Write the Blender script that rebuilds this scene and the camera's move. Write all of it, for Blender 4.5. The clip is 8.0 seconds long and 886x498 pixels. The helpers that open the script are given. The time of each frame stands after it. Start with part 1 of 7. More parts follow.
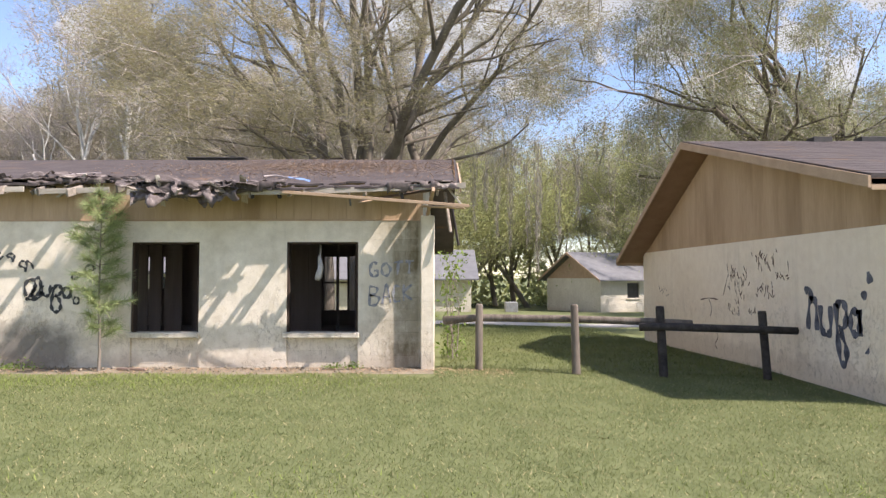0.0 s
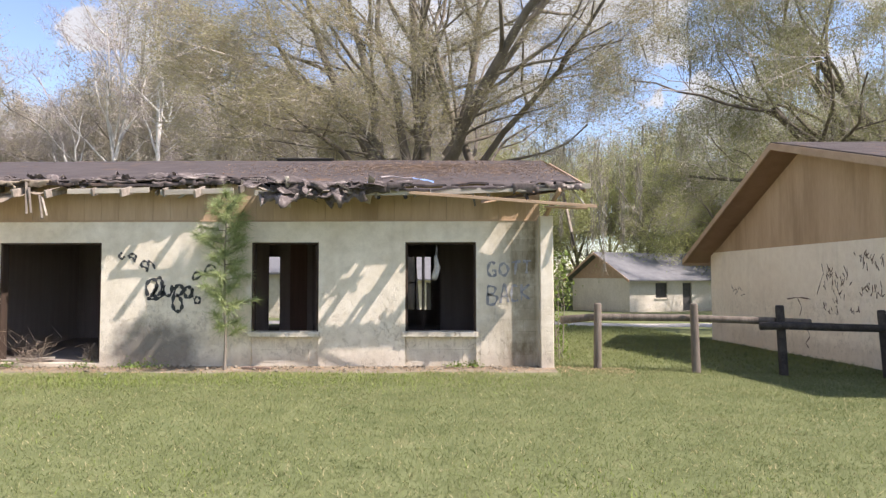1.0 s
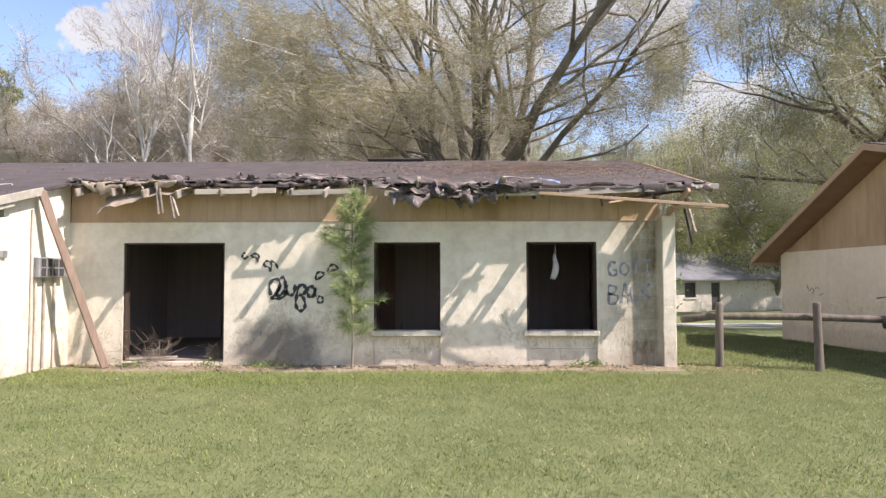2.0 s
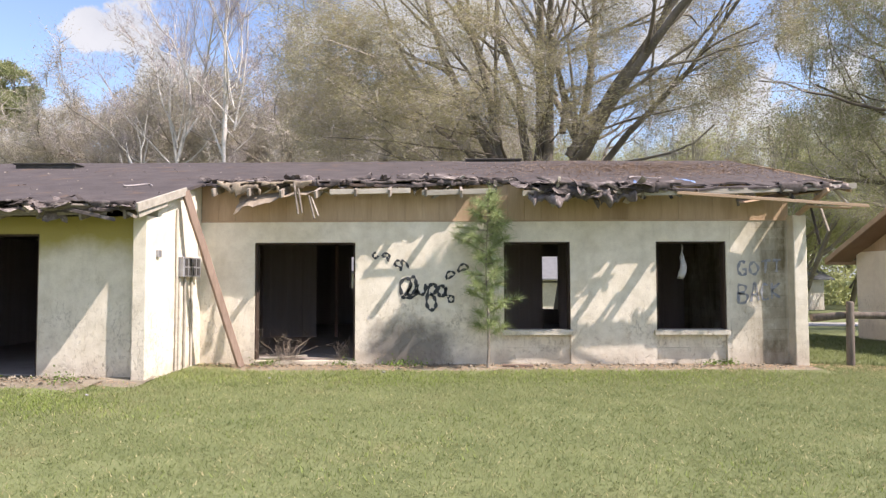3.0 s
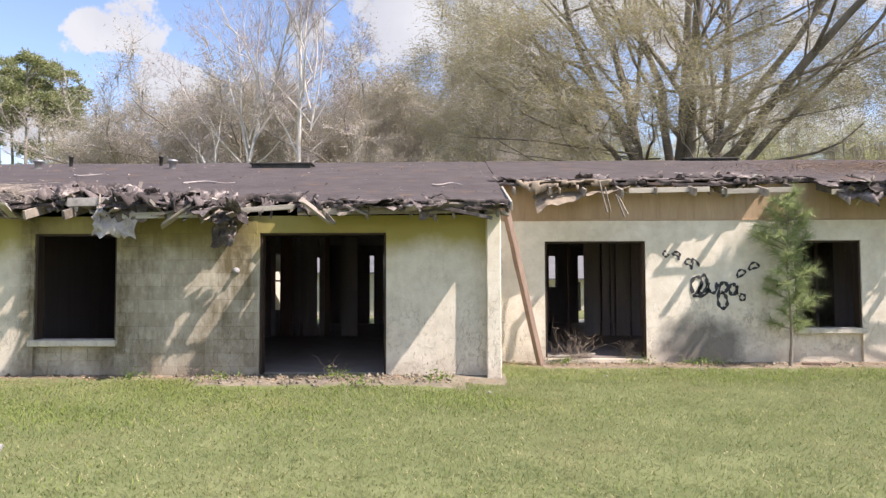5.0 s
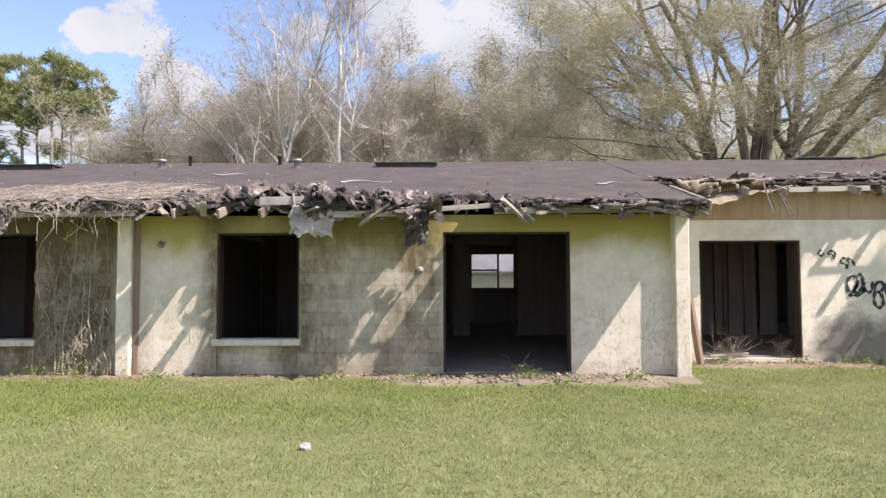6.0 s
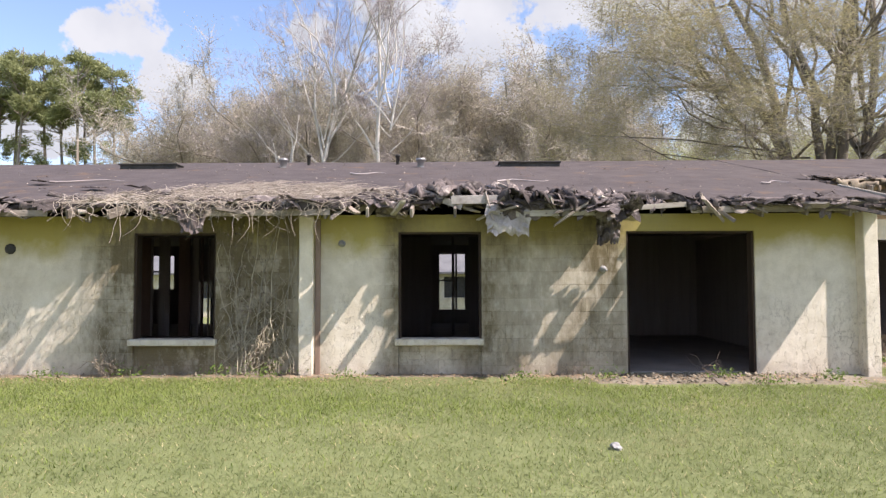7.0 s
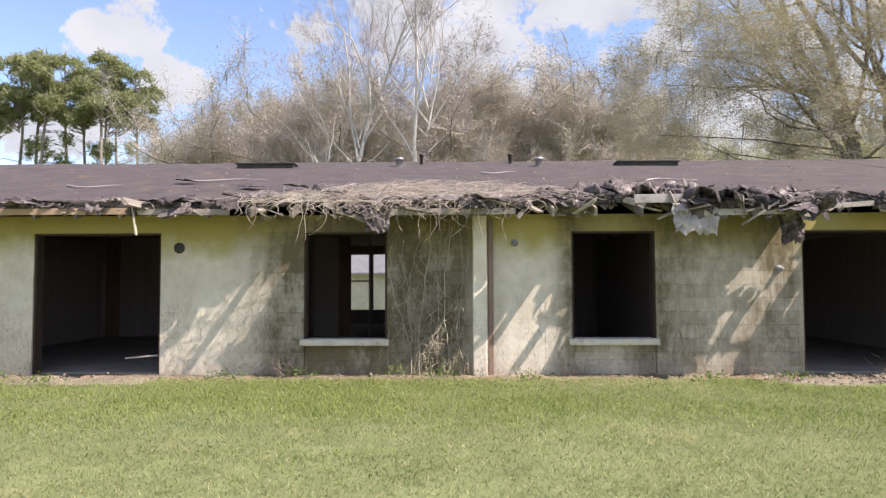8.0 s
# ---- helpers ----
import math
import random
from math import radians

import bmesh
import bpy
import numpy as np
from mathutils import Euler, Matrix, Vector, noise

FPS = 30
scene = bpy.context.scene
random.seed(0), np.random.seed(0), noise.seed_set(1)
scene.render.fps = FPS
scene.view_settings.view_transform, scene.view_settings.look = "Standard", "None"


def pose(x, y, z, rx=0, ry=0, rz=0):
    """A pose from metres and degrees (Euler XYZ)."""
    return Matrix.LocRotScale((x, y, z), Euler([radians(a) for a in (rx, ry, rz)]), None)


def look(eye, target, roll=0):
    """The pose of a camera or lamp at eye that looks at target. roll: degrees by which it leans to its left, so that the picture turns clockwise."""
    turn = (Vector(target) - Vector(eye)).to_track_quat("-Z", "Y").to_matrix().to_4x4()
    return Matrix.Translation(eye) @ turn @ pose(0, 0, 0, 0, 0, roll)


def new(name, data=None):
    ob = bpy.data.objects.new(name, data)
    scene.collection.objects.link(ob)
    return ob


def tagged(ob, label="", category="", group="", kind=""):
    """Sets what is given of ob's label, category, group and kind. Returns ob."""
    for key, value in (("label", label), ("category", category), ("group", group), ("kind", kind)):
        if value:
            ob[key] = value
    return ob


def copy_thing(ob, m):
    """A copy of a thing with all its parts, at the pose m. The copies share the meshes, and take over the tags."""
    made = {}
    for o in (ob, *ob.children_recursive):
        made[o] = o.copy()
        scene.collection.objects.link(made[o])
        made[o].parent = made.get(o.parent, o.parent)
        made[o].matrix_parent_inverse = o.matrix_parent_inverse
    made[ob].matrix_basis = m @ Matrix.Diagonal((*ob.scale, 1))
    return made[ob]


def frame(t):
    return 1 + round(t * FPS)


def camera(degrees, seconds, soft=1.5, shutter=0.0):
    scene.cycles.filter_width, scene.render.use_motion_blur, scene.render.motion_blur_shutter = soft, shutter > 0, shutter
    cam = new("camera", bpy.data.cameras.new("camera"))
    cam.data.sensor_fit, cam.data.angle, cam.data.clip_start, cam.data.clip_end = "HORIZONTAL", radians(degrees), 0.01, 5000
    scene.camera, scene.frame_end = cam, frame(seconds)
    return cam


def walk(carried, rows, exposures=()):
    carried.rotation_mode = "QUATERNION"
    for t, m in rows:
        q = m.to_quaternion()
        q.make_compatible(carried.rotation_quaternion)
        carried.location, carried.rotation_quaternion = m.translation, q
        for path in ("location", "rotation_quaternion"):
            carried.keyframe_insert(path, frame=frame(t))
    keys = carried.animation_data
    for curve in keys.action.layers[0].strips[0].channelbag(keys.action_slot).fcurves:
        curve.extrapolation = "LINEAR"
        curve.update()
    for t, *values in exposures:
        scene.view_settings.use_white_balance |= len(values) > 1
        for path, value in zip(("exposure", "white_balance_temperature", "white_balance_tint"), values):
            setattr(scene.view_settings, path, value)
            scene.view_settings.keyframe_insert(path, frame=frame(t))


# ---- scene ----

# ------------------------------------------------------------------ camera
cam = camera(70.0, 8.0, soft=1.4)
# seconds, eye x y z, yaw (to the left), pitch (up), roll
ROWS = [
    (0.0, -0.085, 0.172, 1.461, 0.347, 2.477, -0.062),
    (0.5, -1.097, 0.103, 1.458, 0.400, 2.490, -0.080),
    (1.0, -2.112, 0.039, 1.455, 0.450, 2.498, -0.097),
    (1.5, -3.150, -0.019, 1.452, 0.497, 2.504, -0.112),
    (3.0, -6.521, -0.159, 1.444, 0.618, 2.507, -0.152),
    (3.5, -7.747, -0.194, 1.441, 0.652, 2.506, -0.162),
    (4.0, -9.022, -0.223, 1.438, 0.682, 2.505, -0.172),
    (4.5, -10.340, -0.246, 1.435, 0.709, 2.505, -0.180),
    (6.0, -14.453, -0.281, 1.427, 0.772, 2.514, -0.196),
    (6.5, -15.834, -0.282, 1.424, 0.786, 2.522, -0.199),
    (7.0, -17.194, -0.276, 1.421, 0.797, 2.535, -0.201),
    (7.5, -18.517, -0.264, 1.418, 0.805, 2.551, -0.202),
    (8.0, -19.787, -0.247, 1.415, 0.810, 2.573, -0.201),
]


def aim(x, y, z, yaw, pitch, roll):
    a, b = radians(yaw), radians(pitch)
    way = Vector((-math.sin(a) * math.cos(b), math.cos(a) * math.cos(b), math.sin(b)))
    return look((x, y, z), Vector((x, y, z)) + way, roll)


walk(cam, [(t, aim(*row)) for t, *row in ROWS], [(0.0, 0.85, 6780, 22), (8.0, 0.85, 6780, 22)])

# ------------------------------------------------------------------ light
SUN = Vector((2.5, -1.0, 3.3)).normalized()  # from the place towards the sun
ELEV = math.asin(SUN.z)
world = bpy.data.worlds.new("world")
scene.world = world
world.use_nodes = True
wn, wl = world.node_tree.nodes, world.node_tree.links
wn.clear()
w_out, w_bg, w_sky = wn.new("ShaderNodeOutputWorld"), wn.new("ShaderNodeBackground"), wn.new("ShaderNodeTexSky")
w_sky.sky_type, w_sky.sun_disc = "NISHITA", False
w_sky.sun_elevation, w_sky.sun_rotation = ELEV, math.atan2(SUN.x, SUN.y)
w_sky.air_density, w_sky.dust_density, w_sky.ozone_density = 1.0, 0.3, 2.5
w_bg.inputs["Strength"].default_value = 0.15
w_co, w_sep, w_mix = wn.new("ShaderNodeTexCoord"), wn.new("ShaderNodeSeparateXYZ"), wn.new("ShaderNodeMix")
wl.new(w_co.outputs["Generated"], w_sep.inputs[0])


def sky_math(op, a, b=None, c=None):
    q = wn.new("ShaderNodeMath")
    q.operation = op
    for k, v in enumerate((a, b, c)):
        if isinstance(v, (int, float)):
            q.inputs[k].default_value = v
        elif v is not None:
            wl.new(v, q.inputs[k])
    return q.outputs[0]


def sky_noise(scale, detail, rough):
    q = wn.new("ShaderNodeTexNoise")
    q.inputs["Scale"].default_value, q.inputs["Detail"].default_value, q.inputs["Roughness"].default_value = scale, detail, rough
    wl.new(w_co.outputs["Generated"], q.inputs["Vector"])
    return q.outputs["Fac"]


# fair-weather cumulus: heaps over the wood's edge, scattered cloud to the right, more added unseen behind
w_ahead = sky_math("MAXIMUM", w_sep.outputs["Y"], 0.05)
w_u, w_v = sky_math("DIVIDE", w_sep.outputs["X"], w_ahead), sky_math("DIVIDE", w_sep.outputs["Z"], w_ahead)
w_heap = -2.0
for cu, cv, ru, rv in ((-0.505, 0.43, 0.075, 0.075), (-0.59, 0.405, 0.06, 0.05), (-0.455, 0.315, 0.06, 0.055), (-0.67, 0.235, 0.17, 0.045), (-0.03, 0.44, 0.30, 0.13), (0.07, 0.36, 0.12, 0.07), (0.13, 0.30, 0.055, 0.035), (-0.36, 0.215, 0.1, 0.03), (0.33, 0.45, 0.12, 0.06)):
    du, dv = sky_math("MULTIPLY_ADD", w_u, 1 / ru, -cu / ru), sky_math("MULTIPLY_ADD", w_v, 1 / rv, -cv / rv)
    w_heap = sky_math("MAXIMUM", w_heap, sky_math("SUBTRACT", 1.0, sky_math("MULTIPLY_ADD", du, du, sky_math("MULTIPLY", dv, dv))))
w_side = wn.new("ShaderNodeMapRange")
for name_, value in (("From Min", 0.16), ("From Max", 0.34), ("To Min", -1.7), ("To Max", 0.15)):
    w_side.inputs[name_].default_value = value
wl.new(w_u, w_side.inputs["Value"])
# Y below 0.05: unseen cloud added behind the camera to fill the shaded walls
w_bias = sky_math("MAXIMUM", w_side.outputs["Result"], sky_math("MULTIPLY_ADD", sky_math("LESS_THAN", w_sep.outputs["Y"], 0.05), 2.2, -2.0))
w_far = sky_math("MULTIPLY_ADD", sky_math("SUBTRACT", sky_noise(5.5, 6, 0.55), 0.5), 6.0, w_bias)
w_dense = sky_math("MULTIPLY_ADD", sky_math("SUBTRACT", sky_noise(15.0, 9, 0.62), 0.5), 6.0, sky_math("MAXIMUM", w_heap, w_far))
w_ramp = wn.new("ShaderNodeMapRange")
w_ramp.interpolation_type = "SMOOTHSTEP"
w_ramp.inputs["From Min"].default_value, w_ramp.inputs["From Max"].default_value = 0.05, 0.6
wl.new(w_dense, w_ramp.inputs["Value"])
w_shade = wn.new("ShaderNodeValToRGB")
w_shade.color_ramp.elements[0].position, w_shade.color_ramp.elements[1].position = 0.32, 0.62
w_shade.color_ramp.elements[0].color, w_shade.color_ramp.elements[1].color = (2.35, 2.65, 2.95, 1), (3.0, 3.3, 3.5, 1)
wl.new(sky_noise(7.0, 5, 0.5), w_shade.inputs["Fac"])
w_mix.data_type = "RGBA"
wl.new(w_ramp.outputs["Result"], w_mix.inputs[0])
wl.new(w_sky.outputs["Color"], w_mix.inputs[6])
wl.new(w_shade.outputs["Color"], w_mix.inputs[7])
wl.new(w_mix.outputs[2], w_bg.inputs["Color"])
wl.new(w_bg.outputs["Background"], w_out.inputs["Surface"])

sun_data = bpy.data.lights.new("sun", "SUN")
sun_data.energy, sun_data.angle, sun_data.color = 5.0, radians(0.53), (1.0, 0.95, 0.87)
sun = new("sun", sun_data)
sun.matrix_world = look((20, -10, 30), Vector((20, -10, 30)) - SUN)


# ------------------------------------------------------------------ materials
def nodes_of(m):
    m.use_nodes = True
    return m.node_tree.nodes, m.node_tree.links


def material(name, dark, light, scale=6.0, rough=0.85, bump=0.2, grain=60.0, metal=0.0, spread=(0.3, 0.7), vary=0.0, stretch=(1, 1, 1),
             stain=None, stain_scale=1.2, stain_at=(0.55, 0.7), thin=0.0, islands=0.0, drift=None):
    """Two colours mixed at a large and a small scale, with a stain of its own and a fine relief."""
    m = bpy.data.materials.new(name)
    n, l = nodes_of(m)
    b = n["Principled BSDF"]
    co, mp = n.new("ShaderNodeTexCoord"), n.new("ShaderNodeMapping")
    mp.inputs["Scale"].default_value = stretch
    l.new(co.outputs["Object"], mp.inputs["Vector"])
    big, fine, mul, ramp = n.new("ShaderNodeTexNoise"), n.new("ShaderNodeTexNoise"), n.new("ShaderNodeMath"), n.new("ShaderNodeValToRGB")
    big.inputs["Scale"].default_value, big.inputs["Detail"].default_value = scale, 5
    fine.inputs["Scale"].default_value, fine.inputs["Detail"].default_value = grain, 3
    for q in (big, fine):
        l.new(mp.outputs["Vector"], q.inputs["Vector"])
    mul.operation = "MULTIPLY_ADD"
    mul.inputs[1].default_value = 0.35
    l.new(fine.outputs["Fac"], mul.inputs[0])
    sc = n.new("ShaderNodeMath")
    sc.operation = "MULTIPLY"
    sc.inputs[1].default_value = 0.65
    l.new(big.outputs["Fac"], sc.inputs[0])
    l.new(sc.outputs[0], mul.inputs[2])
    ramp.color_ramp.elements[0].position, ramp.color_ramp.elements[1].position = spread
    ramp.color_ramp.elements[0].color, ramp.color_ramp.elements[1].color = (*dark, 1), (*light, 1)
    l.new(mul.outputs[0], ramp.inputs["Fac"])
    colour = ramp.outputs["Color"]
    if stain:
        st, sr, mx = n.new("ShaderNodeTexNoise"), n.new("ShaderNodeValToRGB"), n.new("ShaderNodeMix")
        st.inputs["Scale"].default_value, st.inputs["Detail"].default_value, st.inputs["Roughness"].default_value = stain_scale, 6, 0.65
        l.new(mp.outputs["Vector"], st.inputs["Vector"])
        sr.color_ramp.elements[0].position, sr.color_ramp.elements[1].position = stain_at
        l.new(st.outputs["Fac"], sr.inputs["Fac"])
        mx.data_type = "RGBA"
        l.new(sr.outputs["Color"], mx.inputs[0])
        l.new(colour, mx.inputs[6])
        mx.inputs[7].default_value = (*stain, 1)
        colour = mx.outputs[2]
    if vary or islands:
        src = n.new("ShaderNodeObjectInfo").outputs["Random"] if vary else n.new("ShaderNodeNewGeometry").outputs["Random Per Island"]
        mr, hv = n.new("ShaderNodeMapRange"), n.new("ShaderNodeHueSaturation")
        amount = vary or islands
        mr.inputs["To Min"].default_value, mr.inputs["To Max"].default_value = 1 - amount, 1 + amount
        l.new(src, mr.inputs["Value"])
        l.new(mr.outputs["Result"], hv.inputs["Value"])
        l.new(colour, hv.inputs["Color"])
        colour = hv.outputs["Color"]
    if drift:                             # (x0, value0, x1, value1): a slow change along x
        sx, dr, hd = n.new("ShaderNodeSeparateXYZ"), n.new("ShaderNodeMapRange"), n.new("ShaderNodeHueSaturation")
        l.new(co.outputs["Object"], sx.inputs[0])
        l.new(sx.outputs["X"], dr.inputs["Value"])
        for name_, value in zip(("From Min", "To Min", "From Max", "To Max"), drift):
            dr.inputs[name_].default_value = value
        l.new(dr.outputs["Result"], hd.inputs["Value"])
        l.new(colour, hd.inputs["Color"])
        colour = hd.outputs["Color"]
    l.new(colour, b.inputs["Base Color"])
    b.inputs["Roughness"].default_value, b.inputs["Metallic"].default_value = rough, metal
    b.inputs["Specular IOR Level"].default_value = 0.3
    if bump:
        bp = n.new("ShaderNodeBump")
        bp.inputs["Strength"].default_value, bp.inputs["Distance"].default_value = bump, 0.02
        l.new(mul.outputs[0], bp.inputs["Height"])
        l.new(bp.outputs["Normal"], b.inputs["Normal"])
    if thin:
        tr, ms = n.new("ShaderNodeBsdfTranslucent"), n.new("ShaderNodeMixShader")
        l.new(colour, tr.inputs["Color"])
        ms.inputs[0].default_value = thin
        l.new(b.outputs["BSDF"], ms.inputs[1])
        l.new(tr.outputs["BSDF"], ms.inputs[2])
        l.new(ms.outputs["Shader"], n["Material Output"].inputs["Surface"])
    return m


M_ROOF = material("old_shingle", (0.055, 0.046, 0.046), (0.10, 0.085, 0.082), 2.5, 0.95, 0.4, 90, stain=(0.16, 0.10, 0.06), stain_scale=1.5, stain_at=(0.58, 0.75))
M_DARKWOOD = material("dark_frame_wood", (0.025, 0.018, 0.014), (0.075, 0.05, 0.036), 3, 0.85, 0.2, 30, stretch=(3, 3, 0.2))
M_GRASS = material("lawn", (0.115, 0.14, 0.055), (0.19, 0.212, 0.094), 2.2, 1.0, 0.5, 50, stain=(0.26, 0.235, 0.115), stain_scale=0.6, stain_at=(0.6, 0.8), drift=(-22, 1.12, 3, 0.86))
M_BARK = material("bark", (0.15, 0.13, 0.105), (0.34, 0.30, 0.25), 3, 0.95, 0.5, 25, stretch=(1, 1, 0.3))
M_SLAB = material("slab", (0.18, 0.15, 0.12), (0.36, 0.31, 0.26), 2, 0.95, 0.3, 30)


# ------------------------------------------------------------------ mesh helpers
def mesh_object(name, bm, mat, parent=None, label="", smooth=False):
    me = bpy.data.meshes.new(name)
    bm.normal_update()
    bm.to_mesh(me)
    bm.free()
    if smooth:
        for p in me.polygons:
            p.use_smooth = True
    for q in (mat if isinstance(mat, (list, tuple)) else [mat]):
        me.materials.append(q)
    ob = new(name, me)
    if parent:
        ob.parent = parent
    if label:
        ob["label"] = label
    return ob


def part(name, bm, mat, parent, label="", smooth=False):
    return mesh_object(name, bm, mat, parent, label, smooth)


def from_lists(name, verts, faces, mat, parent=None, label="", smooth=False):
    me = bpy.data.meshes.new(name)
    me.from_pydata(verts, [], faces)
    me.update()
    me.materials.append(mat)
    if smooth:
        for p in me.polygons:
            p.use_smooth = True
    ob = new(name, me)
    if parent:
        ob.parent = parent
    if label:
        ob["label"] = label
    return ob


def empty(name, label, category, group="", at=(0, 0, 0)):
    ob = new(name)
    ob.location = at
    return tagged(ob, label, category, group)


def box(bm, lo, hi, bevel=0.0, m=None):
    vs = [bm.verts.new(Vector((x, y, z)) if m is None else m @ Vector((x, y, z))) for x in (lo[0], hi[0]) for y in (lo[1], hi[1]) for z in (lo[2], hi[2])]
    fs = [bm.faces.new([vs[i] for i in f]) for f in ((0, 1, 3, 2), (4, 6, 7, 5), (0, 4, 5, 1), (2, 3, 7, 6), (0, 2, 6, 4), (1, 5, 7, 3))]
    if bevel:
        bmesh.ops.bevel(bm, geom=list({e for f in fs for e in f.edges}), offset=bevel, segments=1, affect="EDGES")
    return bm


def pierced(bm, u0, u1, z0, z1, front, back, holes, along="x"):
    """A wall from u0 to u1 and z0 to z1 between two planes, with rectangular openings (u0, u1, z0, z1) that go right through."""
    us = sorted({u0, u1, *[v for h in holes for v in h[:2] if u0 < v < u1]})
    zs = sorted({z0, z1, *[v for h in holes for v in h[2:] if z0 < v < z1]})

    def solid(i, k):
        if not (0 <= i < len(us) - 1 and 0 <= k < len(zs) - 1):
            return False
        u, z = (us[i] + us[i + 1]) / 2, (zs[k] + zs[k + 1]) / 2
        return not any(h[0] < u < h[1] and h[2] < z < h[3] for h in holes)

    def v(u, w, z):
        return bm.verts.new((u, w, z) if along == "x" else (w, u, z))

    for i in range(len(us) - 1):
        for k in range(len(zs) - 1):
            if not solid(i, k):
                continue
            a, b, c, d = us[i], us[i + 1], zs[k], zs[k + 1]
            bm.faces.new([v(a, front, c), v(b, front, c), v(b, front, d), v(a, front, d)])
            bm.faces.new([v(b, back, c), v(a, back, c), v(a, back, d), v(b, back, d)])
            if not solid(i - 1, k):
                bm.faces.new([v(a, back, c), v(a, front, c), v(a, front, d), v(a, back, d)])
            if not solid(i + 1, k):
                bm.faces.new([v(b, front, c), v(b, back, c), v(b, back, d), v(b, front, d)])
            if not solid(i, k - 1):
                bm.faces.new([v(a, back, c), v(b, back, c), v(b, front, c), v(a, front, c)])
            if not solid(i, k + 1):
                bm.faces.new([v(a, front, d), v(b, front, d), v(b, back, d), v(a, back, d)])
    bmesh.ops.remove_doubles(bm, verts=bm.verts, dist=1e-4)
    bmesh.ops.recalc_face_normals(bm, faces=bm.faces)
    return bm


def prism(bm, outline, lo, hi, axis="x"):
    """A flat outline of (a, b) pushed along an axis: x takes (y, z), y takes (x, z), z takes (x, y)."""
    def put(a, b, w):
        return {"x": (w, a, b), "y": (a, w, b), "z": (a, b, w)}[axis]
    p = [bm.verts.new(put(a, b, lo)) for a, b in outline]
    q = [bm.verts.new(put(a, b, hi)) for a, b in outline]
    faces = [bm.faces.new(p), bm.faces.new(q[::-1])]
    n = len(p)
    faces += [bm.faces.new([p[(i + 1) % n], p[i], q[i], q[(i + 1) % n]]) for i in range(n)]
    bmesh.ops.recalc_face_normals(bm, faces=faces)
    return bm


def ground_many(x, y):
    """Height of the lawn for arrays of points: it falls off beyond the buildings and rises a little to the projecting wing."""
    z = -0.12 - 0.025 * np.clip(x, 0.0, 6.0) - 0.026 * np.maximum(0.0, y - 12.0)
    return np.maximum(z, -1.6) + 0.08 * np.clip((y - 4.0) / 5.0, 0, 1) * np.clip((-10.0 - x) / 2.0, 0, 1) * np.clip((20.0 - y) / 5.0, 0, 1)


def ground_z(x, y):
    return float(ground_many(x, y))


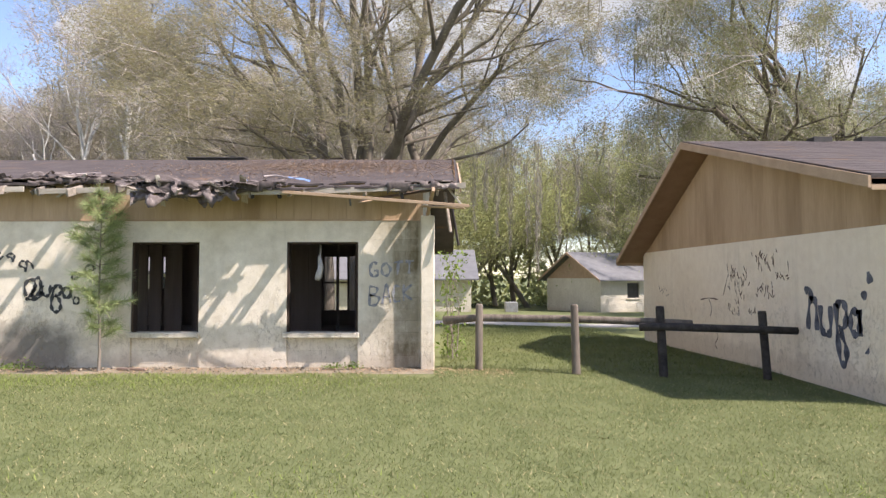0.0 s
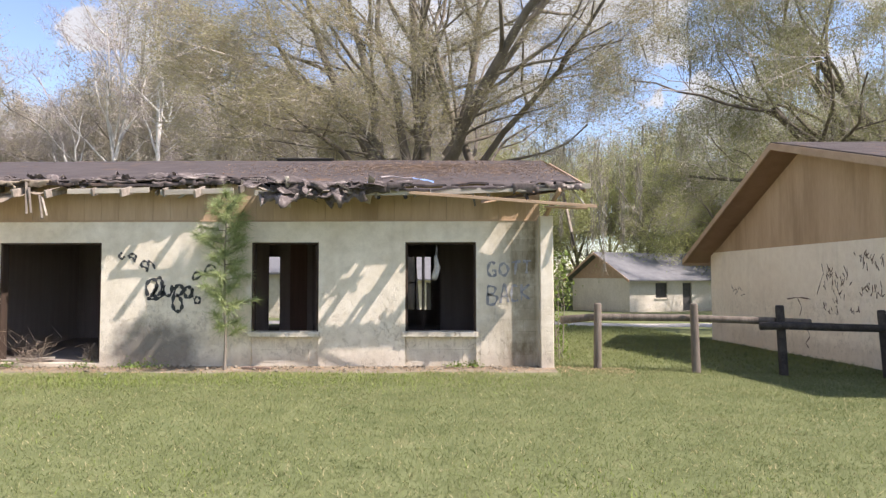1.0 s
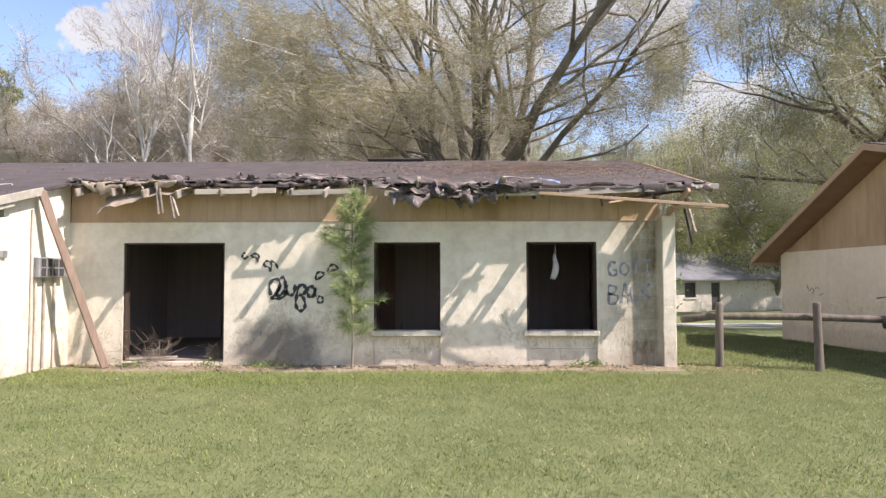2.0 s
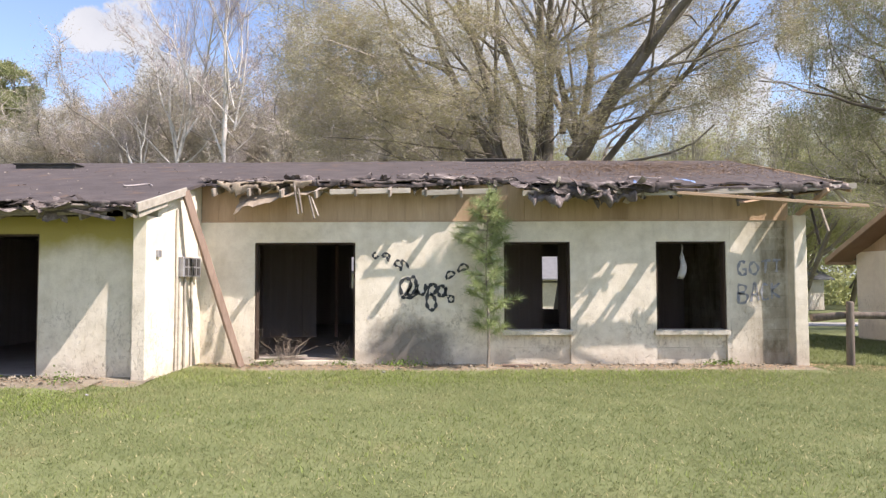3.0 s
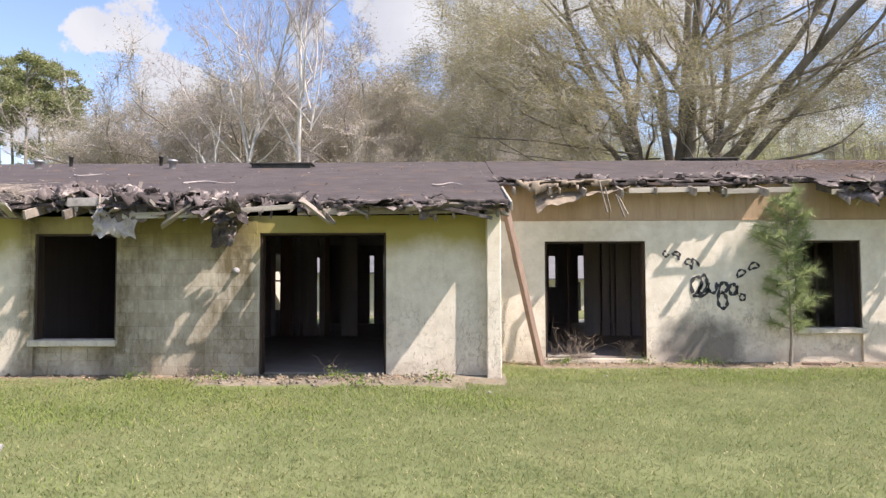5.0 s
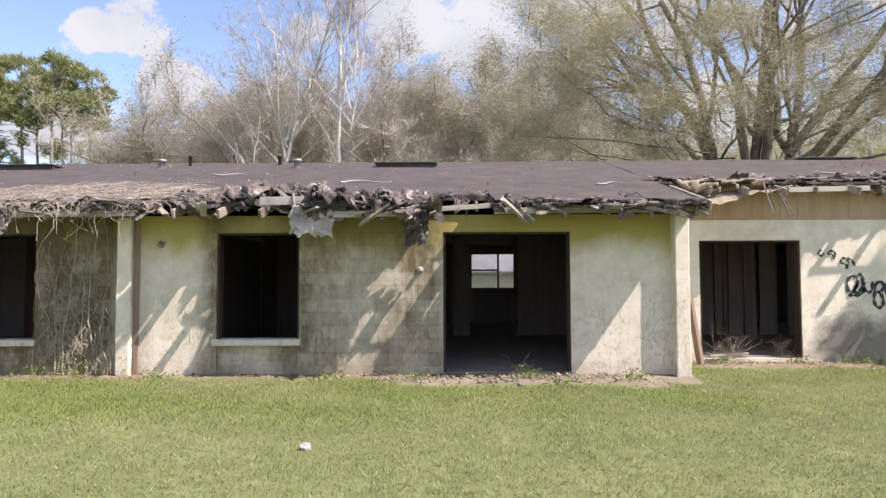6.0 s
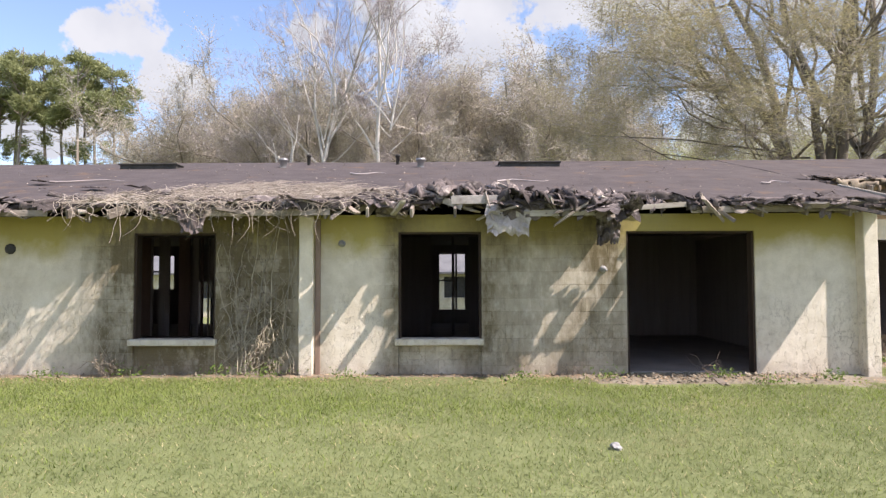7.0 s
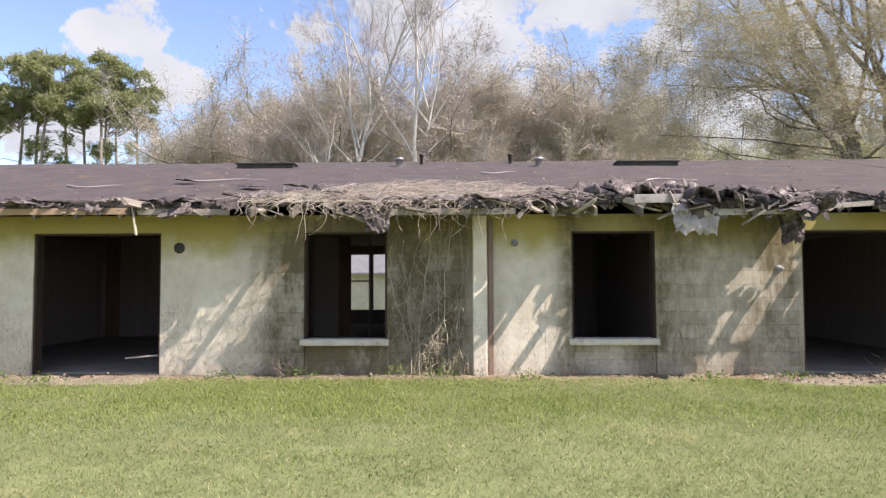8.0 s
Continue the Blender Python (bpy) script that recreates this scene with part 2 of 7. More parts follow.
# ------------------------------------------------------------------ more materials
def wall_material(name, cream_dark, cream_light, top=None, top_z=1.9, mould=(), soot=()):
    """Old paint on block: two tones, flaking relief, brown splash at the foot, unfaded paint near the top, mould in known stretches of x."""
    m = bpy.data.materials.new(name)
    n, l = nodes_of(m)
    b = n["Principled BSDF"]
    b.inputs["Roughness"].default_value, b.inputs["Specular IOR Level"].default_value = 0.92, 0.2
    co, sep = n.new("ShaderNodeTexCoord"), n.new("ShaderNodeSeparateXYZ")
    l.new(co.outputs["Object"], sep.inputs[0])

    def noise_at(scale, detail=5, rough=0.6, stretch=None):
        q = n.new("ShaderNodeTexNoise")
        q.inputs["Scale"].default_value, q.inputs["Detail"].default_value, q.inputs["Roughness"].default_value = scale, detail, rough
        if stretch:
            mp = n.new("ShaderNodeMapping")
            mp.inputs["Scale"].default_value = stretch
            l.new(co.outputs["Object"], mp.inputs["Vector"])
            l.new(mp.outputs["Vector"], q.inputs["Vector"])
        else:
            l.new(co.outputs["Object"], q.inputs["Vector"])
        return q.outputs["Fac"]

    def ramp(src, *stops):
        q = n.new("ShaderNodeValToRGB")
        e = q.color_ramp.elements
        while len(e) < len(stops):
            e.new(0.5)
        for el, (p, c) in zip(e, stops):
            el.position, el.color = p, (c if isinstance(c, tuple) else (c, c, c)) + (1,)
        l.new(src, q.inputs["Fac"])
        return q.outputs["Color"]

    def maths(op, x, y=None, z=None):
        q = n.new("ShaderNodeMath")
        q.operation = op
        for k, v in enumerate((x, y, z)):
            if v is None:
                continue
            if isinstance(v, (int, float)):
                q.inputs[k].default_value = v
            else:
                l.new(v, q.inputs[k])
        return q.outputs[0]

    def mix(fac, x, y):
        q = n.new("ShaderNodeMix")
        q.data_type = "RGBA"
        l.new(fac, q.inputs[0])
        for k, v in ((6, x), (7, y)):
            if isinstance(v, tuple):
                q.inputs[k].default_value = (*v, 1)
            else:
                l.new(v, q.inputs[k])
        return q.outputs[2]

    big, mid, fine = noise_at(0.8), noise_at(5.0), noise_at(38.0, 4)
    colour = ramp(maths("MULTIPLY_ADD", mid, 0.5, maths("MULTIPLY", big, 0.5)), (0.35, cream_dark), (0.62, cream_light))
    streak = noise_at(2.2, 6, 0.65, (1.6, 1.6, 0.18))
    colour = mix(ramp(streak, (0.55, 0.0), (0.85, 0.25)), colour, (0.33, 0.30, 0.23))
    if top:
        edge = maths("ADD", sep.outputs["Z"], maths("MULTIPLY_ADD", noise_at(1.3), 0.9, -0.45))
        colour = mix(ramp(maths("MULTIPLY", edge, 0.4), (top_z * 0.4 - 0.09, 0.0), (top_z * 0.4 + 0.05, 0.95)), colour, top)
    if mould:
        lo, hi = mould[0][0], mould[-1][0]
        along = maths("MULTIPLY_ADD", sep.outputs["X"], 1 / (hi - lo), -lo / (hi - lo))
        cover = ramp(along, *[((x - lo) / (hi - lo), v) for x, v in mould])
        patch = ramp(maths("MULTIPLY_ADD", noise_at(1.6, 8, 0.68, (1, 1, 0.75)), 0.6, maths("MULTIPLY", noise_at(9, 6, 0.7, (1, 1, 0.8)), 0.4)), (0.34, 0.5), (0.52, 1.0))
        flat, block = n.new("ShaderNodeCombineXYZ"), n.new("ShaderNodeTexBrick")
        l.new(sep.outputs["X"], flat.inputs[0])
        l.new(maths("ADD", sep.outputs["Z"], 0.1), flat.inputs[1])
        l.new(flat.outputs[0], block.inputs["Vector"])
        for name_, value in (("Scale", 1.0), ("Brick Width", 0.4), ("Row Height", 0.2), ("Mortar Size", 0.005), ("Color1", (0.84, 0.84, 0.84, 1)), ("Color2", (1.06, 1.06, 1.06, 1)), ("Mortar", (1.1, 1.1, 1.1, 1))):
            block.inputs[name_].default_value = value
        tone = n.new("ShaderNodeSeparateColor")
        l.new(block.outputs["Color"], tone.inputs[0])
        drip = maths("MULTIPLY", ramp(noise_at(2.6, 7, 0.68, (1.3, 1.3, 0.35)), (0.47, 0.0), (0.66, 0.4)), cover)
        full = n.new("ShaderNodeClamp")
        l.new(maths("MULTIPLY_ADD", maths("MULTIPLY", cover, patch), tone.outputs[0], drip), full.inputs[0])
        colour = mix(full.outputs[0], colour, (0.15, 0.123, 0.072))
    for cx, cz, rx, rz in soot:
        dx, dz = maths("MULTIPLY_ADD", sep.outputs["X"], 1 / rx, -cx / rx), maths("MULTIPLY_ADD", sep.outputs["Z"], 1 / rz, -cz / rz)
        far = maths("ADD", maths("MULTIPLY", dx, dx), maths("MULTIPLY", dz, dz))
        far = maths("ADD", far, maths("MULTIPLY_ADD", noise_at(3.5, 5), 1.3, -0.65))
        colour = mix(ramp(far, (0.25, 0.82), (1.0, 0.0)), colour, (0.12, 0.112, 0.105))
    foot = maths("ADD", sep.outputs["Z"], maths("MULTIPLY_ADD", noise_at(4.0, 6), 0.5, -0.25))
    colour = mix(ramp(foot, (0.0, 0.32), (0.2, 0.0)), colour, (0.34, 0.26, 0.20))
    low = ramp(maths("MULTIPLY", maths("ADD", sep.outputs["Z"], maths("MULTIPLY_ADD", noise_at(1.1, 4), 2.2, -1.1)), 0.4), (0.25, 1.0), (0.50, 0.12))
    seam = noise_at(7.0, 4, 0.55, (1.5, 1.5, 0.55))
    crack = maths("MULTIPLY", maths("MULTIPLY", ramp(maths("ABSOLUTE", maths("SUBTRACT", seam, 0.5)), (0.0, 1.0), (0.013, 0.0)), ramp(noise_at(1.7), (0.45, 0.0), (0.55, 1.0))), low)
    colour = mix(maths("MULTIPLY", crack, 0.55), colour, (0.22, 0.18, 0.13))
    chip = maths("MULTIPLY", ramp(noise_at(13.0, 6, 0.7), (0.55, 0.0), (0.60, 1.0)), low)
    pits = maths("MULTIPLY", chip, ramp(noise_at(2.3, 4), (0.42, 0.05), (0.62, 0.4)))
    colour = mix(pits, colour, (0.40, 0.35, 0.275))
    grit = ramp(noise_at(70.0, 3), (0.35, 0.14), (0.5, 0.0))
    colour = mix(grit, colour, (0.33, 0.29, 0.23))
    hue, one = n.new("ShaderNodeHueSaturation"), n.new("ShaderNodeMapRange")
    one.inputs["To Min"].default_value, one.inputs["To Max"].default_value = 0.95, 1.04
    l.new(n.new("ShaderNodeObjectInfo").outputs["Random"], one.inputs["Value"])
    l.new(one.outputs["Result"], hue.inputs["Value"])
    l.new(colour, hue.inputs["Color"])
    colour = hue.outputs["Color"]
    l.new(colour, b.inputs["Base Color"])
    bp = n.new("ShaderNodeBump")
    bp.inputs["Strength"].default_value, bp.inputs["Distance"].default_value = 0.6, 0.014
    l.new(maths("SUBTRACT", maths("MULTIPLY_ADD", fine, 0.5, maths("MULTIPLY", mid, 0.5)), maths("ADD", maths("MULTIPLY", crack, 2.0), maths("MULTIPLY", chip, 0.9))), bp.inputs["Height"])
    l.new(bp.outputs["Normal"], b.inputs["Normal"])
    return m


CREAM = ((0.63, 0.57, 0.45), (0.83, 0.77, 0.645))
M_MAIN = wall_material("painted_block_long_wing", *CREAM, mould=((-11.0, 0.0), (-2.0, 0.0), (-1.35, 0.15), (-0.95, 0.7), (-0.57, 0.75), (-0.53, 0.05), (-0.3, 0.05)), soot=((-7.25, 0.2, 0.95, 0.62),))
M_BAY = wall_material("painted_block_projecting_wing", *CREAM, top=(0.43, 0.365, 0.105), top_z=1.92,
                      mould=((-40.0, 0.2), (-26.2, 0.2), (-23.3, 0.05), (-22.8, 0.35), (-22.3, 0.95), (-19.65, 1.0), (-19.4, 0.25), (-19.15, 0.3), (-18.95, 0.0),
                             (-18.35, 0.02), (-18.1, 0.85), (-17.4, 0.35), (-16.75, 0.8), (-15.9, 0.5), (-14.7, 0.85), (-14.4, 0.2), (-12.6, 0.1), (-10.9, 0.05)))
M_GABLEWALL = wall_material("painted_block_gable_building", (0.75, 0.66, 0.54), (0.85, 0.77, 0.645))
M_FARWALL = wall_material("painted_block_far", (0.55, 0.51, 0.42), (0.68, 0.64, 0.54))
M_SIDING = material("tan_siding", (0.40, 0.28, 0.175), (0.53, 0.39, 0.26), 3, 0.85, 0.2, 40, stretch=(1, 1, 0.12), stain=(0.30, 0.20, 0.12), stain_scale=1.4, stain_at=(0.5, 0.75))
M_TAN = material("tan_trim", (0.36, 0.25, 0.165), (0.50, 0.36, 0.25), 3, 0.85, 0.2, 40, vary=0.1)
M_SOFFIT = material("red_brown_soffit", (0.24, 0.145, 0.10), (0.33, 0.21, 0.15), 3, 0.85, 0.2, 40)
M_PALEBOARD = material("pale_board", (0.30, 0.275, 0.23), (0.52, 0.48, 0.41), 5, 0.9, 0.3, 40, stretch=(0.3, 2, 2), vary=0.2)
M_GREYBOARD = material("grey_board", (0.11, 0.095, 0.08), (0.36, 0.315, 0.265), 5, 0.95, 0.4, 35, stretch=(0.4, 2, 2), vary=0.35)
M_FELT = material("torn_roofing_felt", (0.045, 0.037, 0.036), (0.17, 0.145, 0.138), 6, 0.95, 0.5, 50, vary=0.5, stain=(0.36, 0.32, 0.29), stain_scale=3, stain_at=(0.56, 0.68))
M_WHITESHEET = material("bleached_roofing_sheet", (0.27, 0.245, 0.225), (0.52, 0.48, 0.45), 6, 0.9, 0.4, 40, stain=(0.2, 0.18, 0.16), stain_scale=5, stain_at=(0.58, 0.7))
M_SHEET = material("crumpled_brown_sheet", (0.19, 0.155, 0.115), (0.36, 0.30, 0.23), 5, 0.95, 0.4, 40, stain=(0.09, 0.075, 0.06), stain_scale=3, stain_at=(0.5, 0.65))
M_RUSTWOOD = material("reddish_beam", (0.18, 0.125, 0.095), (0.32, 0.235, 0.185), 4, 0.9, 0.3, 35, stretch=(1, 1, 0.2))
M_CHAR = material("charred_wood", (0.012, 0.011, 0.011), (0.07, 0.06, 0.055), 8, 0.8, 0.5, 40)
M_POST = material("old_post", (0.075, 0.062, 0.052), (0.23, 0.195, 0.16), 5, 0.95, 0.5, 30, stretch=(2, 2, 0.25), vary=0.2)
M_PAINT = material("black_spray_paint", (0.02, 0.022, 0.024), (0.075, 0.08, 0.085), 9, 0.6, 0.0, 60)
M_INK = material("blue_black_spray_paint", (0.045, 0.05, 0.07), (0.17, 0.18, 0.22), 7, 0.7, 0.0, 50, spread=(0.4, 0.62))
M_BLUEPAINT = material("faded_blue_spray_paint", (0.17, 0.18, 0.215), (0.34, 0.34, 0.34), 9, 0.7, 0.0, 50, spread=(0.4, 0.62))
M_BROWNPAINT = material("dark_brown_spray_paint", (0.09, 0.06, 0.05), (0.25, 0.19, 0.15), 9, 0.7, 0.0, 50, spread=(0.4, 0.65))
M_METAL = material("galvanised_metal", (0.28, 0.28, 0.29), (0.45, 0.45, 0.46), 6, 0.5, 0.1, 40, metal=0.6)
M_PIPE = material("dark_pipe", (0.03, 0.03, 0.03), (0.08, 0.075, 0.07), 6, 0.6, 0.1, 40)
M_STRAW = material("dead_vine", (0.31, 0.265, 0.215), (0.54, 0.48, 0.41), 3, 0.95, 0.0, 20, islands=0.35)
M_VINE = material("dry_vine_stem", (0.27, 0.235, 0.175), (0.50, 0.45, 0.35), 3, 0.95, 0.2, 20, islands=0.3)
M_DRYSTALK = material("dry_stalk", (0.14, 0.11, 0.085), (0.29, 0.24, 0.19), 3, 0.95, 0.2, 20, islands=0.4)
M_BLADE = material("grass_blade", (0.145, 0.182, 0.066), (0.265, 0.298, 0.128), 1.4, 0.7, 0, 2.5, thin=0.5, islands=0.14, stain=(0.31, 0.285, 0.155), stain_scale=0.8, stain_at=(0.56, 0.78), drift=(-22, 1.12, 3, 0.86))
M_DRYBLADE = material("dry_grass_blade", (0.36, 0.31, 0.16), (0.54, 0.48, 0.28), 1.2, 0.8, 0, 3, thin=0.3, islands=0.3)
M_WEED = material("weed_leaf", (0.10, 0.17, 0.03), (0.22, 0.30, 0.08), 2, 0.6, 0, 5, thin=0.4, islands=0.3)
M_LUSH = material("lush_grass_blade", (0.17, 0.235, 0.05), (0.31, 0.37, 0.11), 1.2, 0.8, 0, 3, thin=0.4, islands=0.2)
M_DIRT = material("bare_dirt", (0.15, 0.13, 0.095), (0.30, 0.262, 0.20), 2.5, 1.0, 0.8, 40, stain=(0.36, 0.33, 0.275), stain_scale=3, stain_at=(0.58, 0.72))
M_LITTER = material("leaf_litter", (0.22, 0.14, 0.08), (0.50, 0.36, 0.23), 2, 0.95, 0, 8, islands=0.45)
M_NEEDLE = material("pine_needle", (0.25, 0.315, 0.135), (0.42, 0.48, 0.24), 2, 0.6, 0, 8, thin=0.3, islands=0.3)
M_FARPINE = material("far_pine_needle", (0.16, 0.19, 0.085), (0.33, 0.35, 0.165), 0.3, 0.7, 0, 2, thin=0.3, islands=0.3)
M_OAKLEAF = material("sparse_oak_leaf", (0.28, 0.26, 0.145), (0.47, 0.44, 0.26), 0.25, 0.9, 0, 2, thin=0.5, islands=0.25)
M_LIVEOAK = material("live_oak_leaf", (0.165, 0.175, 0.085), (0.37, 0.37, 0.20), 0.3, 0.7, 0, 2, thin=0.5, islands=0.35)
M_WOODLEAF = material("woodland_leaf", (0.29, 0.32, 0.14), (0.54, 0.55, 0.27), 0.15, 0.7, 0, 1.5, thin=0.5, islands=0.25)
M_TWIG = material("grey_twig", (0.33, 0.295, 0.265), (0.52, 0.475, 0.43), 1, 0.95, 0, 8, islands=0.25)
M_GREYLEAF = material("grey_brown_bud", (0.36, 0.335, 0.245), (0.56, 0.52, 0.40), 0.2, 0.9, 0, 2, thin=0.6, islands=0.25)
M_MOSS = material("hanging_moss", (0.24, 0.225, 0.18), (0.38, 0.355, 0.29), 1, 1.0, 0, 8, islands=0.2, thin=0.3)
M_WHITEBARK = material("white_bark", (0.46, 0.43, 0.385), (0.74, 0.715, 0.67), 2.5, 0.85, 0.3, 20, stain=(0.25, 0.22, 0.18), stain_scale=3, stain_at=(0.6, 0.75))
M_PALETWIG = material("pale_twig", (0.29, 0.25, 0.24), (0.43, 0.39, 0.38), 1, 0.9, 0, 8, islands=0.2)
M_PALEROOF = material("pale_grey_roofing", (0.12, 0.125, 0.135), (0.19, 0.195, 0.205), 2, 0.8, 0.3, 40)
M_ROAD = material("sandy_road", (0.34, 0.32, 0.29), (0.52, 0.49, 0.45), 1.5, 0.95, 0.3, 20)
M_RAG = material("grey_rag", (0.30, 0.29, 0.28), (0.55, 0.53, 0.51), 8, 0.95, 0.3, 40)
M_INSIDE = material("dark_interior_board", (0.26, 0.222, 0.208), (0.34, 0.292, 0.274), 3, 0.9, 0.2, 30, stretch=(3, 3, 0.2), vary=0.04)
M_REDPANEL = material("red_brown_panel", (0.14, 0.085, 0.07), (0.22, 0.135, 0.11), 3, 0.8, 0.2, 30, stretch=(3, 3, 0.2))
M_FLOOR = material("dirty_floor", (0.22, 0.19, 0.17), (0.34, 0.295, 0.265), 2, 0.95, 0.3, 30)
M_DARKBARK = material("dark_oak_bark", (0.07, 0.06, 0.05), (0.19, 0.165, 0.135), 3, 0.95, 0.5, 25, stretch=(1, 1, 0.3))
M_MOSSBARK = material("grey_mossy_bark", (0.10, 0.088, 0.07), (0.25, 0.22, 0.18), 3, 0.95, 0.5, 25, stretch=(1, 1, 0.3))
M_STONE = material("pale_litter", (0.2, 0.2, 0.2), (0.38, 0.375, 0.37), 9, 0.8, 0.3, 40)
M_BLUE = material("blue_tarp_scrap", (0.08, 0.16, 0.36), (0.22, 0.34, 0.58), 9, 0.5, 0.2, 40)


# ------------------------------------------------------------------ more mesh helpers
def from_arrays(name, verts, faces, mat, parent=None, label="", smooth=False, mats=None):
    """A mesh from an array of points and an array of faces that all have the same number of corners."""
    verts, faces = np.asarray(verts, np.float32), np.asarray(faces, np.int32)
    me = bpy.data.meshes.new(name)
    k = faces.shape[1]
    me.vertices.add(len(verts))
    me.vertices.foreach_set("co", verts.ravel())
    me.loops.add(faces.size)
    me.loops.foreach_set("vertex_index", faces.ravel())
    me.polygons.add(len(faces))
    me.polygons.foreach_set("loop_start", np.arange(0, faces.size, k, dtype=np.int32))
    if smooth:
        me.polygons.foreach_set("use_smooth", np.ones(len(faces), bool))
    me.update(calc_edges=True)
    me.materials.append(mat)
    ob = new(name, me)
    if parent:
        ob.parent = parent
    if label:
        ob["label"] = label
    return ob


def tubes(paths, sides=5):
    """Tapered tubes: each path is a list of (point, radius). Returns points and four-cornered faces."""
    V, Fc, base = [], [], 0
    ring = np.arange(sides) * 2 * np.pi / sides
    for path in paths:
        p = np.array([q for q, _ in path], float)
        r = np.array([q for _, q in path], float)
        d = np.gradient(p, axis=0)
        d /= np.linalg.norm(d, axis=1, keepdims=True) + 1e-9
        ref = np.where(np.abs(d[:, 2:3]) > 0.9, np.array([[1.0, 0, 0]]), np.array([[0, 0, 1.0]]))
        a = np.cross(d, ref)
        a /= np.linalg.norm(a, axis=1, keepdims=True) + 1e-9
        b = np.cross(d, a)
        pts = p[:, None] + r[:, None, None] * (np.cos(ring)[None, :, None] * a[:, None] + np.sin(ring)[None, :, None] * b[:, None])
        V.append(pts.reshape(-1, 3))
        n = len(p)
        i, j = np.meshgrid(np.arange(n - 1), np.arange(sides), indexing="ij")
        jn = (j + 1) % sides
        Fc.append((base + np.stack([i * sides + j, i * sides + jn, (i + 1) * sides + jn, (i + 1) * sides + j], -1)).reshape(-1, 4))
        base += n * sides
    return np.concatenate(V), np.concatenate(Fc)


def slivers(start, end, width, rng):
    """Thin three-cornered blades from start points to end points."""
    start, end = np.asarray(start, float), np.asarray(end, float)
    d = end - start
    side = np.cross(d, rng.normal(size=d.shape))
    side /= np.linalg.norm(side, axis=1, keepdims=True) + 1e-9
    side *= np.asarray(width).reshape(-1, 1) / 2
    V = np.stack([start - side, start + side, end], 1).reshape(-1, 3)
    return V, np.arange(len(V)).reshape(-1, 3)


def blades(start, end, width):
    """Three-cornered grass blades whose flat side looks up."""
    dd = end - start
    side = np.stack([-dd[:, 1], dd[:, 0], np.zeros(len(dd))], 1)
    side /= np.linalg.norm(side, axis=1, keepdims=True) + 1e-9
    side *= np.asarray(width).reshape(-1, 1) / 2
    V = np.stack([start + side, start - side, end], 1).reshape(-1, 3)
    return V, np.arange(len(V)).reshape(-1, 3)


def leaf_quads(centres, size, rng, droop=0.0):
    """Small four-cornered leaves with random turns round the given points."""
    n = len(centres)
    u = rng.normal(size=(n, 3))
    u[:, 2] -= droop
    u /= np.linalg.norm(u, axis=1, keepdims=True)
    w = np.cross(u, rng.normal(size=(n, 3)))
    w /= np.linalg.norm(w, axis=1, keepdims=True) + 1e-9
    s = (size * rng.uniform(0.6, 1.3, n))[:, None]
    c = np.asarray(centres)
    V = np.stack([c - u * s, c + w * s * 0.5, c + u * s, c - w * s * 0.5], 1).reshape(-1, 3)
    return V, np.arange(len(V)).reshape(-1, 4)


def leaf_tris(centres, size, rng, flat=1.0, slim=0.55):
    """Three-cornered leaves with random turns; flat below 1 lays them level."""
    n = len(centres)
    u, w = rng.normal(size=(n, 3)), rng.normal(size=(n, 3))
    u[:, 2] *= flat
    u /= np.linalg.norm(u, axis=1, keepdims=True)
    w = np.cross(u, w)
    w /= np.linalg.norm(w, axis=1, keepdims=True) + 1e-9
    s = (size * rng.uniform(0.5, 1.4, n))[:, None]
    c = np.asarray(centres)
    V = np.stack([c - u * s, c + w * s * slim, c + u * s], 1).reshape(-1, 3)
    return V, np.arange(len(V)).reshape(-1, 3)


def grow(rng, base, way, length, radius, levels, splits, spread, lift, wobble=0.16, shrink=0.68, along=(0.35, 1.0), first=0.4):
    """Limbs of a tree: tapered paths, and the tips of the last level with their directions."""
    paths, tips = [], []

    def limb(p, d, ln, r, level):
        pts, q, v = [], np.array(p, float), np.array(d, float)
        end_r = r * (0.35 if level < levels else 0.2)
        pieces = 6 if level < 2 else 3
        bend = wobble * (first if level == 0 else 1.0 if level == 1 else 1.4)
        for k in range(pieces + 1):
            pts.append((q.copy(), r + (end_r - r) * k / pieces))
            v = v + rng.normal(size=3) * bend
            v[2] += lift * (0.06 if level else 0.02)
            if level < 2 and v[2] < 0.12:
                v[2] = 0.12
            v /= np.linalg.norm(v)
            q = q + v * ln / pieces
        paths.append(pts)
        if level >= levels:
            tips.append((pts, v))
            return
        for k in range(splits[level]):
            f = rng.uniform(*along)
            i = min(int(f * pieces), pieces - 1)
            o = pts[i][0] + (pts[i + 1][0] - pts[i][0]) * (f * pieces - i)
            turn = rng.normal(size=3)
            turn -= v * (turn @ v)
            turn /= np.linalg.norm(turn)
            back = pts[i + 1][0] - pts[i][0]
            back /= np.linalg.norm(back)
            a = spread * rng.uniform(0.6, 1.3)
            limb(o, back * math.cos(a) + turn * math.sin(a), ln * shrink * rng.uniform(0.7, 1.2), pts[i][1] * rng.uniform(0.38, 0.6), level + 1)

    limb(base, way, length, radius, 0)
    return paths, tips


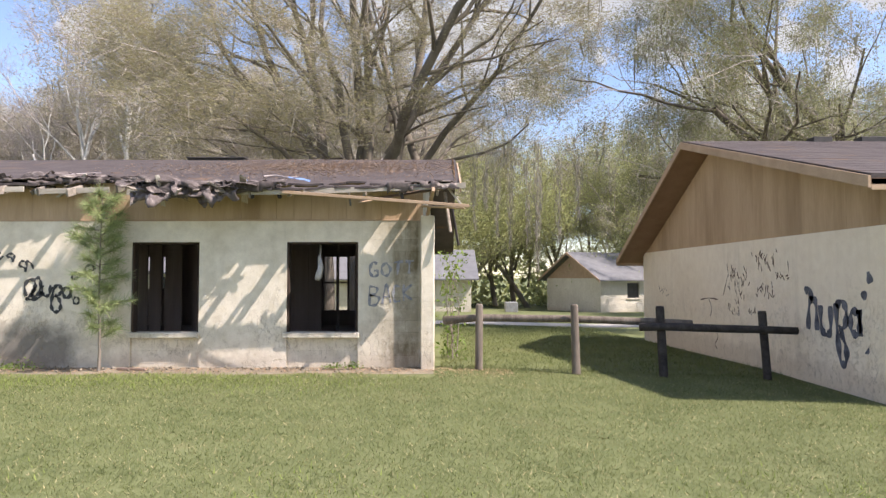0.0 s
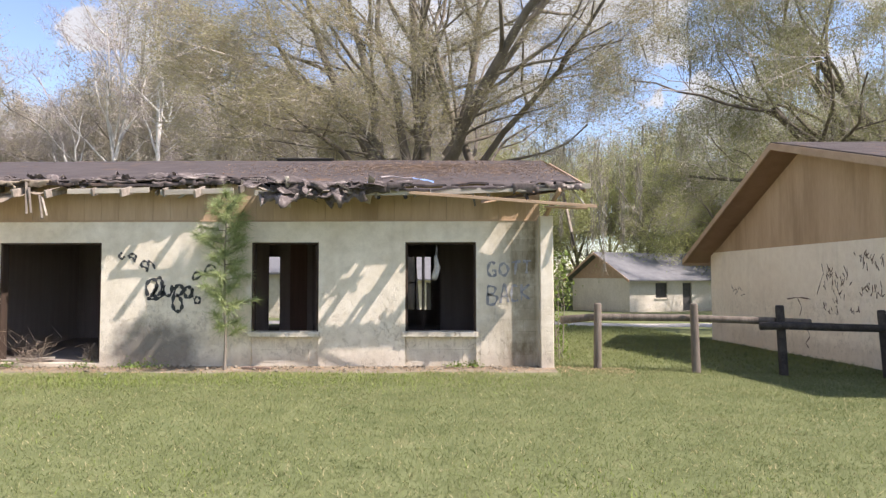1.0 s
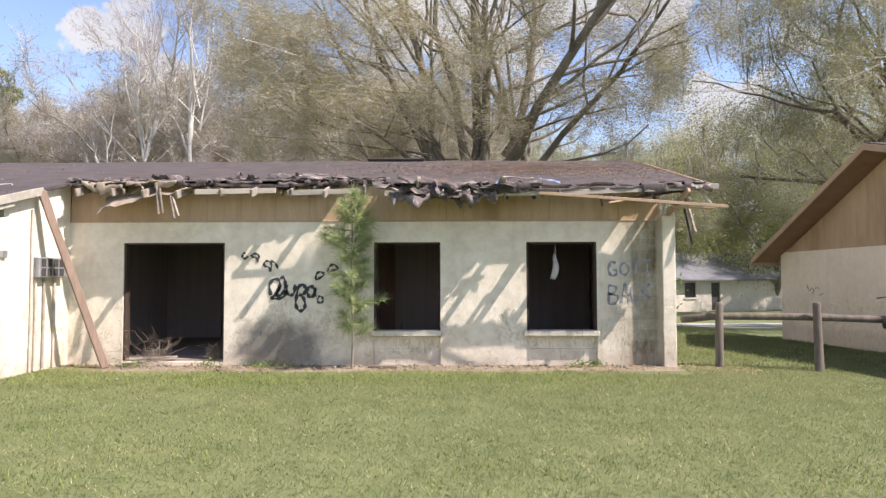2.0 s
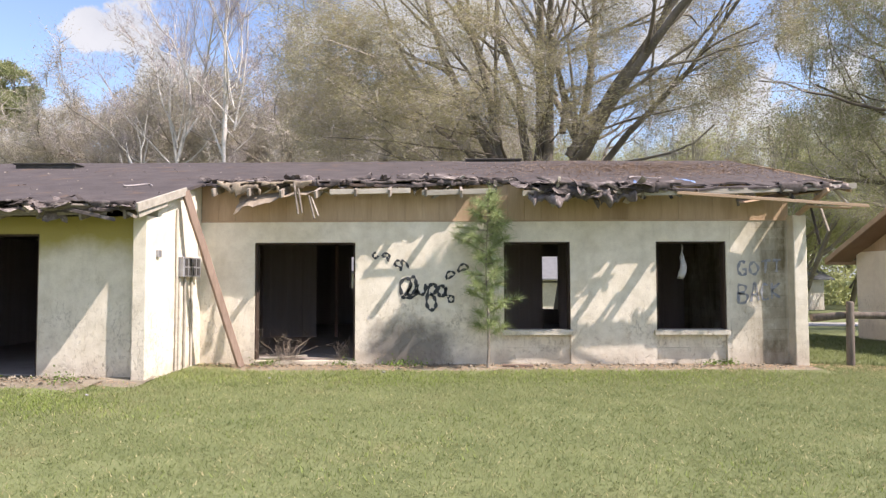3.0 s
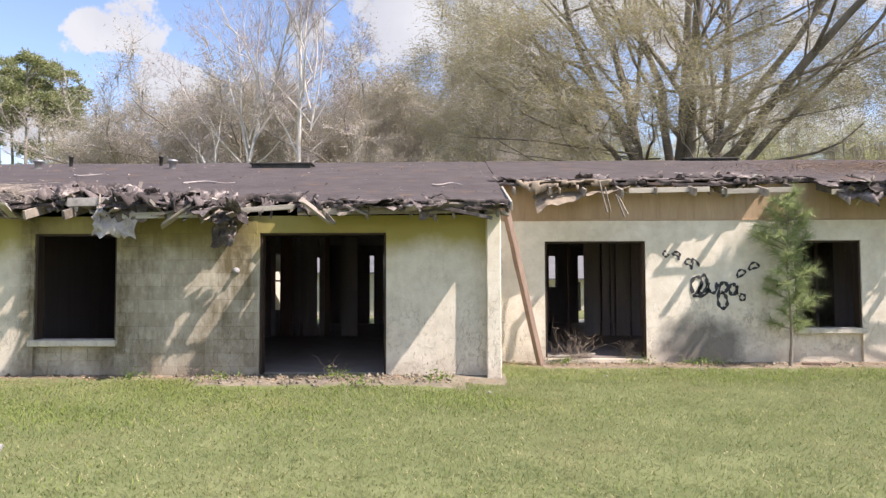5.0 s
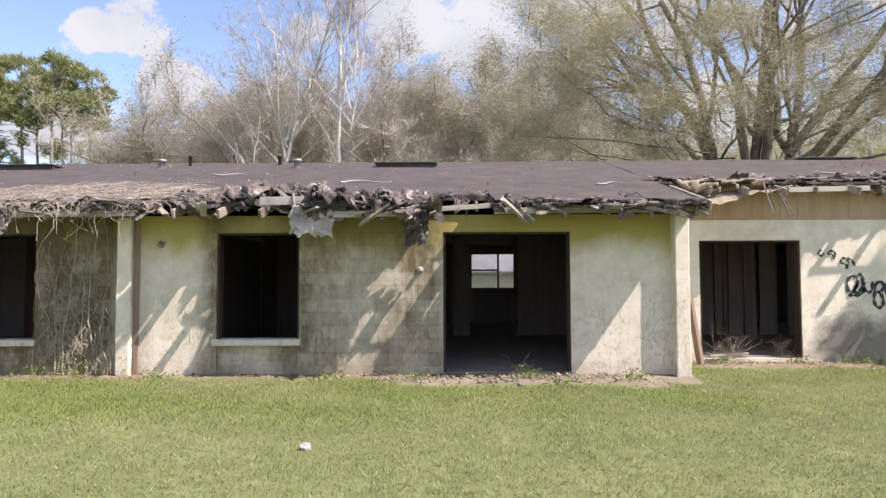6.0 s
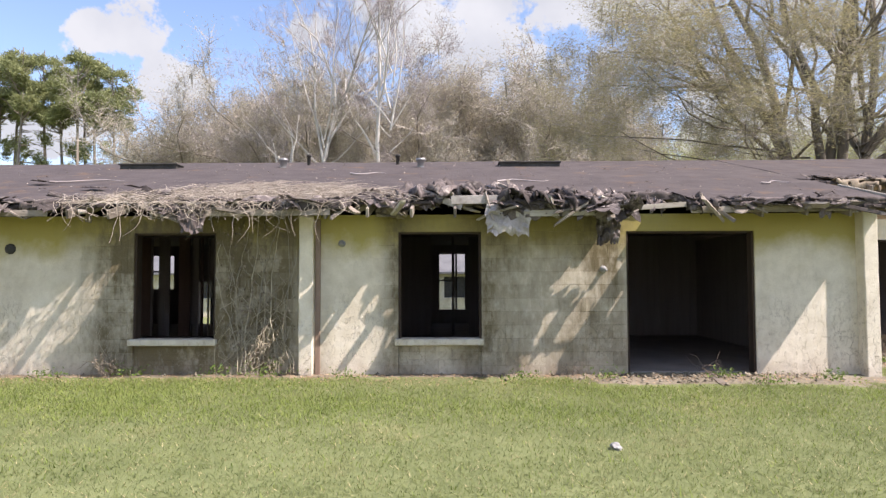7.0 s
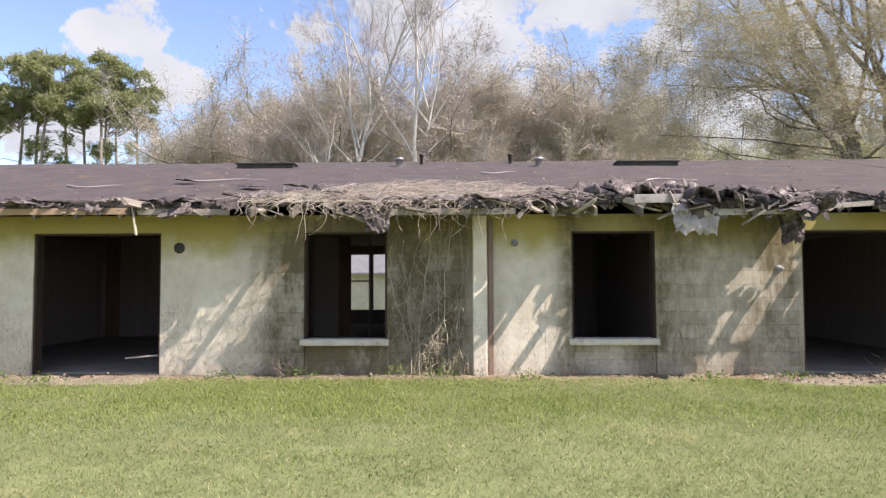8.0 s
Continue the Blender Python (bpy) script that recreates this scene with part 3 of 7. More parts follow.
def twigs_of(tips, rng, count, length, drop=0.0, flat=1.0):
    """Start and end points of fine twigs along the last limbs."""
    A, Bp = [], []
    for pts, v in tips:
        p = np.array([q for q, _ in pts])
        f = rng.uniform(0.1, 1, count) * (len(p) - 1)
        i = np.minimum(f.astype(int), len(p) - 2)
        o = p[i] + (p[i + 1] - p[i]) * (f - i)[:, None]
        d = v * 0.7 + rng.normal(size=(count, 3)) * 0.75
        d[:, 2] = d[:, 2] * flat + 0.15 - drop
        d /= np.linalg.norm(d, axis=1, keepdims=True)
        A.append(o)
        Bp.append(o + d * (length * rng.uniform(0.4, 1.2, count))[:, None])
    return np.concatenate(A), np.concatenate(Bp)

# ------------------------------------------------------------------ ground
bm = bmesh.new()
xs = [-600, -250, -120, -80, -60] + [-45 + i * 1.0 for i in range(70)] + [30, 45, 70, 120, 250, 600]
ys = [-300, -100, -40, -20] + [-8 + i * 1.0 for i in range(50)] + [45, 50, 55, 60, 70, 90, 130, 300, 900]
g = [[bm.verts.new((x, y, ground_z(x, y))) for y in ys] for x in xs]
for i in range(len(xs) - 1):
    for j in range(len(ys) - 1):
        bm.faces.new([g[i][j], g[i + 1][j], g[i + 1][j + 1], g[i][j + 1]])
tagged(mesh_object("ground", bm, M_GRASS, smooth=True), "mown green lawn with straw-coloured dry patches", "lawn", kind="structure")


def strip(name, mat, x0, x1, near, far, z, step=0.25, rough=0.12, seed=0):
    """A thin sheet with a ragged near edge that lies on the ground along a wall."""
    bm = bmesh.new()
    rows = []
    n = int((x1 - x0) / step)
    for i in range(n + 1):
        x = x0 + (x1 - x0) * i / n
        e = near + rough * (noise.noise(Vector((x * 0.7, seed, 0))) * 1.6 + noise.noise(Vector((x * 3.1, seed, 4))))
        rows.append([bm.verts.new((x, e + (far - e) * k / 4, ground_z(x, e) - 0.012 + (z + 0.012 - ground_z(x, e)) * k / 4.0)) for k in range(5)])
    for a, b in zip(rows, rows[1:]):
        for k in range(4):
            bm.faces.new([a[k], b[k], b[k + 1], a[k + 1]])
    return mesh_object(name, bm, mat, smooth=True)


tagged(strip("dirt_strip", M_DIRT, -11.1, -0.3, 10.05, 11.2, -0.103, rough=0.16, seed=3), "bare brown dirt and litter along the wall foot", "dirt", kind="structure")
tagged(strip("dirt_strip", M_DIRT, -40, -10.9, 8.5, 9.3, -0.03, rough=0.14, seed=9), "bare brown dirt along the wall foot", "dirt", kind="structure")
tagged(strip("dirt_strip", M_DIRT, -15.5, -11.5, 7.95, 9.0, -0.026, rough=0.25, seed=14), "bare pinkish dirt in front of the wide doorway", "dirt", kind="structure")
bm = bmesh.new()
g = [[bm.verts.new((x, y, ground_z(x, y) + 0.012)) for y in (26.2 + 0.1 * math.sin(x), 27.5, 29.2 + 0.15 * math.sin(x * 0.7))] for x in range(-12, 60, 2)]
for a, b in zip(g, g[1:]):
    for k in range(2):
        bm.faces.new([a[k], b[k], b[k + 1], a[k + 1]])
tagged(mesh_object("road", bm, M_ROAD), "pale sandy lane behind the fence", "road", kind="structure")

# ------------------------------------------------------------------ the derelict building
F, B = 11.123, 9.24                      # front faces of the long wing and of the projecting wing
RIDGE_Y, RIDGE_Z, SLOPE, BACK = 14.9, 4.2, 0.274, 0.36
END_X, JOG_X, FAR_X = 0.12, -10.86, -44.0


def roof_z(y):
    return RIDGE_Z - SLOPE * (RIDGE_Y - y) if y < RIDGE_Y else RIDGE_Z - BACK * (y - RIDGE_Y)


def between(table, x):
    for (a, p), (b, q) in zip(table, table[1:]):
        if a <= x <= b:
            return p + (q - p) * (x - a) / (b - a)
    return table[0][1] if x < table[0][0] else table[-1][1]


# how far the eave still stands out from the wall below, along x
EAVE_MAIN = ((-10.9, 0.30), (-9.0, 0.31), (-7.15, 0.34), (-6.6, 0.28), (-6.05, 0.26), (-6.0, 0.06), (-5.32, 0.06), (-5.29, 0.62), (-5.0, 0.80), (-2.5, 0.80), (0.2, 0.80))
EAVE_BAY = ((-44.0, 0.72), (-22.95, 0.70), (-22.7, 0.50), (-21.7, 0.28), (-21.45, 0.28), (-21.35, 0.72), (-18.75, 0.72), (-18.62, 0.40), (-18.32, 0.42), (-18.22, 0.66), (-17.85, 0.64), (-17.78, 0.34), (-16.7, 0.44),
            (-16.45, 0.74), (-14.95, 0.74), (-14.88, 0.55), (-14.74, 0.3), (-14.7, 0.08), (-13.88, 0.1), (-13.85, 0.72), (-10.8, 0.75))
# torn openings in the deck of the long wing: x0, x1, stand-out 0 and 1, lean of the sides
TEARS = ((-2.78, -2.12, 0.40, 0.69, 0.1), (-2.02, -1.42, 0.38, 0.69, 0.05), (-1.34, -1.1, 0.48, 0.68, 0.0), (-0.85, -0.42, 0.13, 0.40, 0.0), (-0.3, -0.12, 0.10, 0.36, 0.0))


def deck(name, x0, x1, wall, eave, tears, parent, seed):
    """Roofing over boards: smooth above, warped and torn towards the eave. Top and underside in one mesh."""
    step = 0.07
    nx = int((x1 - x0) / step)
    ss = [-0.7 + 0.05 * k for k in range(31)]
    verts, faces, index = [], [], {}

    def at(i, k, low):
        key = (i, k, low)
        if key not in index:
            x, s = x0 + (x1 - x0) * i / nx, ss[k]
            y = wall - s
            jag = 0.02 * noise.noise(Vector((x * 9, s * 9, seed)))
            worn = max(0.0, (s + 0.35) / 1.1)
            z = roof_z(y) + worn * (0.05 * noise.noise(Vector((x * 1.3, s * 1.5, seed))) + 0.035 * noise.noise(Vector((x * 5, s * 4, seed + 5)))) - 0.03 * worn
            index[key] = len(verts)
            verts.append((x + jag, y + jag, z - (0.035 if low else 0.0)))
        return index[key]

    def solid(i, k):
        if not (0 <= i < nx and 0 <= k < len(ss) - 1):
            return k < 0 and 0 <= i < nx
        x, s = x0 + (x1 - x0) * (i + 0.5) / nx, ss[k] + 0.025
        edge = between(eave, x) + 0.05 * noise.noise(Vector((x * 4.0, seed, 1))) + 0.03 * noise.noise(Vector((x * 13.0, seed, 2)))
        if s > edge:
            return False
        for a, b, lo, hi, lean in tears:
            shift = lean * (s - lo) / (hi - lo)
            if lo < s < hi and a - shift * 2 < x < b - shift and noise.noise(Vector((x * 7, s * 7, seed + 9))) > -0.55:
                return False
        return True

    for i in range(nx):
        for k in range(len(ss) - 1):
            if not solid(i, k):
                continue
            faces.append((at(i, k, 0), at(i, k + 1, 0), at(i + 1, k + 1, 0), at(i + 1, k, 0)))
            faces.append((at(i, k, 1), at(i + 1, k, 1), at(i + 1, k + 1, 1), at(i, k + 1, 1)))
            for di, dk, p, q in ((-1, 0, (i, k), (i, k + 1)), (1, 0, (i + 1, k + 1), (i + 1, k)), (0, 1, (i, k + 1), (i + 1, k + 1)), (0, -1, (i + 1, k), (i, k))):
                if not solid(i + di, k + dk):
                    faces.append((at(*p, 0), at(*p, 1), at(*q, 1), at(*q, 0)))
    # smooth deck from there to the ridge and down the back
    b0 = len(verts)
    cols = 60
    ys = [wall + 0.7, wall + 1.4, (wall + 1.4 + RIDGE_Y) / 2, RIDGE_Y - 0.4, RIDGE_Y, 17.5, 20.4]
    for i in range(cols + 1):
        x = x0 + (x1 - x0) * i / cols
        for j, y in enumerate(ys):
            sag = 0.0 if j == 0 else 0.025 * noise.noise(Vector((x * 0.45, y * 0.4, seed)))
            verts.append((x, y, roof_z(y) + sag))
            verts.append((x, y, roof_z(y) + sag - 0.05))
    m = len(ys) * 2
    for i in range(cols):
        for j in range(len(ys) - 1):
            a = b0 + i * m + j * 2
            faces.append((a, a + m, a + m + 2, a + 2))
            faces.append((a + 1, a + 3, a + m + 3, a + m + 1))
    for e in (b0, b0 + cols * m):
        for j in range(len(ys) - 1):
            a = e + j * 2
            faces.append((a, a + 2, a + 3, a + 1))
    return from_lists(name, verts, faces, M_ROOF, parent)


long_wing = empty("long_wing", "derelict cream block building with broken eaves", "building", at=(0, 0, 0))
bay_wing = empty("projecting_wing", "derelict mildewed cream block wing with torn roof edge", "building", at=(0, 0, 0))

W_MAIN = ((-5.56, -4.38), (-2.86, -1.62))
bm = pierced(bmesh.new(), -11.0, -0.53, -0.3, 2.44, F, F + 0.2, [*[(a, b, -0.26, 2.06) for a, b in W_MAIN], (-10.01, -8.21, -0.05, 2.06)])
part("front_wall", bm, M_MAIN, long_wing, "cream painted block wall with dark graffiti and soot")
W_BAY = ((-22.01, -20.76), (-18.0, -16.75))
D_BAY = ((-26.12, -24.18), (-14.58, -12.67))
bm = pierced(bmesh.new(), FAR_X, -10.98, -0.3, 2.36, B, B + 0.2, [*[(a, b, -0.26, 2.1) for a, b in W_BAY], *[(a, b, -0.05, 2.1) for a, b in D_BAY]])
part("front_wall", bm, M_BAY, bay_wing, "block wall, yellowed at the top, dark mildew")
bm = bmesh.new()
prism(bm, [(B + 0.2, -0.3), (F, -0.3), (F, roof_z(F) - 0.08), (B + 0.2, roof_z(B + 0.2) - 0.08)], -11.18, -10.98)
part("side_wall", bm, M_MAIN, bay_wing, "sunlit cream side wall")

# openings in the back wall let daylight through the rooms
BACK_OPEN = [(-9.66, -8.37, 1.1, 2.07), (-3.9, -2.6, 0.43, 2.07), (-7.72, -7.07, -0.2, 2.08), (-13.87, -12.37, 1.08, 2.13), (-15.95, -15.55, -0.2, 2.05),
             (-17.64, -16.74, 0.4, 2.18), (-14.27, -14.12, -0.1, 2.1), (-23.02, -21.83, 0.41, 2.16), (-27.2, -25.95, 1.07, 2.12), (-25.2, -24.4, -0.2, 1.3)]
bm = pierced(bmesh.new(), FAR_X, END_X - 0.65, -0.5, 2.45, 19.6, 19.8, BACK_OPEN)
part("back_wall", bm, M_INSIDE, long_wing)
bm = bmesh.new()
prism(bm, [(F + 0.2, -0.3), (19.6, -0.3), (19.6, 2.4), (RIDGE_Y, RIDGE_Z - 0.1), (F + 0.2, roof_z(F + 0.2) - 0.1)], END_X - 0.85, END_X - 0.65)
part("end_wall", bm, M_MAIN, long_wing)
bm = bmesh.new()
prism(bm, [(B + 0.2, -0.3), (19.6, -0.3), (19.6, 2.4), (RIDGE_Y, RIDGE_Z - 0.1), (B + 0.2, roof_z(B) - 0.1)], FAR_X, FAR_X + 0.2)
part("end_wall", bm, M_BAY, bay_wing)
bm = bmesh.new()
box(bm, (FAR_X + 0.2, F + 0.2, -0.25), (END_X - 0.86, 19.6, -0.02))
part("floor_slab", bm, M_FLOOR, long_wing, "dark dirty concrete floor")
bm = bmesh.new()
box(bm, (FAR_X + 0.2, B + 0.2, -0.25), (-11.19, F + 0.195, -0.02))
part("floor_slab", bm, M_FLOOR, bay_wing, "dark dirty concrete floor")
bm = bmesh.new()
box(bm, (FAR_X + 0.2, F + 0.25, 2.42), (END_X - 0.87, 19.58, 2.45))
part("inner_ceiling", bm, M_INSIDE, long_wing)
bm = bmesh.new()
box(bm, (FAR_X + 0.2, B + 0.24, 2.32), (-11.2, F + 0.24, 2.35))
part("inner_ceiling", bm, M_INSIDE, bay_wing)

# partition of dark boards with gaps, halfway back
GAPS = ((-24.65, -24.5), (-24.22, -24.0), (-23.72, -23.65), (-23.5, -23.45), (-23.38, -23.28), (-23.24, -23.2), (-22.3, -21.85), (-21.78, -21.42), (-17.7, -17.2), (-17.13, -16.78), (-16.06, -15.93), (-15.62, -15.52), (-15.45, -15.36), (-15.02, -14.96), (-14.72, -14.42), (-14.0, -12.92), (-9.81, -9.35), (-9.28, -8.82), (-8.78, -8.42), (-8.03, -7.98), (-7.80, -7.76), (-7.68, -7.64), (-7.3, -7.26), (-6.97, -6.88), (-6.47, -6.2), (-5.4, -5.36), (-4.25, -3.85), (-3.1, -2.75), (-2.68, -2.3))
cut, x = [], FAR_X + 0.25
while x < END_X - 0.95:
    w = 0.30 + 0.12 * random.random()
    cut.append((x, min(x + w, END_X - 0.92)))
    x += w + 0.004
for a, b in cut:
    pieces = [(a, b)]
    for p, q in GAPS:
        pieces = [s for c, d in pieces for s in ((c, min(d, p)), (max(c, q), d)) if s[1] - s[0] > 0.012]
    for c, d in pieces:
        bm = bmesh.new()
        y = 15.4 + 0.02 * random.random()
        box(bm, (c, y, -0.02), (d, y + 0.03, 2.42))
        part("partition_board", bm, M_REDPANEL if random.random() < 0.12 else M_INSIDE, long_wing)
for x in (-32.0, -28.6, -19.3, -16.25, -11.2):
    bm = bmesh.new()
    box(bm, (x, F + 0.25 if x > -11 else B + 0.25, -0.02), (x + 0.1, 15.35, 2.3 if x < -11 else 2.42))
    part("cross_partition", bm, M_INSIDE, long_wing)
for x0, x1, z0, z1 in BACK_OPEN[:9]:
    if z0 > 0.2:
        mid = (x0 + x1) / 2 + 0.1
        for lo, hi in (((x0, 19.66, z0), (x0 + 0.05, 19.72, z1)), ((x1 - 0.05, 19.66, z0), (x1, 19.72, z1)), ((mid, 19.66, z0), (mid + 0.06, 19.72, z1)),
                       ((x0, 19.66, (z0 + z1) / 2), (mid, 19.72, (z0 + z1) / 2 + 0.05))):
            bm = bmesh.new()
            box(bm, lo, hi)
            part("back_window_bar", bm, M_INSIDE, long_wing)


def joined(name, boxes, mat, parent, label="", bevel=0.004):
    bm = bmesh.new()
    for lo, hi in boxes:
        box(bm, lo, hi, bevel)
    return part(name, bm, mat, parent, label)


def opening(parent, a, b, face, foot, head, door=False):
    """Sill, infill of small blocks below it, and what is left of the wooden frame of an opening."""
    wall = M_MAIN if face == F else M_BAY
    if not door:
        joined("sill", [((a - 0.05, face - 0.075, 0.405), (b + 0.03, face + 0.22, 0.50))], M_FARWALL, parent, "pale cast concrete sill", 0.012)
        for r_ in range(3):
            x = a - (0.2 if r_ % 2 else 0.0)
            while x < b - 0.02:
                lo, hi = max(x, a), min(x + 0.4, b)
                if hi - lo > 0.03:
                    bm = bmesh.new()
                    box(bm, (lo + 0.001, face + 0.055 + 0.005 * random.random(), -0.25 + r_ * 0.215), (hi - 0.002, face + 0.2, -0.25 + (r_ + 1) * 0.215 - 0.003))
                    part("infill_block", bm, wall, parent)
                x += 0.4
    for x0, x1 in ((a, a + 0.035), (b - 0.035, b)):
        joined("jamb", [((x0, face + 0.025, foot), (x1, face + 0.19, head))], M_DARKWOOD, parent)
    joined("head_frame", [((a + 0.035, face + 0.03, head - 0.03), (b - 0.035, face + 0.19, head))], M_DARKWOOD, parent)


for a, b in W_MAIN:
    opening(long_wing, a, b, F, 0.5, 2.06)
opening(long_wing, -10.01, -8.21, F, -0.02, 2.06, True)
for a, b in W_BAY:
    opening(bay_wing, a, b, B, 0.5, 2.1)
for a, b in D_BAY:
    opening(bay_wing, a, b, B, -0.02, 2.1, True)


def rough_pier(name, x0, x1, y0, y1, z1, mat, parent, label):
    """A block pier with courses, each a little out of line, and chipped corners."""
    bm = bmesh.new()
    box(bm, (x0, y0, -0.3), (x1, y1, z1), 0.012)
    bmesh.ops.subdivide_edges(bm, edges=[e for e in bm.edges if abs(e.verts[0].co.z - e.verts[1].co.z) > 1], cuts=24)
    for v in bm.verts:
        n = noise.noise_vector(v.co * 3.0) * 0.006 + noise.noise_vector(v.co * 11.0) * 0.004
        v.co.x += n.x
        v.co.y += n.y
    return part(name, bm, mat, parent, label)


rough_pier("pier", -0.53, -0.30, F - 0.2, F + 0.2, 2.5, M_MAIN, long_wing, "cream block end pier")
rough_pier("pier", -11.17, -10.96, B - 0.19, B + 0.2, 2.36, M_MAIN, bay_wing, "chipped cream corner pier")
rough_pier("pilaster", -19.48, -19.27, B - 0.1, B, 2.34, M_MAIN, bay_wing, "pale block pilaster")
joined("rust_strip", [((-19.25, B - 0.025, -0.05), (-19.17, B, 2.3))], M_RUSTWOOD, bay_wing, "rust-stained pipe chase", 0.01)

# blocks that stand out a little where the coat has worn off
for x0, x1, z1, face, who, mat in ((-16.66, -14.62, 2.3, B, bay_wing, M_BAY), (-20.7, -19.52, 2.3, B, bay_wing, M_BAY), (-23.0, -22.1, 2.3, B, bay_wing, M_BAY), (-18.4, -18.06, 2.3, B, bay_wing, M_BAY), (-1.55, -0.56, 2.42, F, long_wing, M_MAIN)):
    z, r_ = -0.1, 0
    while z < z1 - 0.05:
        x = x0 - (0.2 if r_ % 2 else 0.0)
        while x < x1 - 0.03:
            lo, hi, top = max(x, x0), min(x + 0.4, x1), min(z + 0.2, z1)
            if hi - lo > 0.05:
                out = 0.003 + 0.0025 * random.random()
                bm = bmesh.new()
                box(bm, (lo + 0.001, face - out, z + 0.001), (hi - 0.001, face + 0.01, top - 0.001), 0.0018)
                part("block", bm, mat, who)
            x += 0.4
        z += 0.2
        r_ += 1

# siding band of the long wing, board by board
x = -10.98
while x < -0.5:
    w = min(0.305, -0.5 - x)
    bm = bmesh.new()
    box(bm, (x + 0.0015, F + 0.01 + 0.003 * random.random(), 2.445), (x + w - 0.0015, F + 0.09, roof_z(F) - 0.07), 0.002)
    part("siding_board", bm, M_SIDING, long_wing)
    x += w
joined("siding_strip", [((-10.98, F - 0.012, 2.425), (-0.55, F + 0.008, 2.452))], M_TAN, long_wing)

deck("roof_deck", JOG_X, END_X, F, EAVE_MAIN, TEARS, long_wing, 1.7)
deck("roof_deck", FAR_X, JOG_X - 0.01, B, EAVE_BAY, ((-17.65, -17.05, -0.45, -0.12, 0.1), (-16.75, -16.2, 0.12, 0.42, 0.1), (-16.95, -16.8, -0.3, -0.1, 0.0), (-15.5, -14.95, 0.35, 0.62, 0.05), (-13.74, -13.62, 0.42, 0.9, 0.0), (-13.48, -13.30, 0.45, 0.9, 0.0)), bay_wing, 6.3)


# ------------------------------------------------------------------ eaves
def beam(bm, p, q, w, h, roll=0.0, bevel=0.0):
    """A squared timber from p to q."""
    p, q = Vector(p), Vector(q)
    d = q - p
    m = Matrix.Translation(p) @ d.to_track_quat("X", "Z").to_matrix().to_4x4() @ Matrix.Rotation(roll, 4, "X")
    return box(bm, (0, -w / 2, -h / 2), (d.length, w / 2, h / 2), bevel, m)


def rafters(x0, x1, wall, eave, parent, reach=0.70):
    x = x0
    while x < x1:
        out = between(eave, x)
        tip = max(out - 0.06, min(reach, out + 0.30 * random.random() + 0.12))
        bm = bmesh.new()
        y0, y1 = wall + 0.5, wall - tip
        beam(bm, (x, y0, roof_z(y0) - 0.13), (x + 0.02 * random.uniform(-1, 1), y1, roof_z(y1) - 0.13 - 0.03 * random.random()), 0.04, 0.13, 0, 0.004)
        part("rafter", bm, M_GREYBOARD, parent)
        x += 0.61


rafters(-10.6, END_X - 0.1, F, EAVE_MAIN, long_wing)
rafters(-33.0, -11.0, B, EAVE_BAY, bay_wing)


def flap_mesh(seed, rng):
    """A curled, torn scrap of roofing: a warped sheet with thickness and an uneven outline."""
    bm = bmesh.new()
    nu, nv = 9, 6
    curl, twist, wave = rng.uniform(-0.9, 2.0), rng.uniform(-0.6, 0.6), rng.uniform(0.03, 0.09)
    grid = []
    for i in range(nu):
        row, end = [], rng.uniform(0.55, 1.3)
        for j in range(nv):
            u, v = i / (nu - 1) - 0.5, j / (nv - 1)
            a = curl * v * (end if j else 1.0)
            y = -math.sin(a) / curl if abs(curl) > 0.05 else -v
            z = -(1 - math.cos(a)) / curl if abs(curl) > 0.05 else 0.0
            wide = 1 + (rng.uniform(-0.4, 0.2) if i in (0, nu - 1) else 0.06 * rng.uniform(-1, 1))
            row.append(Vector((u * wide, y, z + twist * u * v + wave * math.sin(u * 13 + seed + v * 4) + 0.10 * noise.noise(Vector((u * 5, v * 5, seed * 3.7))))))
        grid.append(row)
    top = [[bm.verts.new(p) for p in row] for row in grid]
    low = [[bm.verts.new(p + Vector((0, 0, -0.03))) for p in row] for row in grid]
    for i in range(nu - 1):
        for j in range(nv - 1):
            bm.faces.new([top[i][j], top[i + 1][j], top[i + 1][j + 1], top[i][j + 1]])
            bm.faces.new([low[i][j + 1], low[i + 1][j + 1], low[i + 1][j], low[i][j]])
    ring = [(i, 0) for i in range(nu)] + [(nu - 1, j) for j in range(1, nv)] + [(i, nv - 1) for i in range(nu - 2, -1, -1)] + [(0, j) for j in range(nv - 2, 0, -1)]
    for (a, b), (c, d) in zip(ring, ring[1:] + ring[:1]):
        bm.faces.new([top[c][d], top[a][b], low[a][b], low[c][d]])
    me = bpy.data.meshes.new("torn_roofing")
    bmesh.ops.recalc_face_normals(bm, faces=bm.faces)
    bm.to_mesh(me)
    bm.free()
    return me


rng = np.random.default_rng(11)
FLAPS = [flap_mesh(k, rng) for k in range(12)]
for me in FLAPS:
    me.materials.append(M_FELT)
STUB = []
for k in range(8):
    bm = bmesh.new()
    box(bm, (-0.5, -0.5, -0.5), (0.5, 0.5, 0.5))
    bmesh.ops.subdivide_edges(bm, edges=[e for e in bm.edges if abs((e.verts[0].co - e.verts[1].co).x) > 0.5], cuts=3)
    for v in bm.verts:
        if abs(v.co.x) > 0.49:
            v.co.x += rng.uniform(-0.12, 0.12)
        v.co.z += 0.35 * math.sin(v.co.x * 2.2 + k) * 0.4
    me = bpy.data.meshes.new("broken_board")
    bm.to_mesh(me)
    bm.free()
    me.materials.append(M_PALEBOARD if k == 5 else M_GREYBOARD)
    STUB.append(me)


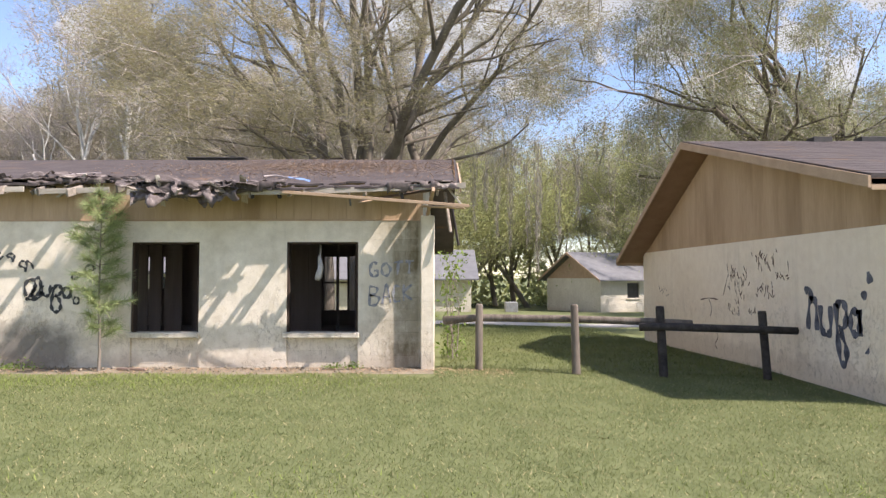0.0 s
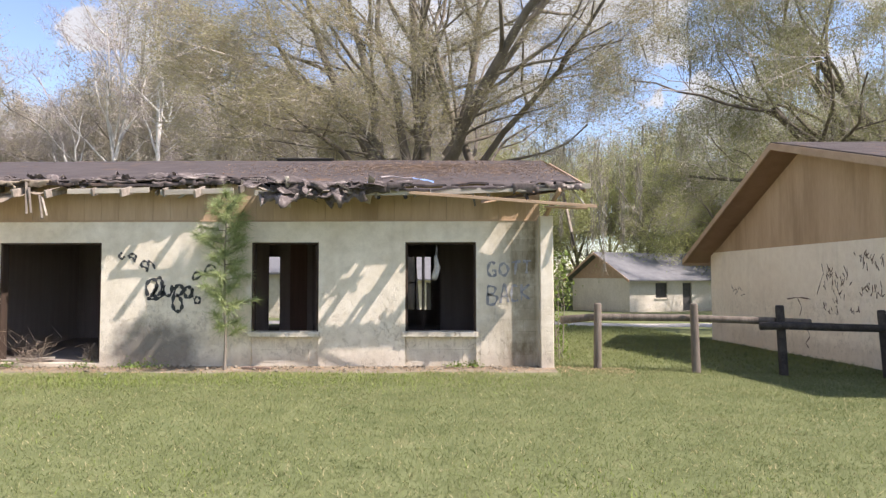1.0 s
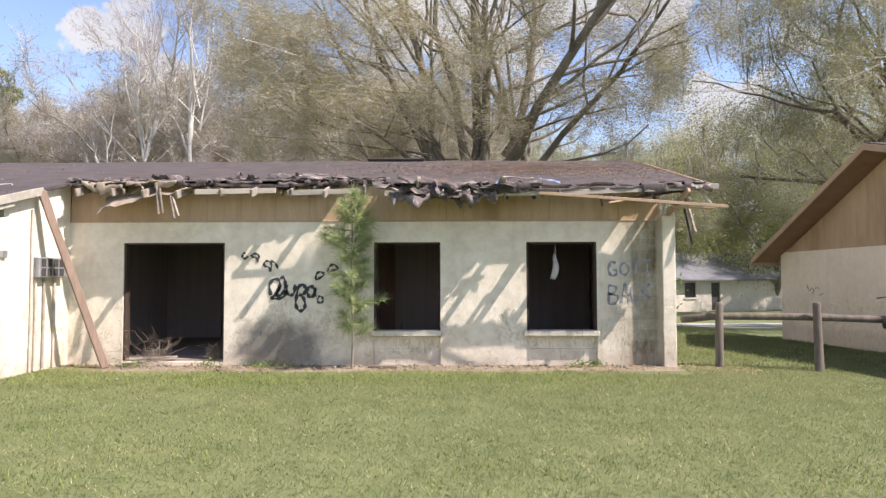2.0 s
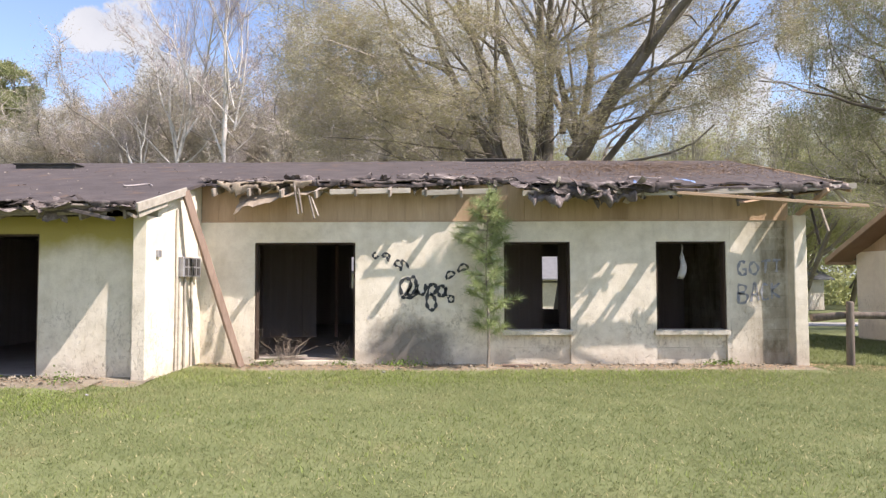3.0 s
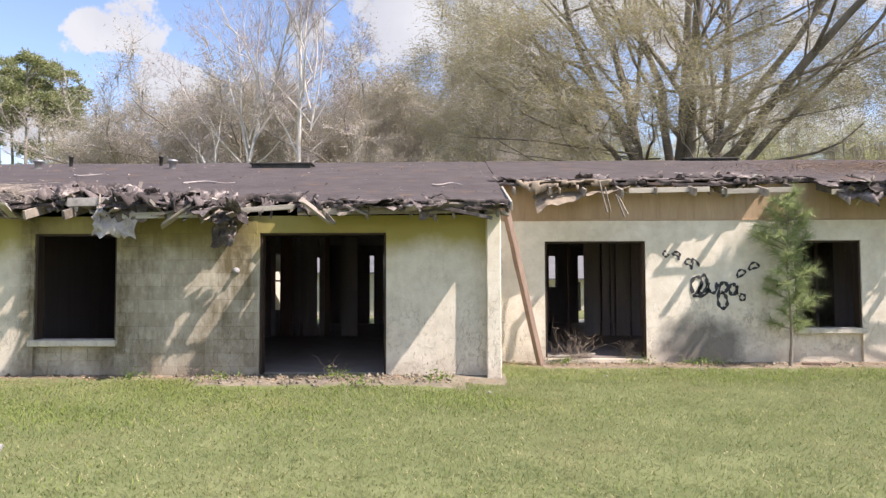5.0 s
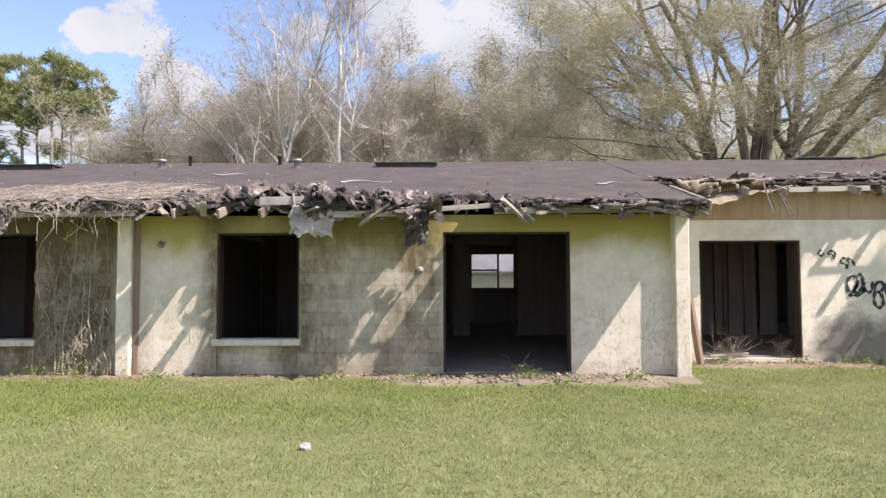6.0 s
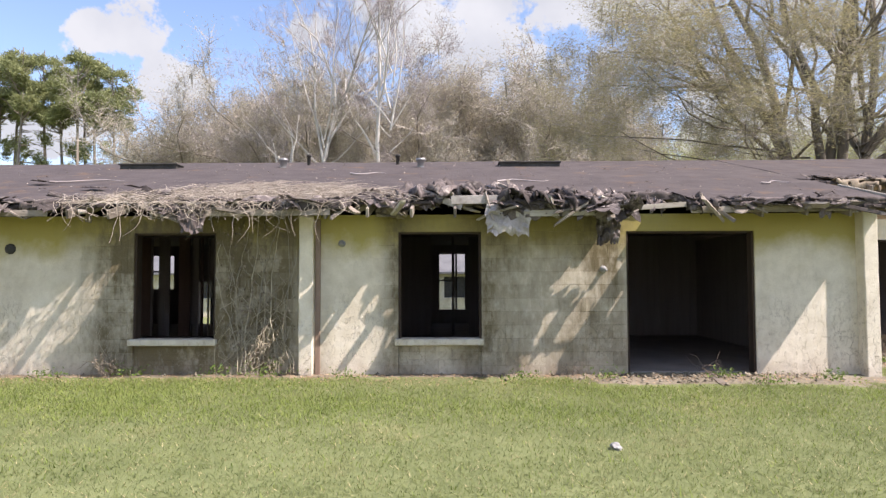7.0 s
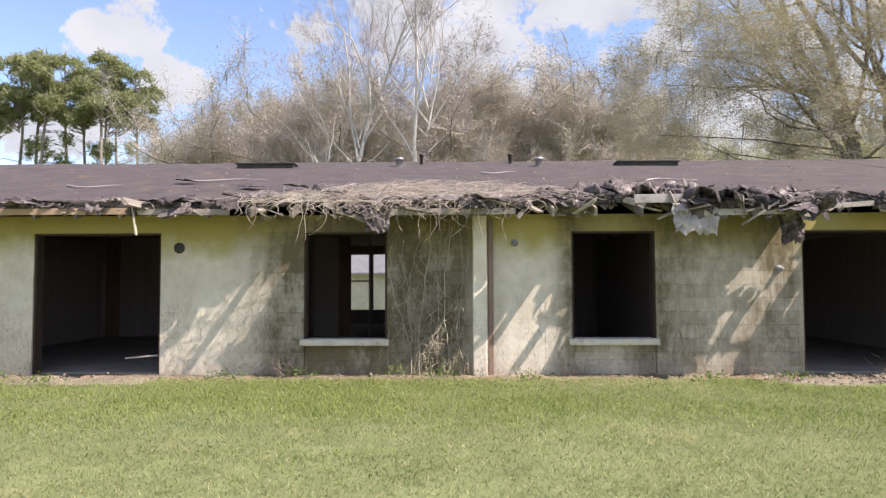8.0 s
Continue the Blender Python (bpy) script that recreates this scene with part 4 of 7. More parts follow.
def scrap(name, me, parent, m):
    ob = new(name, me)
    ob.parent = parent
    ob.matrix_basis = m
    return ob


def ragged_edge(x0, x1, wall, eave, parent, per_metre, droop):
    """Torn roofing and broken boards along an eave. droop(x) tells how low they hang and how many lie there."""
    n = int((x1 - x0) * per_metre)
    for k in range(n):
        x = x0 + (x1 - x0) * (k + rng.uniform(0, 1)) / n
        fall = droop(x)
        if rng.uniform() > 0.45 + 0.55 * fall:
            continue
        if any(t[0] - 0.25 < x < t[1] + 0.1 for t in TEARS) and wall == F:
            continue
        if wall == B and -13.8 < x < -13.25:
            continue
        out = between(eave, x)
        s = out - rng.uniform(0.02, 0.26) if out > 0.5 else out - rng.uniform(0.12, 0.4)
        y = wall - s
        z = roof_z(y) + rng.uniform(-0.03, 0.05)
        size = rng.uniform(0.10, 0.34) * (1.0 if out > 0.5 else 0.75)
        m = (Matrix.Translation((x, y, z)) @ Euler((rng.normal(0.15 + 0.35 * fall, 0.3) + (rng.uniform(0.3, 1.0) if rng.uniform() < 0.45 else 0.0), rng.normal(0, 0.25), rng.normal(0, 0.45))).to_matrix().to_4x4()
             @ Matrix.Diagonal((size * rng.uniform(0.9, 1.9), size * rng.uniform(0.6, 1.15), size * 0.7, 1)))
        scrap("torn_roofing", FLAPS[rng.integers(len(FLAPS))], parent, m)
    n = int((x1 - x0) * per_metre * 0.5)
    for k in range(n):
        x = x0 + (x1 - x0) * (k + rng.uniform(0, 1)) / n
        fall = droop(x)
        if rng.uniform() > 0.35 + 0.65 * fall or (wall == F and any(t[0] - 0.1 < x < t[1] + 0.05 for t in TEARS)):
            continue
        out = between(eave, x)
        s = out - (rng.uniform(-0.04, 0.16) if out > 0.5 else rng.uniform(0.04, 0.3))
        y = wall - s
        z = roof_z(y) - rng.uniform(0.02, 0.10 + 0.10 * fall)
        long = rng.uniform(0.14, 0.7)
        m = (Matrix.Translation((x, y, z)) @ Euler((rng.normal(0, 0.5), rng.normal(0, 0.38), rng.normal(0, 0.7) + (math.pi / 2 if rng.uniform() < 0.25 else 0))).to_matrix().to_4x4()
             @ Matrix.Diagonal((long, rng.uniform(0.05, 0.14), rng.uniform(0.018, 0.04), 1)))
        scrap("broken_board", STUB[rng.integers(len(STUB))], parent, m)


def droop_main(x):
    return between(((-10.9, 0.35), (-9.8, 0.6), (-8.0, 0.5), (-4.2, 0.8), (-2.6, 0.7), (0.1, 0.55)), x)


def droop_bay(x):
    return between(((-33, 0.1), (-27, 0.15), (-24.5, 0.35), (-23.5, 0.5), (-19.0, 0.4), (-17.4, 0.9), (-15.0, 1.0), (-14.2, 0.8), (-13.2, 0.35), (-11.0, 0.2)), x)


ragged_edge(-10.8, 0.05, F, EAVE_MAIN, long_wing, 9, droop_main)
ragged_edge(-31.0, -11.0, B, EAVE_BAY, bay_wing, 8, droop_bay)


def drape(x0, x1, wall, eave, parent, droop, seed, mat=M_FELT, name="felt_drape"):
    """Torn felt that rolls over the eave and hangs in folds, in lengths of about a metre."""
    x = x0
    while x < x1 - 0.1:
        e = min(x + rng.uniform(0.5, 1.5), x1)
        n = max(4, int((e - x) / 0.045))
        verts, faces, alive = [], [], []
        for i in range(n + 1):
            u = x + (e - x) * i / n
            out = between(eave, u)
            fall = droop(u)
            hang = (0.06 + 0.20 * fall) * (0.45 + 0.9 * abs(noise.noise(Vector((u * 1.9, seed, 3))))+ 0.5 * abs(noise.noise(Vector((u * 7.0, seed, 8)))))
            if out < 0.5:
                hang *= 0.6
            fold = 0.035 * noise.noise(Vector((u * 6.0, seed, 0))) + 0.02 * noise.noise(Vector((u * 17.0, seed, 1)))
            for k in range(7):
                q = k / 6
                s = out - 0.16 + 0.20 * math.sin(min(1, q * 1.3) * math.pi / 2) + fold * q * 1.5 - 0.05 * q * q
                z = roof_z(wall - out) + 0.035 + 0.045 * math.sin(q * math.pi) * (1 + 8 * fold) - hang * q * q + 0.02 * noise.noise(Vector((u * 9, q * 4, seed)))
                verts.append((u + 0.02 * noise.noise(Vector((u * 11, q * 5, seed + 2))), wall - s, z))
        m = len(verts)
        verts += [(a, b + 0.012, c - 0.012) for a, b, c in verts]

        def live(i, k):
            u = x + (e - x) * i / n
            if wall == B and (-13.76 < u < -13.6 or -13.5 < u < -13.28):
                return False
            if wall == F and any(t[0] - 0.05 < u < t[1] + 0.05 for t in TEARS[:3]):
                return False
            return noise.noise(Vector((u * 3.3, k * 0.55, seed + 5))) > -0.28 + 0.05 * k and noise.noise(Vector((u * 9.0, k * 0.7, seed + 7))) > -0.5

        for i in range(n):
            for k in range(6):
                if live(i, k):
                    p = i * 7 + k
                    faces.append((p, p + 1, p + 8, p + 7))
                    faces.append((m + p, m + p + 7, m + p + 8, m + p + 1))
                    for (di, dk), (v0, v1) in (((-1, 0), (p, p + 1)), ((1, 0), (p + 8, p + 7)), ((0, 1), (p + 1, p + 8)), ((0, -1), (p + 7, p))):
                        if not (0 <= i + di < n and 0 <= k + dk < 6 and live(i + di, k + dk)):
                            faces.append((v0, m + v0, m + v1, v1))
        if faces:
            tagged(from_lists(name, verts, faces, mat, parent, smooth=True), kind="stuff")
        x = e - 0.03


drape(-10.85, 0.08, F, EAVE_MAIN, long_wing, droop_main, 2.2)
drape(-31.0, -10.9, B, EAVE_BAY, bay_wing, droop_bay, 5.1)
drape(-16.55, -14.6, B, tuple((x, e - 0.03) for x, e in EAVE_BAY), bay_wing, lambda x: between(((-18.6, 0.4), (-17.4, 1.3), (-16.6, 1.8), (-15.6, 1.0), (-14.6, 0.7)), x), 11.4)
drape(-16.5, -14.9, B, tuple((x, e - 0.22) for x, e in EAVE_BAY), bay_wing, lambda x: 0.9, 14.9)
drape(-10.55, -8.9, F, tuple((x, e + 0.12) for x, e in EAVE_MAIN), long_wing, lambda x: between(((-10.55, 0.4), (-10.3, 2.3), (-9.7, 1.7), (-9.2, 0.8), (-8.9, 0.3)), x), 21.5, M_SHEET, "sagging_sheet")


def sagging_panel(parent):
    """A soffit panel that has come loose and hangs by its higher end, bent and torn, with thickness."""
    nu, nv, verts, faces = 19, 8, [], []
    for back in (0.0, 0.012):
        for i in range(nu):
            u = i / (nu - 1)
            for j in range(nv):
                v = j / (nv - 1)
                low = 2.50 + 0.46 * u ** 0.7 + 0.05 * noise.noise(Vector((u * 6, 3, 1)))
                high = 2.88 + 0.10 * u
                rag = 0.06 * noise.noise(Vector((u * 11, v * 3, 8))) * (v > 0.8)
                verts.append((-10.22 + 1.6 * u + 0.05 * noise.noise(Vector((u * 3, v * 4, 2))), 10.98 - 0.42 * v - 0.03 * math.sin(u * 7) + back, high + (low - high) * v + 0.05 * noise.noise(Vector((u * 4, v * 3, 5))) + rag + back))
    m = nu * nv
    for i in range(nu - 1):
        for j in range(nv - 1):
            p = i * nv + j
            faces += [(p, p + 1, p + nv + 1, p + nv), (m + p, m + p + nv, m + p + nv + 1, m + p + 1)]
        p = i * nv
        faces += [(p + nv - 1, m + p + nv - 1, m + p + 2 * nv - 1, p + 2 * nv - 1), (p, p + nv, m + p + nv, m + p)]
    from_lists("sagging_panel", verts, faces, M_SHEET, parent, "weathered soffit panel sagging from the eave")


sagging_panel(long_wing)


def plank(name, p, q, w, h, mat, parent, label="", roll=0.0):
    bm = bmesh.new()
    beam(bm, p, q, w, h, roll, min(w, h) * 0.15)
    return part(name, bm, mat, parent, label)


def on_eave(wall, x, s, dz=0.0):
    y = wall - s
    return (x, y, roof_z(y) + dz)


# boards that still run along the eaves
for wall, x0, x1, s, dz0, dz1, who, mat in (
        (F, -5.3, -2.45, 0.72, -0.13, -0.13, long_wing, M_PALEBOARD), (F, -2.4, 0.22, 0.78, -0.12, -0.02, long_wing, M_PALEBOARD), (F, -8.6, -7.2, 0.40, -0.14, -0.12, long_wing, M_PALEBOARD),
        (F, -7.0, -5.75, 0.42, -0.16, -0.13, long_wing, M_PALEBOARD), (B, -31.0, -24.3, 0.70, -0.1, -0.1, bay_wing, M_TAN), (B, -24.2, -22.9, 0.70, -0.11, -0.12, bay_wing, M_GREYBOARD),
        (B, -21.0, -18.9, 0.70, -0.13, -0.12, bay_wing, M_GREYBOARD), (B, -16.3, -14.8, 0.72, -0.15, -0.13, bay_wing, M_PALEBOARD), (B, -13.85, -11.3, 0.66, -0.12, -0.10, bay_wing, M_GREYBOARD)):
    plank("fascia_board", on_eave(wall, x0, s, dz0), on_eave(wall, x1, s, dz1), 0.022, 0.09, mat, who)
plank("fallen_fascia", (-2.75, 10.34, 2.83), (0.27, 10.12, 2.57), 0.03, 0.05, M_TAN, long_wing, "long pale board hanging off the eave end")
for p, q, w, h, mt in (((-0.12, 10.95, 2.9), (-0.02, 10.75, 2.2), 0.05, 0.04, M_GREYBOARD), ((-0.5, 10.6, 2.62), (0.2, 10.5, 2.58), 0.18, 0.02, M_TAN), ((-0.1, 10.5, 2.95), (0.16, 10.45, 2.62), 0.05, 0.03, M_PALEBOARD),
                       ((-1.7, 10.5, 2.88), (-1.66, 10.5, 2.62), 0.04, 0.03, M_GREYBOARD), ((-0.85, 10.42, 2.9), (-0.8, 10.42, 2.72), 0.06, 0.05, M_CHAR), ((0.0, 11.3, 2.7), (0.12, 11.25, 2.0), 0.04, 0.04, M_CHAR), ((-3.3, 10.45, 2.85), (-3.25, 10.42, 2.74), 0.06, 0.05, M_CHAR), ((-2.85, 10.45, 2.86), (-2.8, 10.42, 2.74), 0.06, 0.05, M_CHAR)):
    plank("splintered_board", p, q, w, h, mt, long_wing)
plank("verge_board", (0.14, 10.35, roof_z(10.35) - 0.06), (0.14, 14.0, roof_z(14.0) - 0.06), 0.03, 0.14, M_TAN, long_wing)
plank("corner_brace", (-0.42, F - 0.12, 2.5), (-0.30, 10.25, 2.86), 0.05, 0.08, M_TAN, long_wing)
plank("fallen_soffit", (-1.55, 10.75, 2.72), (-0.1, 10.6, 2.93), 0.30, 0.012, M_TAN, long_wing, "loose tan soffit sheet", 0.3)
plank("verge_board", (-10.85, 8.52, roof_z(8.52) - 0.04), (-10.85, 10.15, roof_z(10.15) - 0.04), 0.035, 0.13, M_PALEBOARD, bay_wing, "white painted verge board, split")
plank("verge_board", (-10.88, 8.62, roof_z(8.62) - 0.16), (-10.88, 9.5, roof_z(9.5) - 0.14), 0.03, 0.08, M_PALEBOARD, bay_wing)
# sticks near the inner corner
for p, q in (((-9.16, 10.5, 3.05), (-9.06, 10.38, 2.5)), ((-9.08, 10.45, 2.95), (-9.0, 10.4, 2.52)), ((-8.9, 10.45, 2.82), (-8.78, 10.35, 2.42)), ((-8.86, 10.45, 2.8), (-8.72, 10.37, 2.47))):
    plank("hanging_lath", p, q, 0.035, 0.02, M_GREYBOARD, long_wing)
# heap of torn roofing and boards where the eave has given way
for k in range(40):
    x = -18.6 + 3.9 * (k + rng.uniform(0, 1)) / 40
    s, low = rng.uniform(0.15, 0.78) if x > -16.55 else rng.uniform(-0.1, 0.34), rng.uniform(0.0, 1.0)
    size = rng.uniform(0.16, 0.42) * (1.0 if x > -16.55 else 0.7)
    m = (Matrix.Translation((x, B - s, roof_z(B - s) + 0.05 - 0.26 * low * s)) @ Euler((rng.normal(0.55, 0.5), rng.normal(0, 0.3), rng.normal(0, 0.6))).to_matrix().to_4x4()
         @ Matrix.Diagonal((size * rng.uniform(0.7, 1.5), size * rng.uniform(0.5, 1.0), size * 0.6, 1)))
    scrap("torn_roofing", FLAPS[rng.integers(len(FLAPS))], bay_wing, m)
    if k % 2:
        m = (Matrix.Translation((x, B - s, roof_z(B - s) - 0.05 - 0.2 * low * s)) @ Euler((rng.normal(0, 0.6), rng.normal(0, 0.3), rng.normal(0.2, 0.8))).to_matrix().to_4x4()
             @ Matrix.Diagonal((rng.uniform(0.2, 0.75), rng.uniform(0.08, 0.16), rng.uniform(0.02, 0.05), 1)))
        scrap("broken_board", STUB[rng.integers(len(STUB))], bay_wing, m)
def crumpled_mesh(seed):
    """A large torn length of roofing felt, folded, bent over the edge and ragged below; a thick sheet."""
    nu, nv, verts, faces = 17, 11, [], []
    bend, dip = rng.uniform(1.0, 2.4), rng.uniform(0.25, 0.55)
    for i in range(nu):
        u = i / (nu - 1)
        reach = 0.62 + 0.5 * noise.noise(Vector((u * 3.1, seed, 0.3))) + 0.35 * noise.noise(Vector((u * 9.0, seed, 1.7)))
        y = z = 0.0
        for j in range(nv):
            v = j / (nv - 1)
            a = bend * max(0.0, v - dip) / (1 - dip)
            fold = 0.42 * (abs(noise.noise(Vector((u * 3.0, v * 1.6, seed)))) - 0.2) + 0.16 * (abs(noise.noise(Vector((u * 7.5, v * 3.4, seed + 2)))) - 0.2) + 0.06 * noise.noise(Vector((u * 15, v * 9, seed + 5)))
            verts.append((u - 0.5 + 0.06 * noise.noise(Vector((u * 5, v * 4, seed + 4))), y - fold * math.sin(a), z + fold * (1.1 - 0.5 * math.sin(a))))
            step = max(0.25, reach) / (nv - 1)
            y -= step * math.cos(a)
            z -= step * math.sin(a)
    m = len(verts)
    verts += [(a, b + 0.022, c - 0.018) for a, b, c in verts]

    def live(i, j):
        return 0 <= i < nu - 1 and 0 <= j < nv - 1 and noise.noise(Vector((i * 0.42, j * 0.42, seed * 2.3 + 7))) < 0.34

    for i in range(nu - 1):
        for j in range(nv - 1):
            if not live(i, j):
                continue
            p = i * nv + j
            faces += [(p, p + 1, p + nv + 1, p + nv), (m + p, m + p + nv, m + p + nv + 1, m + p + 1)]
            for di, dj, v0, v1 in ((-1, 0, p, p + 1), (1, 0, p + nv + 1, p + nv), (0, 1, p + 1, p + nv + 1), (0, -1, p + nv, p)):
                if not live(i + di, j + dj):
                    faces.append((v0, m + v0, m + v1, v1))
    me = bpy.data.meshes.new("crumpled_felt")
    me.from_pydata(verts, [], faces)
    me.update()
    for p in me.polygons:
        p.use_smooth = True
    me.materials.append(M_FELT)
    return me


CRUMPLE = [crumpled_mesh(k * 3.1 + 0.7) for k in range(10)]


def crumpled(x, wall, s, wide, deep, tall, parent, lift_z=0.03, tip=0.25, k=None):
    turn = Euler((tip + rng.normal(0, 0.10), rng.normal(0, 0.12), rng.normal(0, 0.18))).to_matrix().to_4x4()
    scrap("crumpled_felt", CRUMPLE[rng.integers(len(CRUMPLE)) if k is None else k % len(CRUMPLE)], parent,
          Matrix.Translation((x, wall - s, roof_z(wall - s) + lift_z)) @ turn @ Matrix.Diagonal((wide, deep, tall, 1)))


for k in range(20):                       # where the eave of the projecting wing has given way
    x = -17.8 + 2.75 * (k + rng.uniform(0.1, 0.9)) / 20
    s = rng.uniform(-0.35, 0.0) if x < -16.8 else rng.uniform(0.0, 0.42)
    big = min(rng.uniform(0.45, 1.0), 2 * (-14.85 - x) + 0.1)
    crumpled(x, B, s, big, rng.uniform(0.5, 0.85) * (0.7 if x < -16.8 else 1.0), rng.uniform(0.45, 0.75), bay_wing, rng.uniform(0.0, 0.10), 0.12)
for x, wide in ((-14.3, 0.22), (-13.75, 0.3)):
    crumpled(x, B, 0.42, wide, 0.5, 0.5, bay_wing, 0.02, 0.25)
x = -30.0
while x < -11.2:                          # rolled and curled lengths along the rest of it
    out = between(EAVE_BAY, x)
    if not -17.9 < x < -13.3:
        full = out > 0.6
        crumpled(x, B, out - (rng.uniform(0.15, 0.32) if full else 0.30), rng.uniform(0.45, 1.3), rng.uniform(0.3, 0.5) if full else 0.26, rng.uniform(0.18, 0.45), bay_wing, 0.02, 0.2)
    x += rng.uniform(0.3, 0.9)
x = -10.6
while x < -0.1:                           # and along the long wing
    out = between(EAVE_MAIN, x)
    if not any(t[0] - 0.1 < x < t[1] + 0.1 for t in TEARS) and out > 0.1:
        full = out > 0.6
        crumpled(x, F, out - (rng.uniform(0.15, 0.36) if full else 0.30), rng.uniform(0.5, 1.4), rng.uniform(0.3, 0.5) if full else 0.26, rng.uniform(0.18, 0.40), long_wing, rng.uniform(0.0, 0.05), 0.18)
    x += rng.uniform(0.3, 0.75)
for x, wide, tip in ((-4.85, 0.7, 0.55), (-4.3, 0.9, 0.4), (-3.75, 0.6, 0.3)):      # the bunch that hangs lowest
    crumpled(x, F, 0.70, wide, 0.45, 0.5, long_wing, -0.10, tip)

# a white sheet torn down over the wall, and a dark one by the wide doorway
def hanging_sheet(x0, x1, y, z0, z1, mat, seed, label):
    """A torn sheet of roofing that hangs in folds, ragged below, with thickness."""
    nu, nv, verts, faces = 15, 9, [], []
    for back in (0.0, 0.008):
        for i in range(nu):
            u = i / (nu - 1)
            foot = z0 + (z1 - z0) * (0.25 * abs(noise.noise(Vector((u * 3.0, seed, 0)))) + 0.22 * abs(noise.noise(Vector((u * 9.0, seed, 3)))))
            for j in range(nv):
                v = j / (nv - 1)
                w = Vector((u * 2.2, v * 2.6, seed))
                verts.append((x0 + (x1 - x0) * u * (1 - 0.2 * v) + 0.05 * noise.noise(w * 1.7 + Vector((5, 0, 0))), y + back - 0.10 * math.sin(v * 1.6) + 0.09 * noise.noise(w * 2.0) + 0.05 * noise.noise(w * 5.0), z1 + (foot - z1) * v))
    m = nu * nv
    for i in range(nu - 1):
        for j in range(nv - 1):
            p = i * nv + j
            faces += [(p, p + 1, p + nv + 1, p + nv), (m + p, m + p + nv, m + p + nv + 1, m + p + 1)]
    for i in range(nu - 1):
        p = i * nv
        faces += [(p + nv - 1, m + p + nv - 1, m + p + 2 * nv - 1, p + 2 * nv - 1), (p, p + nv, m + p + nv, m + p)]
    for j in range(nv - 1):
        q = (nu - 1) * nv + j
        faces += [(j, m + j, m + j + 1, j + 1), (q, q + 1, m + q + 1, m + q)]
    from_lists("hanging_sheet", verts, faces, mat, bay_wing)["label"] = label


hanging_sheet(-16.72, -16.0, 8.58, 1.96, 2.44, M_WHITESHEET, 1.3, "bleached roofing sheet hanging over the wall")
hanging_sheet(-15.12, -14.74, 8.85, 1.84, 2.42, M_FELT, 4.1, "torn grey roofing sheet hanging down")
hanging_sheet(-21.0, -20.6, 8.56, 2.0, 2.5, M_FELT, 7.7, "torn grey roofing sheet hanging down")
hanging_sheet(-18.3, -17.75, 8.95, 2.28, 2.55, M_GREYBOARD, 9.2, "torn grey roofing sheet hanging down")
plank("hanging_lath", on_eave(B, -24.27, 0.72, 0.02), (-24.2, 8.52, 2.02), 0.045, 0.02, M_PALEBOARD, bay_wing, "pale lath hanging from the eave")
plank("standing_lath", on_eave(B, -16.35, 0.1, 0.25), on_eave(B, -16.3, 0.45, -0.2), 0.05, 0.02, M_GREYBOARD, bay_wing)
for p, q, w, mt in (((-17.72, 9.1, 2.72), (-17.05, 8.72, 2.42), 0.09, M_WHITESHEET), ((-17.2, 8.72, 2.52), (-16.3, 8.66, 2.52), 0.12, M_WHITESHEET), ((-16.72, 8.7, 2.62), (-16.62, 8.5, 2.2), 0.06, M_GREYBOARD), ((-16.2, 8.62, 2.40), (-15.2, 8.6, 2.50), 0.05, M_PALEBOARD),
                    ((-16.5, 9.4, 2.86), (-16.2, 8.9, 2.62), 0.05, M_GREYBOARD), ((-14.8, 8.6, 2.37), (-13.9, 8.62, 2.43), 0.07, M_PALEBOARD), ((-13.66, 8.75, 2.55), (-13.3, 8.45, 2.17), 0.05, M_GREYBOARD), ((-13.5, 8.75, 2.52), (-13.2, 8.5, 2.3), 0.035, M_GREYBOARD), ((-15.3, 8.62, 2.42), (-14.9, 8.55, 2.26), 0.05, M_GREYBOARD)):
    plank("loose_lath", p, q, 0.022, w, mt, bay_wing)
plank("hanging_strip", (-11.85, 8.5, 2.40), (-11.12, 8.46, 2.24), 0.03, 0.05, M_FELT, bay_wing, "dark strip of roofing hanging off the eave end")
for wall, x, s, dx, who in ((B, -12.0, -1.2, 0.5, bay_wing), (B, -16.4, -1.6, 0.9, bay_wing), (B, -19.2, -2.9, 0.7, bay_wing), (B, -24.5, -1.9, 1.4, bay_wing), (B, -26.4, -1.1, 1.0, bay_wing), (F, -7.4, -0.6, 0.9, long_wing), (F, -3.3, -0.1, 0.6, long_wing)):
    v, f = tubes([[(Vector(on_eave(wall, x + dx * k / 6, s + 0.14 * math.sin(k * 1.1 + x), 0.03)), 0.018 - 0.002 * k) for k in range(7)]], 5)
    from_arrays("fallen_branch", v, f, M_PALETWIG, who, "bare fallen branch on the roof")


# a scrap of blue sheet and a bunch of torn roofing that hangs low
me = FLAPS[2].copy()
me.materials.clear()
me.materials.append(M_BLUE)
scrap("blue_scrap", me, long_wing, Matrix.Translation(on_eave(F, -3.38, 0.62, 0.06)) @ Euler((0.9, 0.5, 0.3)).to_matrix().to_4x4() @ Matrix.Diagonal((0.10, 0.2, 0.1, 1)))["label"] = "torn blue plastic scrap"
me = FLAPS[6].copy()
me.materials.clear()
me.materials.append(M_BLUE)
scrap("blue_scrap", me, long_wing, Matrix.Translation(on_eave(F, -2.55, 0.5, 0.07)) @ Euler((0.2, 0.1, 0.1)).to_matrix().to_4x4() @ Matrix.Diagonal((0.35, 0.09, 0.08, 1)))["label"] = "torn blue plastic scrap"
